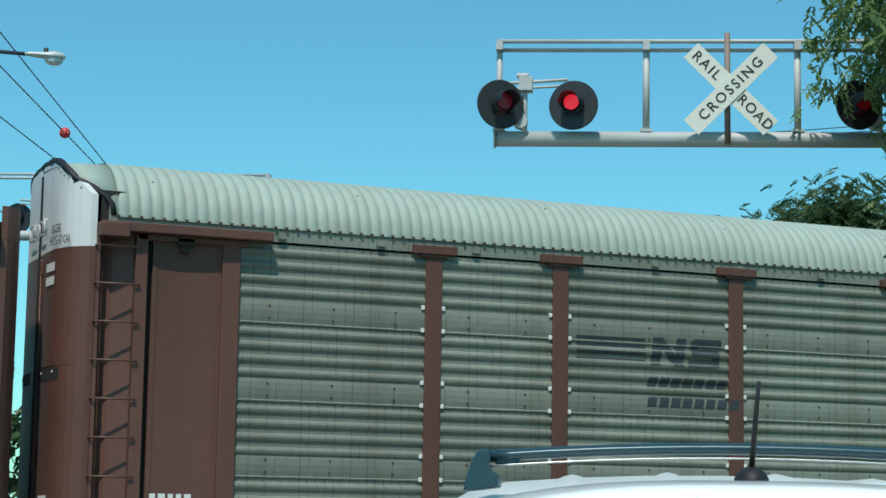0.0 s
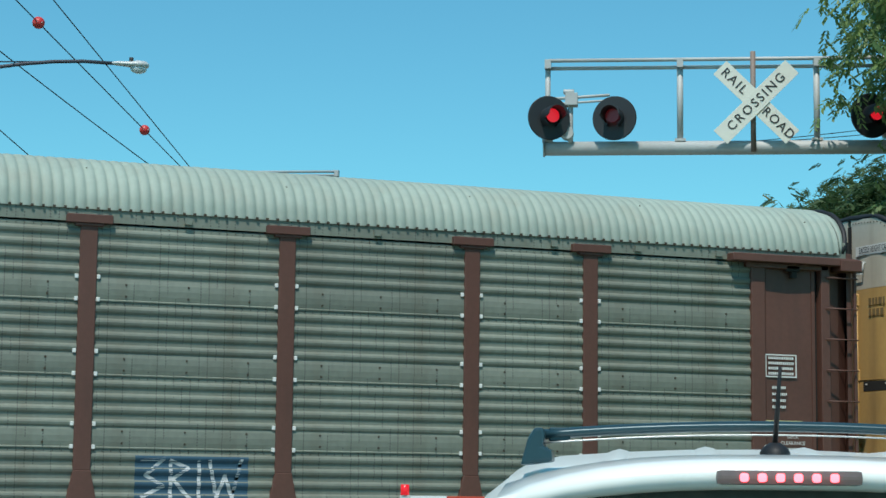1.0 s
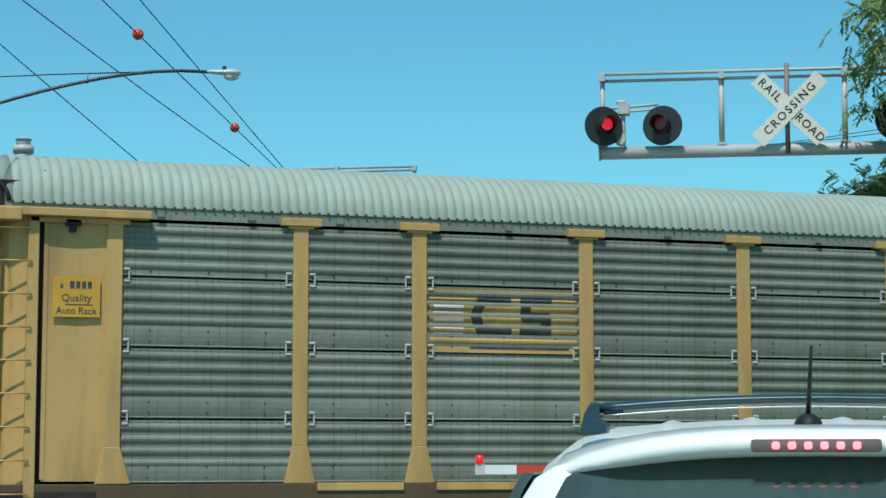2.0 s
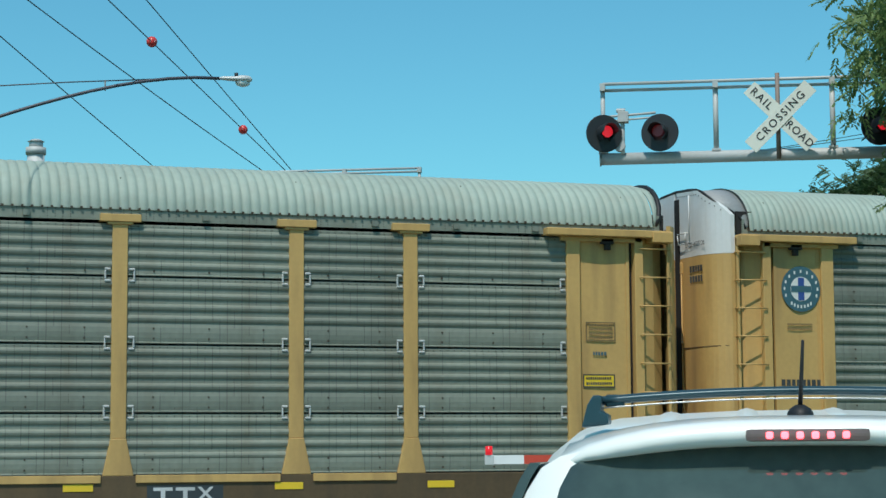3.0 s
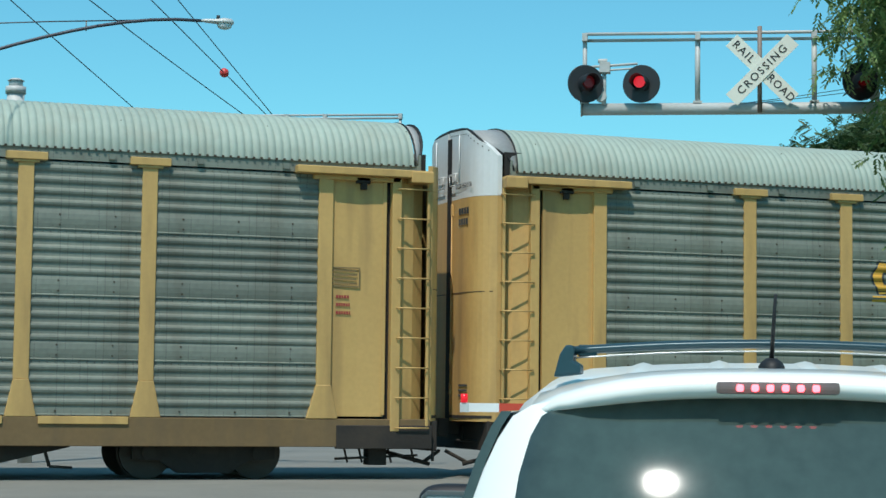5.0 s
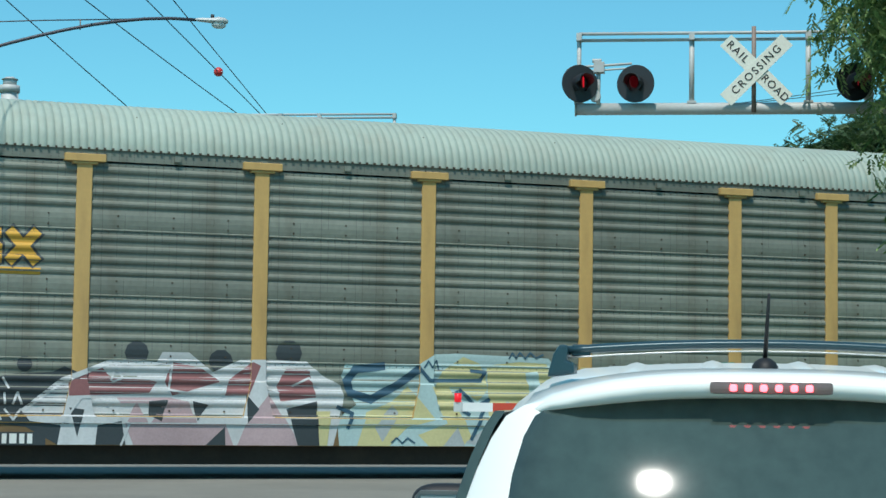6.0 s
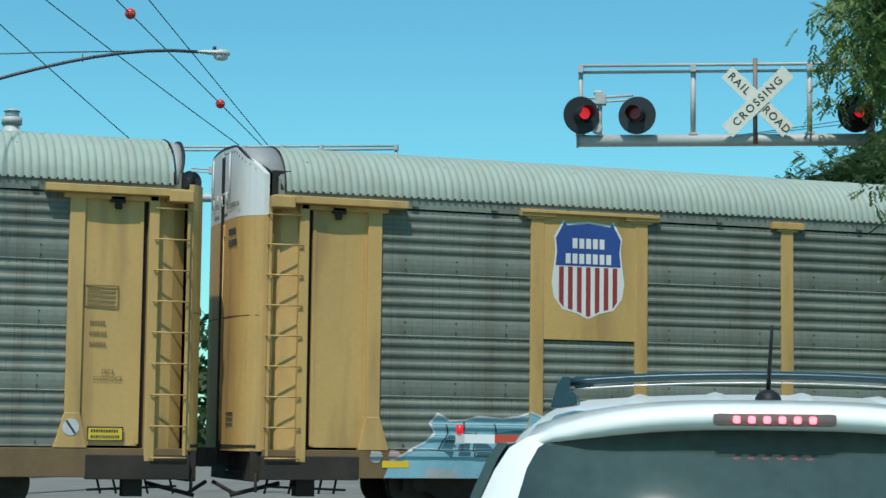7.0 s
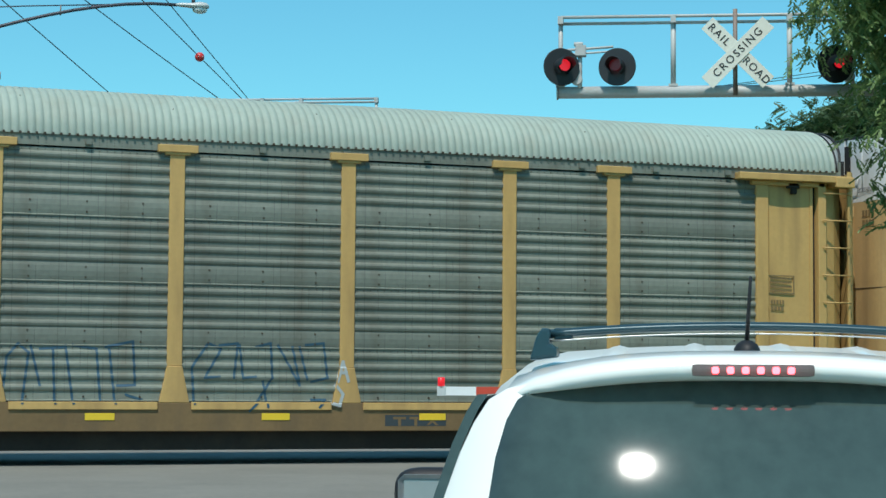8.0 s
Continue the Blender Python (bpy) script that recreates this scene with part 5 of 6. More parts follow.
spray(D, [[(4.59, 1.64), (4.7, 1.91), (4.93, 1.91), (5.28, 1.2), (5.43, 0.55), (5.1, 0.55), (5.0, 0.83), (4.84, 1.22)], [(5.57, 1.44), (5.71, 1.96), (5.85, 1.98), (5.88, 1.5), (6.07, 1.98), (6.19, 1.97), (6.3, 1.45), (6.07, 1.14), (5.94, 1.26), (5.78, 0.96), (5.64, 1.02), (5.52, 0.9), (5.48, 1.14)], [(6.26, 1.2), (6.47, 1.45), (6.75, 1.61), (6.82, 1.33), (6.89, 1.18), (6.57, 1.12), (6.71, 0.56), (6.58, 0.55), (6.39, 0.93)], [(7.51, 1.95), (7.7, 1.96), (7.82, 1.75), (7.59, 1.19), (7.45, 1.15)]], "spray_white", "graffiti", "tall white slanting letters", 0.0076)
spray(D, [[(5.48, 1.08), (5.7, 1.17), (5.83, 0.9), (5.98, 1.14), (6.2, 1.02), (6.39, 0.55), (5.71, 0.55), (5.58, 0.84)], [(7.16, 1.95), (7.38, 2.0), (7.31, 1.7), (7.16, 1.61)], [(5.03, 0.86), (5.24, 1.14), (5.34, 0.83), (5.22, 0.55), (5.13, 0.55)]], "spray_pink", "graffiti", "dusty pink parts of the letters", 0.0088)
spray(D, [[(5.16, 1.92), (5.5, 1.95), (5.55, 1.83), (5.46, 1.44), (5.51, 0.96), (5.65, 0.55), (5.53, 0.55), (5.33, 0.96), (5.25, 1.44)], [(6.56, 1.73), (6.81, 2.0), (7.06, 2.01), (7.1, 1.8), (7.02, 1.46), (6.89, 1.18), (6.84, 1.46), (6.76, 1.69), (6.63, 1.58)], [(6.17, 1.05), (6.32, 1.08), (6.55, 0.55), (6.27, 0.55)], [(7.58, 1.7), (7.79, 1.7), (7.64, 1.22), (7.41, 0.97), (7.24, 1.0)], [(7.77, 0.84), (7.73, 0.69), (7.6, 0.6), (7.44, 0.6), (7.31, 0.69), (7.26, 0.83), (7.31, 0.98), (7.43, 1.07), (7.59, 1.07), (7.72, 0.98)]], "spray_green", "graffiti", "green parts of the letters", 0.01)
spray(D, [[(7.16, 1.69), (7.29, 1.7), (7.25, 1.46), (7.2, 1.12), (6.96, 0.56), (6.78, 0.56), (6.89, 1.15), (7.04, 1.52)], [(7.63, 0.82), (7.61, 0.75), (7.55, 0.71), (7.48, 0.71), (7.42, 0.75), (7.4, 0.82), (7.42, 0.88), (7.48, 0.92), (7.55, 0.92), (7.61, 0.88)], [(6.34, 1.75), (6.56, 1.95), (6.87, 1.94), (6.56, 1.73), (6.34, 1.48)]], "spray_grey", "graffiti", "", 0.0112)
spray(D, stroke([(4.59, 1.64), (4.84, 1.22), (5.0, 0.83), (5.1, 0.55)], 0.022) + stroke([(6.26, 1.2), (6.39, 0.93), (6.58, 0.55)], 0.022) + stroke([(6.89, 1.18), (6.8, 0.56)], 0.022) + stroke([(4.93, 1.91), (5.28, 1.2), (5.43, 0.55)], 0.022) + stroke([(6.3, 1.45), (6.07, 1.14)], 0.022) + stroke([(7.82, 1.75), (7.59, 1.19)], 0.022) + stroke([(5.48, 1.14), (5.57, 1.44)], 0.022), "spray_dark", "graffiti", "thin dark outlines", 0.0135)
spray(D, stroke([(7.78, 1.31), (7.81, 1.42), (7.88, 1.29), (7.91, 1.42)], 0.03) + stroke([(7.99, 1.3), (8.02, 1.41), (8.09, 1.3)], 0.03) + stroke([(8.15, 1.41), (8.14, 1.3), (8.25, 1.31)], 0.03) + stroke([(8.31, 1.4), (8.35, 1.3), (8.4, 1.4), (8.45, 1.3)], 0.03) + stroke([(8.51, 1.3), (8.53, 1.4), (8.59, 1.32)], 0.03) + stroke([(7.88, 1.11), (7.91, 1.22), (7.99, 1.11)], 0.03) + stroke([(8.07, 1.22), (8.06, 1.11), (8.17, 1.22)], 0.03) + stroke([(8.24, 1.11), (8.27, 1.21), (8.35, 1.12), (8.42, 1.21), (8.48, 1.11)], 0.03), "spray_white", "graffiti", "white sprayed writing", 0.0065)
notice(D, 7.94, 0.72, 0.52, 0.26, "spray_dark", "white", 1, -HALF - 0.004)
notice(D, 12.29, 3.33, 0.54, 0.34, "", "ink_faded", 4, PANEL_Y - 0.002)
part("car_mark", bars(3, 0.26, 0.045, 0.12), M["ink_faded"], D, "", pose(12.25, PANEL_Y - 0.004, 2.92))
for i, w in enumerate(("DECK", "CLEARANCE")):
    lettering(D, w, 0.10, "ink_faded", 12.42, 2.16 - 0.11 * i, PANEL_Y - 0.004, "", 1.0, 0.8)
notice(D, 12.40, 1.20, 0.56, 0.22, "ref_yellow", "ink", 2, PANEL_Y - 0.03)
part("no_step_disc", rod(bmesh.new(), (0, -0.006, 0), (0, 0, 0), 0.13, 24), M["spray_white"], D, "white disc with a bar", pose(11.86, -HALF - 0.012, 1.30))
flat_sign(D, "disc_bar", slab(11.86, 1.30, 0.04, 0.2, -0.14), "ink", -HALF - 0.019)

# wagon with the shield
E_ = wagon_shield
end_words(E_, "ink", "ink")
cu = -2.5 * W - N / 2
part("shield_panel", bevelled(box(bmesh.new(), cu - 0.86, cu + 0.86, -HALF + 0.03, -HALF + 0.08, 2.86, 4.98), 0.005), M["yellow"], E_, "yellow panel that carries the shield")
part("panel_cap", bevelled(box(bmesh.new(), cu - 1.28, cu + 1.28, -HALF - 0.055, -HALF + 0.1, CAP_Z - 0.06, CAP_Z - 0.004), 0.006), M["yellow"], E_)
SC, SY = (-8.08, 4.06), -HALF + 0.03


def shield(k, inset=0.0):
    half = [(0.0, 0.78), (0.40, 0.74), (0.44, 0.80), (0.60, 0.52), (0.575, 0.30), (0.60, 0.08), (0.64, -0.22), (0.60, -0.46), (0.45, -0.65), (0.2, -0.71), (0.0, -0.80)]
    pts = [(x * k, z * k) for x, z in half]
    return [(SC[0] + x, SC[1] + z) for x, z in pts] + [(SC[0] - x, SC[1] + z) for x, z in pts[-2:0:-1]]


def clip_band(poly, z0, z1, x0=-99, x1=99):
    """The part of a convex-ish outline between two heights and two sides."""
    def cut(p, axis, val, keep):
        out = []
        for a, b in zip(p, p[1:] + p[:1]):
            ia, ib = (a[axis] - val) * keep >= 0, (b[axis] - val) * keep >= 0
            if ia:
                out.append(a)
            if ia != ib:
                k = (val - a[axis]) / (b[axis] - a[axis])
                out.append((a[0] + (b[0] - a[0]) * k, a[1] + (b[1] - a[1]) * k))
        return out
    for axis, val, keep in ((1, z0, 1), (1, z1, -1), (0, x0, 1), (0, x1, -1)):
        poly = cut(poly, axis, val, keep)
        if len(poly) < 3:
            return []
    return poly


flat_sign(E_, "shield_edge", shield(1.05), "white", SY - 0.001, "white edge of the shield emblem")
flat_sign(E_, "shield_blue", clip_band(shield(1.0), SC[1] + 0.06, 99), "blue", SY - 0.005, "blue upper field of the shield")
for k in range(7):
    x = SC[0] + (k - 3) * 0.165
    p = clip_band(shield(1.0), -99, SC[1] + 0.04, x - 0.042, x + 0.042)
    if p:
        flat_sign(E_, "shield_stripe", p, "red", SY - 0.005, "dark red stripe")
for z, n in ((4.50, 5), (4.24, 7)):
    for k in range(n):
        flat_sign(E_, "shield_mark", slab(SC[0] + (k - (n - 1) / 2) * 0.125, z, 0.088, 0.17), "white", SY - 0.010, "white bar in place of a letter")
spray(E_, [[(-11.56, 0.82), (-11.18, 1.03), (-10.98, 1.13), (-10.81, 1.29), (-10.9, 1.44), (-10.75, 1.61), (-10.53, 1.5), (-10.28, 1.49), (-10.04, 1.56), (-9.61, 1.53), (-9.32, 1.57), (-9.1, 1.65), (-8.81, 1.55), (-8.1, 1.31), (-7.92, 1.17), (-7.39, 1.14), (-7.43, 1.39), (-7.28, 1.57), (-5.67, 1.48), (-4.76, 1.5), (-4.67, 0.54), (-11.68, 0.54)]], "spray_blue", "graffiti", "light-blue graffiti piece", 0.004)
spray(E_, [[(-10.69, 1.0), (-10.53, 1.28), (-10.42, 1.21), (-10.52, 0.86)], [(-10.41, 0.9), (-10.31, 1.28), (-10.14, 1.28), (-10.2, 0.9)], [(-10.09, 0.9), (-10.07, 1.25), (-9.74, 1.01), (-9.81, 0.9)], [(-9.75, 1.29), (-9.24, 1.33), (-9.27, 1.15), (-9.67, 1.13)], [(-9.02, 1.3), (-8.87, 1.01), (-8.97, 0.66), (-9.3, 0.66), (-9.16, 1.01)], [(-8.28, 1.02), (-8.1, 1.24), (-7.84, 1.02), (-7.46, 1.13), (-7.54, 0.88), (-7.83, 0.85)], [(-7.09, 1.39), (-6.93, 1.03), (-7.15, 0.6), (-7.31, 0.88)], [(-6.71, 1.18), (-6.48, 1.33), (-6.4, 0.96), (-6.63, 0.89)], [(-6.25, 1.26), (-5.94, 1.33), (-5.85, 0.97), (-6.09, 0.93)]], "steelblue", "graffiti", "darker strokes in the graffiti", 0.0052)
spray(E_, [[(-10.93, 0.72), (-10.37, 0.65), (-10.43, 0.54), (-10.99, 0.54)], [(-9.73, 0.66), (-9.44, 0.69), (-9.37, 0.54), (-9.8, 0.54)], [(-8.27, 0.59), (-7.83, 0.67), (-7.53, 0.54), (-8.42, 0.54)], [(-9.06, 0.54), (-9.08, 0.54), (-9.14, 0.54), (-9.22, 0.54), (-9.29, 0.54), (-9.32, 0.54), (-9.29, 0.58), (-9.23, 0.62), (-9.15, 0.63), (-9.08, 0.58)], [(-11.71, 0.88), (-11.73, 0.82), (-11.78, 0.78), (-11.85, 0.78), (-11.91, 0.82), (-11.93, 0.88), (-11.91, 0.95), (-11.86, 0.99), (-11.79, 0.99), (-11.73, 0.95)], [(-8.58, 1.02), (-8.39, 0.91), (-8.5, 0.84)]], "spray_grey", "graffiti", "grey shapes at the foot of the graffiti", 0.0064)
spray(E_, [[(-7.99, 1.27), (-7.62, 1.38), (-7.39, 1.17), (-7.54, 1.06), (-7.91, 1.13)]], "spray_cream", "graffiti", "", 0.0076)
spray(E_, [[(-11.4, 0.89), (-11.42, 0.82), (-11.47, 0.78), (-11.54, 0.78), (-11.6, 0.82), (-11.62, 0.89), (-11.6, 0.95), (-11.55, 0.99), (-11.48, 0.99), (-11.42, 0.95)], [(-7.75, 0.55), (-7.77, 0.54), (-7.84, 0.54), (-7.92, 0.54), (-7.99, 0.54), (-8.01, 0.55), (-7.99, 0.63), (-7.92, 0.67), (-7.84, 0.67), (-7.77, 0.63)]], "spray_pink", "graffiti", "", 0.0088)
spray(E_, stroke([(-11.56, 0.82), (-11.18, 1.01), (-10.96, 1.12), (-10.79, 1.27), (-10.88, 1.43), (-10.75, 1.59), (-10.53, 1.48), (-10.28, 1.49), (-10.04, 1.55), (-9.61, 1.52), (-9.32, 1.56), (-9.1, 1.63), (-8.81, 1.53), (-8.1, 1.29), (-8.05, 1.09)], 0.035) + stroke([(-7.39, 1.14), (-7.42, 1.37), (-7.28, 1.55), (-7.09, 1.48), (-6.56, 1.53), (-5.67, 1.47), (-4.76, 1.48)], 0.035), "spray_white", "graffiti", "white outline", 0.011)
spray(E_, stroke([(-10.73, 1.0), (-10.56, 1.28), (-10.6, 1.41)], 0.025) + stroke([(-10.28, 1.49), (-10.31, 1.0)], 0.025) + stroke([(-10.07, 1.28), (-10.13, 0.9), (-9.81, 0.9)], 0.025) + stroke([(-9.75, 1.43), (-9.67, 1.15), (-9.24, 1.15)], 0.025) + stroke([(-8.66, 1.3), (-8.29, 1.16), (-8.13, 0.95)], 0.025) + stroke([(-6.79, 1.32), (-6.7, 0.96)], 0.025) + stroke([(-6.33, 1.33), (-6.28, 0.97)], 0.025), "spray_dark", "graffiti", "thin dark strokes", 0.0115)
part("car_mark", bars(1, 1.9, 0.15, 0), M["spray_white"], E_, "white stencilled mark on the sill", pose(-6.1, -HALF - 0.012, 0.68))
reflectors(E_, (-11.48, -8.6, -5.63, -2.84, 0.25, 3.06, 5.72), 0.76)
spray(E_, stroke([(-1.22, 1.23), (-1.18, 1.68), (-1.01, 1.88), (-0.85, 1.74), (-0.94, 0.96)], 0.04) + stroke([(-0.82, 1.85), (-0.67, 1.24)], 0.04) + stroke([(-0.68, 1.8), (-0.29, 1.83)], 0.04) + stroke([(-0.48, 1.8), (-0.44, 0.96)], 0.04) + stroke([(-0.29, 1.86), (-0.16, 0.96)], 0.04) + stroke([(-0.18, 1.86), (0.19, 1.81), (0.26, 1.02)], 0.04) + stroke([(0.33, 1.84), (0.76, 1.93), (0.8, 1.25), (0.52, 1.24)], 0.04) + stroke([(0.39, 1.81), (0.49, 0.96)], 0.04) + stroke([(0.66, 1.1), (0.92, 1.02)], 0.04), "spray_navy", "graffiti", "dark blue outlined letters", 0.006)
spray(E_, stroke([(1.74, 0.96), (1.7, 1.54), (1.96, 1.92), (2.17, 1.83), (1.91, 1.37), (2.15, 1.4)], 0.04) + stroke([(2.14, 1.89), (2.44, 1.92), (2.38, 1.37)], 0.04) + stroke([(2.47, 1.9), (2.53, 1.37), (2.74, 1.4)], 0.04) + stroke([(2.74, 1.87), (2.98, 1.93), (3.01, 1.38), (2.75, 0.97), (2.63, 0.85)], 0.04) + stroke([(3.1, 1.9), (3.47, 1.26), (3.34, 1.88)], 0.04) + stroke([(3.46, 1.88), (3.59, 1.35)], 0.04) + stroke([(3.56, 1.91), (3.86, 1.94), (3.93, 1.38), (3.66, 1.32)], 0.04) + stroke([(2.86, 1.32), (2.93, 0.91)], 0.04) + stroke([(3.66, 1.03), (3.9, 1.03), (3.78, 0.91)], 0.04), "spray_navy", "graffiti", "dark blue outlined letters", 0.006)
spray(E_, stroke([(4.09, 1.32), (4.18, 1.65), (4.27, 1.33)], 0.05) + stroke([(4.12, 1.47), (4.24, 1.47)], 0.05) + stroke([(4.06, 1.27), (4.18, 1.12), (4.12, 0.94), (4.0, 0.97)], 0.05), "spray_grey", "graffiti", "grey tag on a post", 0.006)
spray(E_, [slab(5.43, 0.70, 1.06, 0.18)], "spray_dark", "mark_field", "black field behind a pale mark", 0.002)
spray(E_, [slab(5.15, 0.74, 0.22, 0.04), slab(5.15, 0.68, 0.05, 0.13), slab(5.43, 0.74, 0.22, 0.04), slab(5.43, 0.68, 0.05, 0.13), slab(5.72, 0.70, 0.05, 0.15, 0.16), slab(5.72, 0.70, 0.05, 0.15, -0.16)], "sill", "mark", "", 0.004)
notice(E_, 12.27, 3.09, 0.54, 0.33, "", "ink_faded", 4, PANEL_Y - 0.002)
part("car_mark", bars(2, 0.26, 0.07, 0.04), M["ink_faded"], E_, "", pose(12.2, PANEL_Y - 0.004, 2.78))
end_words(wagon_last, "ink", "ink_faded")


# ---- the near crossing signal on its cantilever ----
TIP = Vector((10.42, 23.77, 0))
ARM = Vector((0.894, -0.448, 0)).normalized()
SIGNAL = Matrix(((ARM.x, -ARM.y, 0, TIP.x), (ARM.y, ARM.x, 0, TIP.y), (0, 0, 1, 0), (0, 0, 0, 1)))


FLASHING = []


def flasher(parent, x, z, y, lit, turn=0, flashing=True):
    """A crossing flasher: round black background, lens and hood, facing -y."""
    f = part("flasher", bevelled(rod(bmesh.new(), (0, 0.0, 0), (0, 0.03, 0), 0.25, 40), 0.006), M["flasher"], parent, "", pose(x, y, z, 0, 0, turn))
    bm = rod(bmesh.new(), (0, 0.03, 0), (0, 0.2, 0), 0.13, 20, 0.08)
    part("housing", bm, M["flasher"], f)
    # a lamp insert, lit on one face and dark on the other, that turns over as the signal flashes
    ob = part("lens", rod(bmesh.new(), (0, -0.008, 0), (0, 0.008, 0), 0.078, 24), M["lens_low"], f, "round red lens of a flashing lamp", pose(0, -0.095, 0.01, 0, 0, 0 if lit else 180))
    ob.data.materials.append(M["lens_on"])
    for p in ob.data.polygons:
        p.material_index = 1 if p.center.y < -0.004 else 0
    if flashing:
        FLASHING.append((ob, lit))
    bm = bmesh.new()
    n = 20
    rings = []
    for r in (0.115, 0.10):
        for yy in (0.0, -0.26):
            rings.append([(math.cos(a) * r, yy if math.sin(a) > -0.2 or yy == 0 else yy * (0.45), math.sin(a) * r) for a in [radians(-60) + radians(300) * k / n for k in range(n + 1)]])
    loft(bm, [rings[0], rings[1], rings[3], rings[2]], False)
    bmesh.ops.recalc_face_normals(bm, faces=bm.faces)
    part("hood", bm, M["flasher"], f)
    return f


def cantilever(name, label, m, length, z_arm, z_top, pairs, sign=True, posts=(0.0, 1.485, 3.0, 4.5)):
    c = thing(name, label, "crossing signal", m)
    bm = rod(bmesh.new(), (-0.03, 0, z_arm - 0.05), (length, 0, z_arm - 0.05), 0.08, 16)
    rod(bm, (-0.05, 0, z_arm - 0.05), (-0.03, 0, z_arm - 0.05), 0.095, 16)
    part("arm", bm, M["galv_pipe"], c)
    for dz, dy in ((0.0, -0.05), (-0.075, 0.02)):
        part("top_rail", rod(bmesh.new(), (0, dy, z_top + dz), (length, dy, z_top + dz), 0.022, 10), M["galv_pipe"], c)
    for x in posts:
        bm = rod(bmesh.new(), (x, 0, z_arm), (x, 0, z_top), 0.035 if x else 0.03, 10)
        box(bm, x - 0.035, x + 0.035, -0.08, 0.05, z_top - 0.09, z_top + 0.01)
        box(bm, x - 0.06, x + 0.06, -0.06, 0.06, z_arm + 0.02, z_arm + 0.05)
        part("post", bm, M["galv_pipe"], c)
    part("tower", rod(bmesh.new(), (length, 0, -0.2), (length, 0, z_top + 0.15), 0.14, 18), M["galv_pipe"], c)
    for x0, la, lb in pairs:
        bm = rod(bmesh.new(), (x0 + 0.05, -0.10, z_arm + 0.50), (x0 + 0.7, -0.10, z_arm + 0.54), 0.018, 8)
        rod(bm, (x0 + 0.05, -0.10, z_arm + 0.44), (x0 + 0.7, -0.10, z_arm + 0.48), 0.014, 8)
        box(bm, x0 + 0.20, x0 + 0.34, -0.16, 0.0, z_arm + 0.42, z_arm + 0.56)
        rod(bm, (x0 + 0.26, -0.08, z_arm), (x0 + 0.26, -0.08, z_arm + 0.50), 0.03, 10)
        rod(bm, (x0 + 0.22, -0.14, z_arm + 0.11), (x0 + 0.22, -0.02, z_arm + 0.11), 0.075, 14)
        rod(bm, (x0 + 0.18, -0.1, z_arm + 0.58), (x0 + 0.30, -0.1, z_arm + 0.58), 0.03, 8)
        part("crossarm", bevelled(bm, 0.004), M["galv_pipe"], c)
        flasher(c, x0 + 0.03, z_arm + 0.255, -0.26, la, 24, sign)
        flasher(c, x0 + 0.75, z_arm + 0.255, -0.22, lb, -12, sign)
    if sign:
        x = 2.29
        part("sign_mast", rod(bmesh.new(), (x, -0.13, z_arm - 0.12), (x, -0.13, z_top + 0.065), 0.03, 10), M["rust_pipe"], c)
        zc = z_arm + 0.43
        for k, a in enumerate((45, -45)):
            bm = bevelled(box(bmesh.new(), -0.56, 0.56, -0.003, 0.003, -0.105, 0.105), 0.001)
            blade = part("blade", bm, M["sign"], c, "off-white reflective sign blade", pose(x + 0.03, -0.19 + 0.012 * k, zc, 0, -a, 0))
            if k == 0:
                part("lettering", words("CROSSING", 0.145, M["sign_black"], 0.001, 1.3, 0.001), None, blade, "black capital letters", pose(0, -0.0065, 0))
            else:
                part("lettering", words("RAIL", 0.145, M["sign_black"], 0.001, 1.25, 0.001), None, blade, "black capital letters", pose(-0.34, -0.0065, 0))
                part("lettering", words("ROAD", 0.145, M["sign_black"], 0.001, 1.15, 0.001), None, blade, "black capital letters", pose(0.34, -0.0065, 0))
    return c


cantilever("cantilever_signal", "galvanised cantilever with red crossing flashers and a crossbuck sign", SIGNAL, 5.6, 5.22, 6.17, [(0.0, False, True), (3.54, False, True)])
far_m = Matrix(((-ARM.x, ARM.y, 0, 11.63), (-ARM.y, -ARM.x, 0, 35.24), (0, 0, 1, 0), (0, 0, 0, 1)))
cantilever("cantilever_signal", "galvanised cantilever signal on the far side of the track", far_m, 7.2, 5.75, 6.70, [(3.3, False, False)], False, (0.0, 1.45, 2.2, 2.95, 4.4, 5.8))


# ---- the lowered gate arm ----
def gate():
    tip = Vector((8.57, 23.16, 0))
    m = SIGNAL.copy()
    m.translation = tip
    g = thing("crossing_gate", "lowered red and white crossing gate arm with a red tip lamp", "crossing gate", m)
    z = 1.22
    for i in range(12):
        x = i * 0.41
        part("stripe", box(bmesh.new(), x, x + 0.41, -0.015, 0.015, z - 0.055, z + 0.055), M["gate_red" if i % 2 else "gate_white"], g)
    bm = rod(bmesh.new(), (-0.03, 0, z + 0.06), (-0.03, 0, z + 0.17), 0.045, 14)
    part("tip_lamp", bm, M["lens_on"], g, "small glowing red lamp")
    part("lamp_bracket", box(bmesh.new(), -0.08, 0.03, -0.03, 0.03, z - 0.06, z + 0.06), M["lamp_grey"], g)
    bm = bevelled(box(bmesh.new(), 4.85, 5.35, -0.25, 0.25, -0.25, 1.45), 0.03)
    part("machine_box", bm, M["lamp_grey"], g)
    return g


gate()


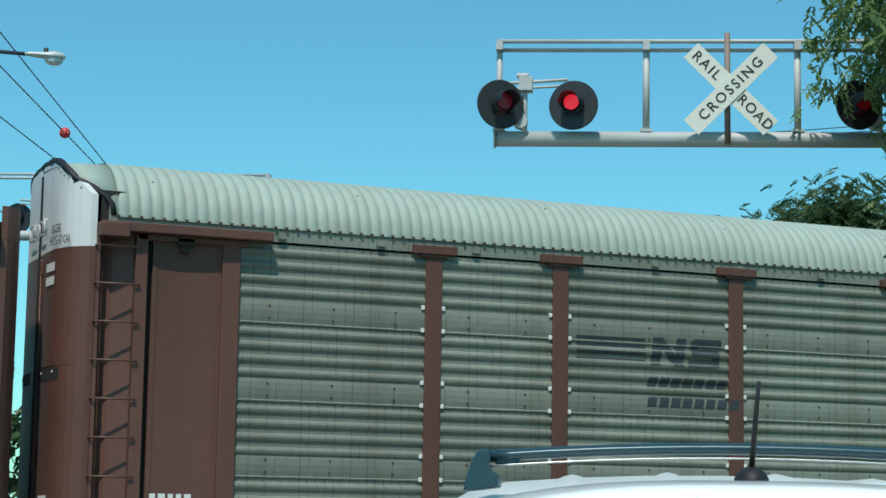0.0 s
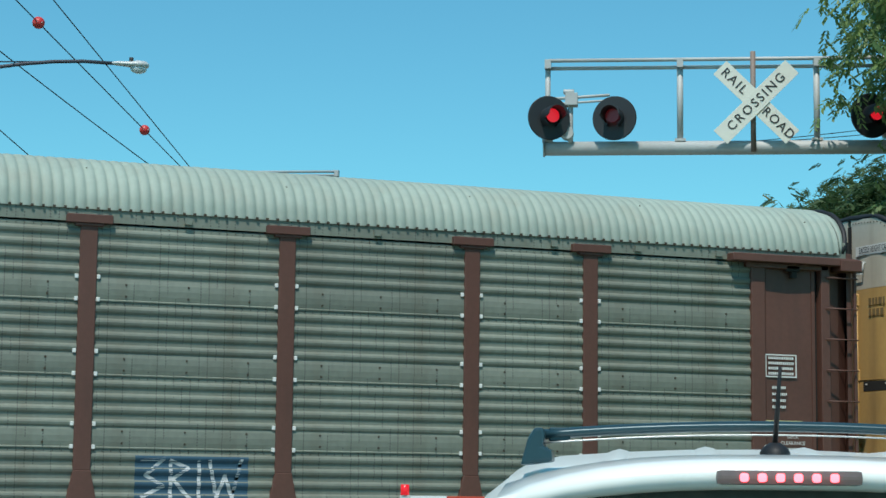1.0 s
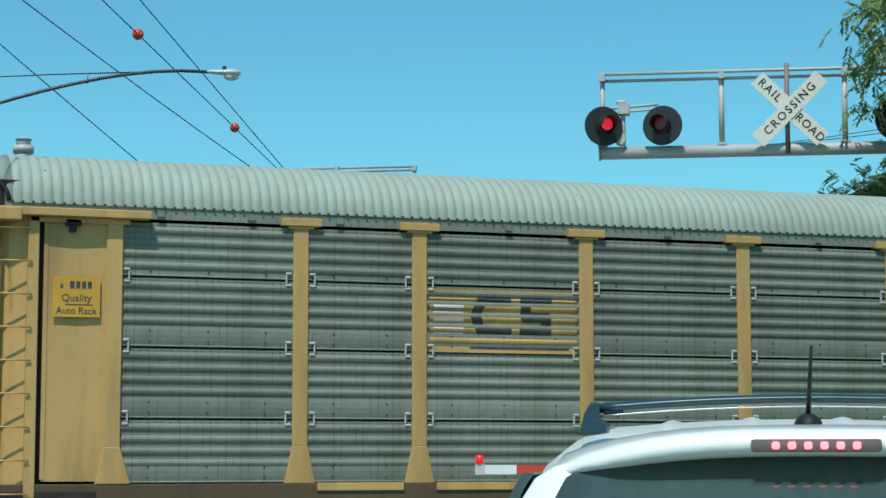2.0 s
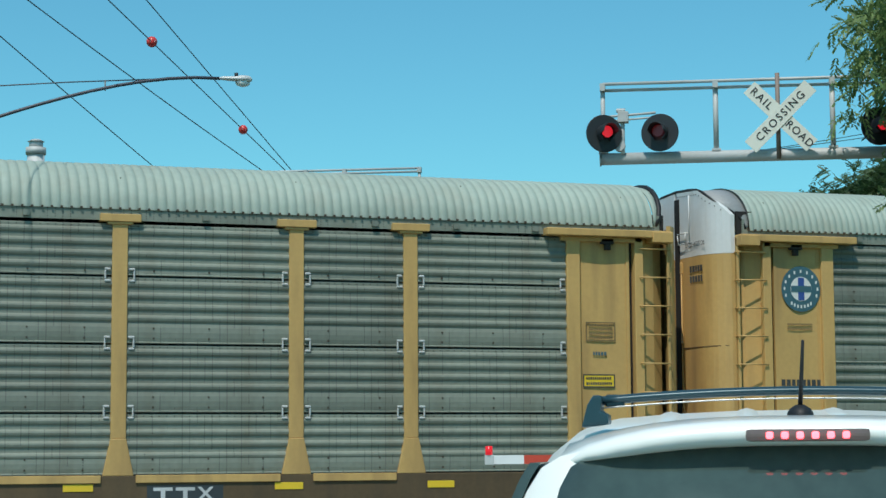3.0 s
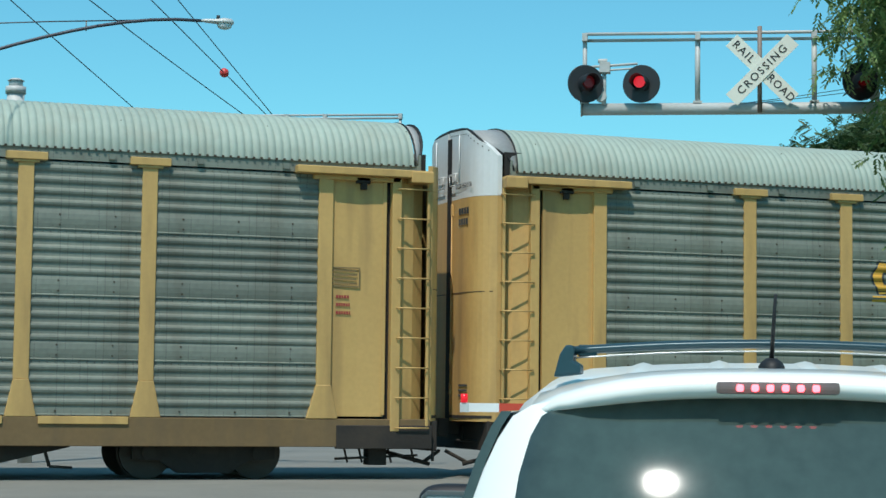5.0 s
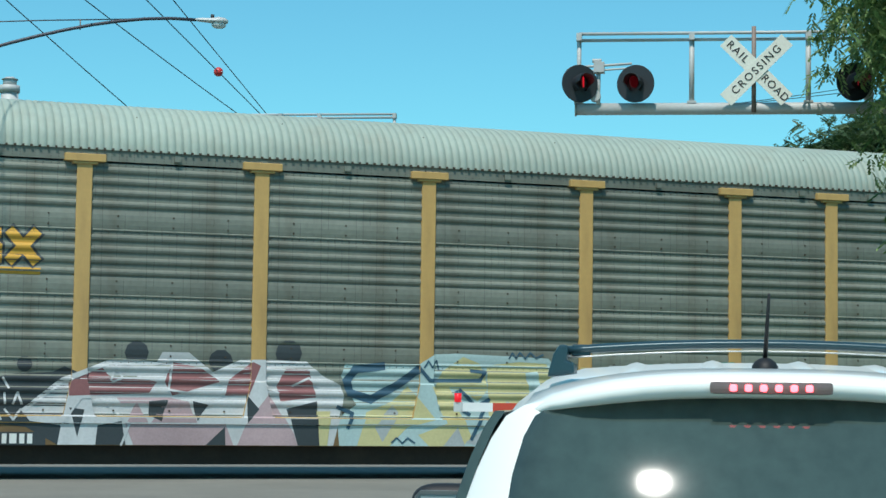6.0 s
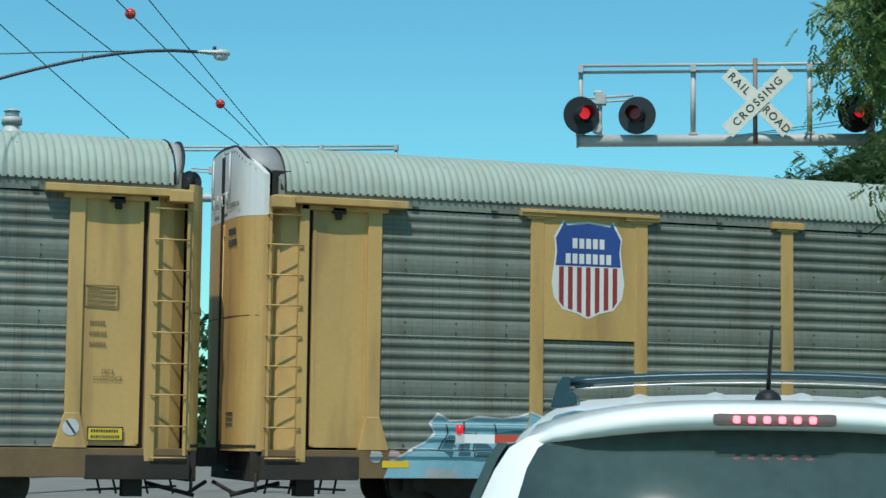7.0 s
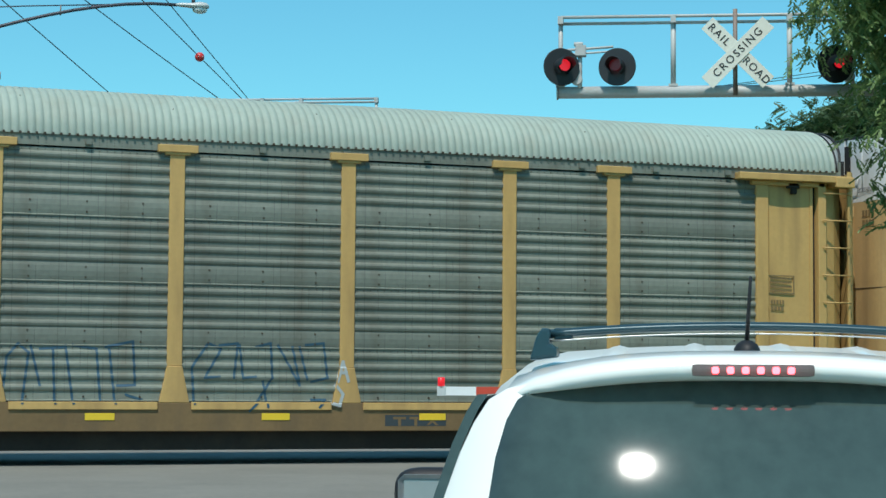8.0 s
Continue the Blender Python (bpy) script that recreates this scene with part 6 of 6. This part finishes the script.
# ---- the street lamp and the overhead lines ----
def street_lamp():
    s = thing("street_lamp", "grey cobra-head street lamp on a long curved arm", "street lamp", pose(7.9, 34.6, 0))
    head = Vector((0, 0, 8.06))
    bm = bmesh.new()
    prof = [(-0.30, 0.03), (-0.22, 0.055), (0.0, 0.075), (0.12, 0.11), (0.24, 0.10), (0.30, 0.05), (0.31, 0.015)]
    rings = [[(x, math.cos(k * math.tau / 14) * r * 1.3, 8.06 + 0.02 + math.sin(k * math.tau / 14) * r * (0.75 if math.sin(k * math.tau / 14) > 0 else 0.5)) for k in range(14)] for x, r in prof]
    vs = loft(bm, rings)
    bm.faces.new(vs[0][::-1])
    bm.faces.new(vs[-1])
    bmesh.ops.recalc_face_normals(bm, faces=bm.faces)
    for f in bm.faces:
        f.smooth = True
    hd = part("head", bm, M["lamp_grey"], s)
    bm = bmesh.new()
    bmesh.ops.create_uvsphere(bm, u_segments=16, v_segments=8, radius=0.12)
    bmesh.ops.scale(bm, vec=(1.15, 0.9, 0.6), verts=bm.verts)
    part("refractor", bm, M["lamp_glass"], hd, "clear drop-glass lens", pose(0.14, 0, 8.02))
    part("photocell", rod(bmesh.new(), (0.02, 0, 8.12), (0.02, 0, 8.2), 0.035, 10), M["wire"], hd)
    pts = []
    for i in range(13):
        k = i / 12
        pts.append((-0.28 - 5.6 * k, 0.0, 8.08 + 0.07 * math.sin(min(k * 2.6, 1) * math.pi / 2) * (1 - k) - 1.62 * k ** 1.6))
    part("arm", tube(bmesh.new(), pts, 0.03), M["dark_pipe"], s)
    part("brace", tube(bmesh.new(), [pts[2], (-3.0, 0, 7.86), (-5.88, 0, 7.55)], 0.012, 6), M["dark_pipe"], s)
    part("link", rod(bmesh.new(), (-2.36, 0, 7.93), (-2.36, 0, 7.74), 0.012, 6), M["rust_pipe"], s)
    part("pole", rod(bmesh.new(), (-5.9, 0, -0.1), (-5.9, 0, 9.0), 0.16, 14, 0.11), M["bark"], s, "brown wooden pole")


street_lamp()


def cable(label, a, b, sag, r=0.012, balls=()):
    a, b = Vector(a), Vector(b)
    c = thing("overhead_cable", label, "cable", Matrix.Translation(a), group="overhead cables")
    pts = [(b - a) * (i / 24) - Vector((0, 0, sag * 4 * (i / 24) * (1 - i / 24))) for i in range(25)]
    part("strand", tube(bmesh.new(), pts, r, 6), M["wire"], c)
    for k in balls:
        i = k * 24
        j = min(int(i), 23)
        p = Vector(pts[j]).lerp(Vector(pts[j + 1]), i - j)
        bm = bmesh.new()
        bmesh.ops.create_uvsphere(bm, u_segments=18, v_segments=12, radius=0.105)
        for f in bm.faces:
            f.smooth = True
        ob = part("marker_ball", bm, M["ball"], c, "red marker ball on the cable", Matrix.Translation(p))
        part("clamp", box(bmesh.new(), -0.05, 0.05, -0.097, 0.097, -0.008, 0.008), M["white"], ob)
    return c


cable("black overhead cable with red marker balls", (1.77, 27.45, 10.12), (12.63, 47.43, 7.88), 0.0, 0.011, (0.457, 0.743))
cable("thin black overhead cable above the crossing", (2.77, 28.81, 10.79), (12.60, 46.78, 7.71), 0.0, 0.011)
cable("thin black overhead cable above the crossing", (0.75, 30.78, 10.53), (12.21, 46.51, 7.61), 0.12, 0.011)
cable("thin black overhead cable above the crossing", (0.69, 31.52, 10.18), (9.62, 46.52, 7.39), 0.05, 0.011)
cable("thin black feed wire from the cantilever arm", (11.98, 22.99, 5.20), (19.27, 27.43, 6.98), 0.05, 0.006)
cable("thin black feed wire from the cantilever arm", (11.98, 22.99, 5.20), (19.29, 27.45, 6.85), 0.05, 0.006)


# ---- the flue behind the train ----
def flue():
    f = thing("flue_stack", "pale grey metal flue stack with a capped top", "flue", pose(6.1, 48.6, -0.3))
    part("pipe", rod(bmesh.new(), (0, 0, -0.1), (0, 0, 9.0), 0.215, 24), M["lamp_grey"], f)
    part("collar", rod(bmesh.new(), (0, 0, 8.95), (0, 0, 9.12), 0.25, 24), M["galv_pipe"], f)
    bm = rod(bmesh.new(), (0, 0, 9.12), (0, 0, 9.27), 0.17, 20)
    rod(bm, (0, 0, 9.27), (0, 0, 9.33), 0.21, 20, 0.1)
    part("cowl", bm, M["galv_pipe"], f)


flue()


# ---- trees ----
def tree(name, label, m, trunk_h, crown_c, crown_r, clumps, leaves, leaf, mat, seed, droop=0.5, gap=None):
    rnd = random.Random(seed)
    t = thing(name, label, "tree", m)
    bm = bmesh.new()
    pts = [Vector((0, 0, -0.3)), Vector((0.05, 0.03, trunk_h * 0.5)), Vector((0.0, 0.08, trunk_h)), Vector(crown_c) * 0.9]
    rs = [0.2, 0.16, 0.13, 0.05]
    for i in range(3):
        rod(bm, pts[i], pts[i + 1], rs[i], 10, rs[i + 1])
    cv, cf = [], []
    for i in range(clumps):
        d = Vector((rnd.gauss(0, 1), rnd.gauss(0, 1), rnd.gauss(0, 1))).normalized() * rnd.uniform(0.45, 1.0) ** 0.6
        c = Vector(crown_c) + Vector((d.x * crown_r[0], d.y * crown_r[1], d.z * crown_r[2]))
        if gap and gap[0] < c.z < gap[1]:
            # an opening between the upper and the lower boughs
            c.x, c.y = c.x * 0.74, c.y * 0.74
        base = pts[2].lerp(pts[3], rnd.random())
        mid = base.lerp(c, 0.5) + Vector((0, 0, 0.15))
        rod(bm, base, mid, 0.035, 5, 0.022)
        rod(bm, mid, c, 0.022, 5, 0.006)
        spread = min(crown_r) * 0.17
        for _ in range(leaves):
            g = [max(-1.8, min(1.8, rnd.gauss(0, 1))) * spread for _k in range(3)]
            o = c + Vector((g[0], g[1], g[2] * 0.8))
            ang = rnd.uniform(0, math.tau)
            way = Vector((math.cos(ang), math.sin(ang), -droop * rnd.uniform(0.2, 2.2))).normalized()
            across = way.cross(Vector((rnd.gauss(0, 0.5), rnd.gauss(0, 0.5), 1))).normalized()
            bend = rnd.uniform(0.1, 0.5)
            for k in range(5):
                p = o + way * leaf * 0.62 * k - Vector((0, 0, bend * leaf * 0.12 * k * k))
                for s in (-1, 1):
                    q = len(cv)
                    size = leaf * rnd.uniform(0.75, 1.2)
                    tip = p + across * s * size * 0.8 + way * size * 0.75 - Vector((0, 0, size * rnd.uniform(0.1, 0.6)))
                    w = way * size * 0.45
                    cv += [p, p.lerp(tip, 0.5) + w, tip, p.lerp(tip, 0.5) - w]
                    cf.append((q, q + 1, q + 2, q + 3))
    part("trunk", bm, M["bark"], t)
    me = bpy.data.meshes.new("crown")
    me.from_pydata([tuple(v) for v in cv], [], cf)
    me.materials.append(M[mat])
    part("crown", me, None, t)
    return t


tree("street_tree", "leafy green street tree with drooping feathery leaves", pose(15.15, 19.42, height(19.42)), 3.0, (0, 0, 6.2), (2.6, 2.6, 2.9), 280, 185, 0.068, "leaf", 3, 0.55, (4.9, 6.1))
tree("broadleaf_tree", "dark green broadleaf tree beyond the track", pose(39.10, 59.73, 0), 3.5, (0, 0, 7.6), (5.0, 4.5, 4.4), 220, 170, 0.14, "leaf_far", 5, 0.2)


def hedge():
    """A long uneven thicket beyond the track, seen in the gaps between the wagons."""
    rnd = random.Random(17)
    cv, cf = [], []
    for i in range(2400):
        x = rnd.uniform(-12, 62)
        tall = 5.6 + 0.9 * math.sin(x * 0.7) + 0.5 * math.sin(x * 1.9 + 1)
        c = Vector((x, rnd.gauss(0, 0.7), rnd.uniform(0.0, tall)))
        for _ in range(14):
            o = c + Vector((rnd.gauss(0, 0.3), rnd.gauss(0, 0.3), rnd.gauss(0, 0.25)))
            a, b = (Vector((rnd.gauss(0, 1), rnd.gauss(0, 1), rnd.gauss(0, 1))).normalized() * 0.27 for _k in range(2))
            q = len(cv)
            cv += [o - a, o + b * 0.5, o + a, o - b * 0.5]
            cf.append((q, q + 1, q + 2, q + 3))
    me = bpy.data.meshes.new("thicket")
    me.from_pydata([tuple(v) for v in cv], [], cf)
    me.materials.append(M["leaf_far"])
    tagged(part("thicket", me, None, None, "", pose(0, 72, 0)), "dark green thicket beyond the track", "shrubs", kind="stuff")


hedge()


# ---- the white car ahead ----
def y_rear(z):
    """Where the tail stands at each height, in metres before the rearmost point."""
    if z < 0.95:
        return 0.02 + 0.05 * max(0, 0.35 - z)
    if z < 1.66:
        return 0.03 + (z - 0.95) * 0.455 + 0.16 * (z - 0.95) ** 2
    return 0.4336 + (z - 1.66) * 0.9


def roof_top(y):
    """The roof's height along the car's middle."""
    return 1.695 + 0.06 * math.sin(min(max(y - 0.43, 0) / 1.3, 1) * math.pi / 2)


def bulge(x):
    """How the tail falls away towards its corners."""
    return 0.03 * (x / 0.9) ** 2 + 0.15 * (x / 0.9) ** 6


def white_car():
    c = thing("white_suv", "white sport utility vehicle with dark rear glass and a roof bar", "car")
    paint = M["car_white"]
    # body: sections from tail to nose
    bm = bmesh.new()
    n_s = [0, 0.02, 0.06, 0.12, 0.2, 0.3, 0.42, 0.55, 0.62, 0.70, 0.78, 0.86, 0.93, 0.975, 1.0]
    rings = []
    for s in n_s:
        y_mid = 4.5 * s
        if s < 0.60:
            top = roof_top(4.5 * s)
        elif s < 0.78:
            top = 1.755 - (s - 0.60) / 0.18 * 0.70
        else:
            top = 1.055 - (s - 0.78) * 1.1
        nose = 1 - 0.18 * max(0, (s - 0.86) / 0.14) ** 2
        tail = 1 - 0.03 * max(0, (0.06 - s) / 0.06) ** 2
        ring = []
        sec = [(0.80, 0.28), (0.88, 0.40), (0.905, 0.62), (0.905, 0.85), (0.875, 1.02), (0.828, 1.10)]
        if top > 1.3:
            sec += [(0.795, 1.22), (0.760, 1.36), (0.724, 1.48), (0.692, 1.56), (0.657, 1.62), (0.61, top - 0.045), (0.52, top - 0.022), (0.36, top - 0.010), (0.18, top - 0.002), (0.0, top)]
        else:
            q = top / 1.10
            sec += [(0.82 - 0.05 * i, min(1.10, top) - 0.0 * i) for i in range(1, 4)] + [(0.60, top), (0.5, top + 0.01), (0.42, top + 0.015), (0.34, top + 0.02), (0.24, top + 0.02), (0.12, top + 0.025), (0.0, top + 0.025)]
        if 1.3 < top < 1.7:
            sec = [(x, z if z < 1.1 else 1.1 + (z - 1.1) * (top - 1.1) / 0.635) for x, z in sec]
        full = [(x, z) for x, z in sec] + [(-x, z) for x, z in sec[-2::-1]]
        for x, z in full:
            yr = y_rear(z) + bulge(x) + (0.12 * max(0, abs(x) - 0.6) if z > 1.0 else 0)
            ring.append((x * nose * tail, yr * (1 - s) + 4.5 * s - 0.0, z))
        rings.append(ring)
    vs = loft(bm, rings, False)
    # tail face as rows between mirrored points of the first section
    m = len(rings[0])
    for i in range(m // 2 - 0):
        j = m - 1 - i
        if i + 1 >= j:
            break
        a, b, cc, d = vs[0][i], vs[0][i + 1], vs[0][j - 1], vs[0][j]
        row = []
        for p, q in ((a.co, d.co), (b.co, cc.co)):
            r = []
            for k in range(1, 8):
                x = p.x + (q.x - p.x) * k / 8
                r.append(bm.verts.new((x, y_rear(p.z) + bulge(x), p.z)))
            row.append(r)
        lo, hi = [a, *row[0], d], [b, *row[1], cc]
        for k in range(8):
            bm.faces.new((lo[k], hi[k], hi[k + 1], lo[k + 1]))
    bmesh.ops.remove_doubles(bm, verts=bm.verts, dist=0.0015)
    bmesh.ops.recalc_face_normals(bm, faces=bm.faces)
    for f in bm.faces:
        f.smooth = True
    part("body", bm, paint, c, "glossy white body")

    def tail(x, z, off):
        return (x, y_rear(z) + bulge(x) - off, z)

    def patch(zs, half, off, back, nx=16):
        bm = bmesh.new()
        rows = [[tail(h * (-1 + 2 * k / nx), z, off) for k in range(nx + 1)] for z, h in zip(zs, half)]
        inner = [[tail(h * (-1 + 2 * k / nx), z, off - back) for k in range(nx + 1)] for z, h in zip(zs, half)]
        va = loft(bm, rows, False)
        vb = loft(bm, inner, False)
        edge_a = va[0] + [r[-1] for r in va[1:]] + va[-1][-2::-1] + [r[0] for r in va[-2:0:-1]]
        edge_b = vb[0] + [r[-1] for r in vb[1:]] + vb[-1][-2::-1] + [r[0] for r in vb[-2:0:-1]]
        for k in range(len(edge_a)):
            q = (k + 1) % len(edge_a)
            bm.faces.new((edge_a[k], edge_a[q], edge_b[q], edge_b[k]))
        bmesh.ops.recalc_face_normals(bm, faces=bm.faces)
        for f in bm.faces:
            f.smooth = True
        return bm

    part("rear_glass", patch([1.02, 1.15, 1.30, 1.45, 1.54, 1.59, 1.62, 1.65], [0.65, 0.64, 0.628, 0.612, 0.59, 0.565, 0.515, 0.40], 0.008, 0.02), M["car_glass"], c, "dark tinted curved rear window with mottled reflections in its colour")
    # spoiler lip over the glass
    bm = bmesh.new()
    ring = []
    for k in range(17):
        x = -0.60 + 1.2 * k / 16
        drop = 0.085 * (abs(x) / 0.6) ** 3
        thin = 1 - (abs(x) / 0.6) ** 6
        y0 = 0.375 + bulge(x) + 0.08 * (1 - thin)
        ring.append([(x, y0 + 0.30, 1.715 - drop * 0.8), (x, y0 + 0.02, 1.700 - drop), (x, y0 - 0.035, 1.680 - drop), (x, y0 - 0.03, 1.680 - 0.034 * thin - drop), (x, y0 + 0.06, 1.680 - 0.045 * thin - drop), (x, y0 + 0.3, 1.680 - 0.035 * thin - drop)])
    e = loft(bm, ring)
    bm.faces.new(e[0])
    bm.faces.new(e[-1][::-1])
    bmesh.ops.recalc_face_normals(bm, faces=bm.faces)
    for f in bm.faces:
        f.smooth = True
    part("spoiler", bm, paint, c, "white roof spoiler")
    # high stop lamp
    lamp = part("stop_lamp", bevelled(box(bmesh.new(), -0.145, 0.145, 0.332, 0.40, 1.648, 1.678), 0.012, 2), M["led_box"], c, "dark red high stop lamp")
    for k in range(6):
        x = -0.089 + 0.0356 * k
        part("diode", bevelled(box(bmesh.new(), x - 0.0085, x + 0.0085, 0.324, 0.335, 1.654, 1.671), 0.0075, 3), M["led"], lamp, "lit red diode")
    # roof cross bar with feet
    rack = new("roof_rack")
    rack.parent = c
    Y = 0.92
    for dy, mat, r, dz in ((0, "bar", 0.014, 0), (-0.02, "chrome", 0.0022, -0.02)):
        pts = [(-0.52 + 1.04 * k / 24, Y + dy, 1.762 + dz + 0.022 * (1 - ((k - 12) / 12) ** 2)) for k in range(25)]
        part("cross_bar" if mat == "bar" else "bar_trim", tube(bmesh.new(), pts, r * (2.2 if mat == "bar" else 1), 10, 0.4 if mat == "bar" else 1), M[mat], rack, "dark blue-grey roof bar" if mat == "bar" else "bright strip under the bar")
    for s in (-1, 1):
        bm = bmesh.new()
        prism(bm, [(-0.038, 1.69), (0.036, 1.70), (0.034, 1.725), (0.014, 1.735), (0.018, 1.76), (0.014, 1.776), (-0.006, 1.776), (-0.022, 1.75), (-0.03, 1.72)], -0.06, 0.07)
        part("rack_foot", bevelled(bm, 0.008, 2), M["bar"], rack, "dark plastic foot of the bar", pose(s * 0.535, Y, 0) @ Matrix.Diagonal((-s, 1, 1, 1)))
        part("clamp", bevelled(box(bmesh.new(), -0.025, 0.025, -0.02, 0.02, 1.745, 1.778), 0.004), M["bar"], rack, "", pose(s * 0.485, Y, 0))
        bm = tube(bmesh.new(), [(s * 0.565, Y - 0.25 + 0.22 * k, 1.682 + 0.03 * math.sin(min(k / 2, 1) * 1.5)) for k in range(10)], 0.012, 8)
    # roof ribs
    for x in (-0.36, -0.13, 0.13, 0.36):
        bm = bmesh.new()
        rings = []
        for y, k in ((0.85, 0.0), (0.95, 0.7), (1.1, 1.0), (1.4, 1.0), (1.7, 1.0), (2.2, 1.0), (2.35, 0.0)):
            z = roof_top(4.5 * (y - 0.45) / 4.05) - 0.075 * x * x - 0.003
            rings.append([(x + a * 0.05, y, z - 0.006 + 0.016 * k * (1 - a * a) ** 2) for a in (-1, -0.7, -0.4, 0, 0.4, 0.7, 1)])
        loft(bm, rings, False)
        bmesh.ops.recalc_face_normals(bm, faces=bm.faces)
        for f in bm.faces:
            f.smooth = True
        part("roof_rib", bm, paint, c)
    # aerial
    bm = bmesh.new()
    rings = [[(math.cos(a) * r, 0.80 + math.sin(a) * r * 1.5, z) for a in [k * math.tau / 16 for k in range(16)]] for r, z in ((0.034, 1.70), (0.034, 1.722), (0.027, 1.734), (0.012, 1.744))]
    e = loft(bm, rings)
    bm.faces.new(e[-1])
    for f in bm.faces:
        f.smooth = True
    base = part("aerial_base", bm, M["black"], c, "black rubber aerial base")
    part("aerial_mast", rod(bmesh.new(), (0.0, 0.8, 1.74), (0.007, 0.70, 1.905), 0.0065, 8, 0.004), M["black"], base)
    # side glass, mirrors, tail lamps, bumper, wheels
    for s in (-1, 1):
        bm = bmesh.new()
        for y0, y1 in ((1.20, 2.02), (2.10, 2.75)):
            q = [(s * 0.852, y0 - 0.05, 1.12), (s * 0.852, y1 + (0.22 if y1 > 2.5 else 0.02), 1.12), (s * 0.738, y1 - 0.03, 1.50), (s * 0.738, y0 + 0.08, 1.50)]
            a = [bm.verts.new(p) for p in q]
            b = [bm.verts.new((p[0] - s * 0.03, p[1], p[2])) for p in q]
            bm.faces.new(a)
            bm.faces.new(b[::-1])
            for i in range(4):
                bm.faces.new((a[i], a[(i + 1) % 4], b[(i + 1) % 4], b[i]))
        bmesh.ops.recalc_face_normals(bm, faces=bm.faces)
        part("side_glass", bm, M["car_glass"], c)
        # rear quarter window, wrapped round the body's side
        rows = []
        for x, z in ((0.828, 1.10), (0.795, 1.22), (0.760, 1.36), (0.724, 1.48), (0.692, 1.56), (0.668, 1.60)):
            ya = y_rear(z) + bulge(x) + 0.12 * (x - 0.6) + 0.05
            rows.append([(s * (x + 0.006), ya + (1.14 - ya) * k / 6, z) for k in range(7)] + [(s * (x - 0.02), ya + (1.14 - ya) * k / 6, z) for k in range(6, -1, -1)])
        bm = bmesh.new()
        e = loft(bm, rows)
        bm.faces.new(e[0])
        bm.faces.new(e[-1][::-1])
        bmesh.ops.recalc_face_normals(bm, faces=bm.faces)
        part("quarter_glass", bm, M["car_glass"], c, "dark rear quarter window")
        bm = bmesh.new()
        bmesh.ops.create_uvsphere(bm, u_segments=20, v_segments=14, radius=1)
        for v in bm.verts:
            v.co = Vector([math.copysign(abs(k) ** 0.6, k) for k in v.co])
        bmesh.ops.scale(bm, vec=(0.14, 0.08, 0.095), verts=bm.verts)
        for f in bm.faces:
            f.smooth = True
        mir = part("mirror", bm, M["black"], c, "black door mirror", pose(s * 1.04, 2.55, 1.235))
        part("mirror_glass", bevelled(box(bmesh.new(), -0.115, 0.115, -0.086, -0.079, -0.072, 0.072), 0.02), M["chrome"], mir, "mirror glass")
        part("mirror_stalk", rod(bmesh.new(), (-s * 0.1, 0.02, -0.02), (-s * 0.24, 0.05, -0.05), 0.03, 8), M["black"], mir)
        bm = bevelled(box(bmesh.new(), min(s * 0.62, s * 0.86), max(s * 0.62, s * 0.86), 0.03, 0.22, 0.80, 1.02), 0.02)
        part("tail_lamp", bm, M["led_box"], c)
        for y in (0.85, 3.6):
            w = part("wheel", bevelled(rod(bmesh.new(), (-0.11, 0, 0), (0.11, 0, 0), 0.35, 28), 0.03, 2), M["black"], c, "black tyre", pose(s * 0.80, y, 0.35))
            part("rim", rod(bmesh.new(), (s * 0.105, 0, 0), (s * 0.12, 0, 0), 0.23, 20), M["chrome"], w)
    part("bumper", bevelled(box(bmesh.new(), -0.84, 0.84, -0.02, 0.15, 0.36, 0.62), 0.04, 2), M["black"], c)
    return c


suv = white_car()
HEADING = 27.2


# ---- what moves ----
def motions():
    # the train rolls by at about 16 metres a second
    late = [(0.0, 0.456), (0.5, 0.395), (1.0, 0.324), (1.5, 0.218), (2.2, 0.10), (3.0, 0.02), (3.5, 0.0), (4.5, 0.0), (6.0, 0.0), (7.0, 0.0), (8.0, 0.02)]
    for k, car in enumerate(WAGONS):
        walk(car, [(t, pose(21.34 + (k - 3) * 28.6 - 16.268 * (t - 3.5) + e, TRACK, 0)) for t, e in late])
    for ws, x in ROLLING:
        walk(ws, [(i / 30, pose(x, 0, 0.42, 0, -degrees_rolled(i / 30), 0)) for i in range(0, 241)])
    # the crossing flashers change over every 0.6 seconds
    for lens, lit in FLASHING:
        turn = 0 if lit else 180
        rows = [(0.0, pose(0, -0.095, 0.01, 0, 0, turn))]
        for k in range(13):
            for step in range(4):
                rows.append((0.47 + 0.609 * k + 0.033 * step, pose(0, -0.095, 0.01, 0, 0, turn + 60 * step)))
            turn += 180
        walk(lens, rows + [(8.0, pose(0, -0.095, 0.01, 0, 0, turn))])
    # the white car ahead keeps its place before the camera
    walk(suv, [
        (0, pose(4.040, 8.557, LOW, 0, 0, -HEADING)),
        (0.5, pose(3.657, 7.628, LOW, 0, 0, -HEADING)),
        (1, pose(3.384, 6.890, LOW, 0, 0, -HEADING)),
        (1.5, pose(3.122, 5.914, LOW, 0, 0, -HEADING)),
        (2.4, pose(2.351, 4.139, LOW, 0, 0, -HEADING)),
        (3, pose(2.169, 3.829, LOW, 0, 0, -HEADING)),
        (8, pose(2.169, 3.829, LOW, 0, 0, -HEADING)),
    ])


def degrees_rolled(t):
    return math.degrees(16.268 * t / 0.42)


motions()
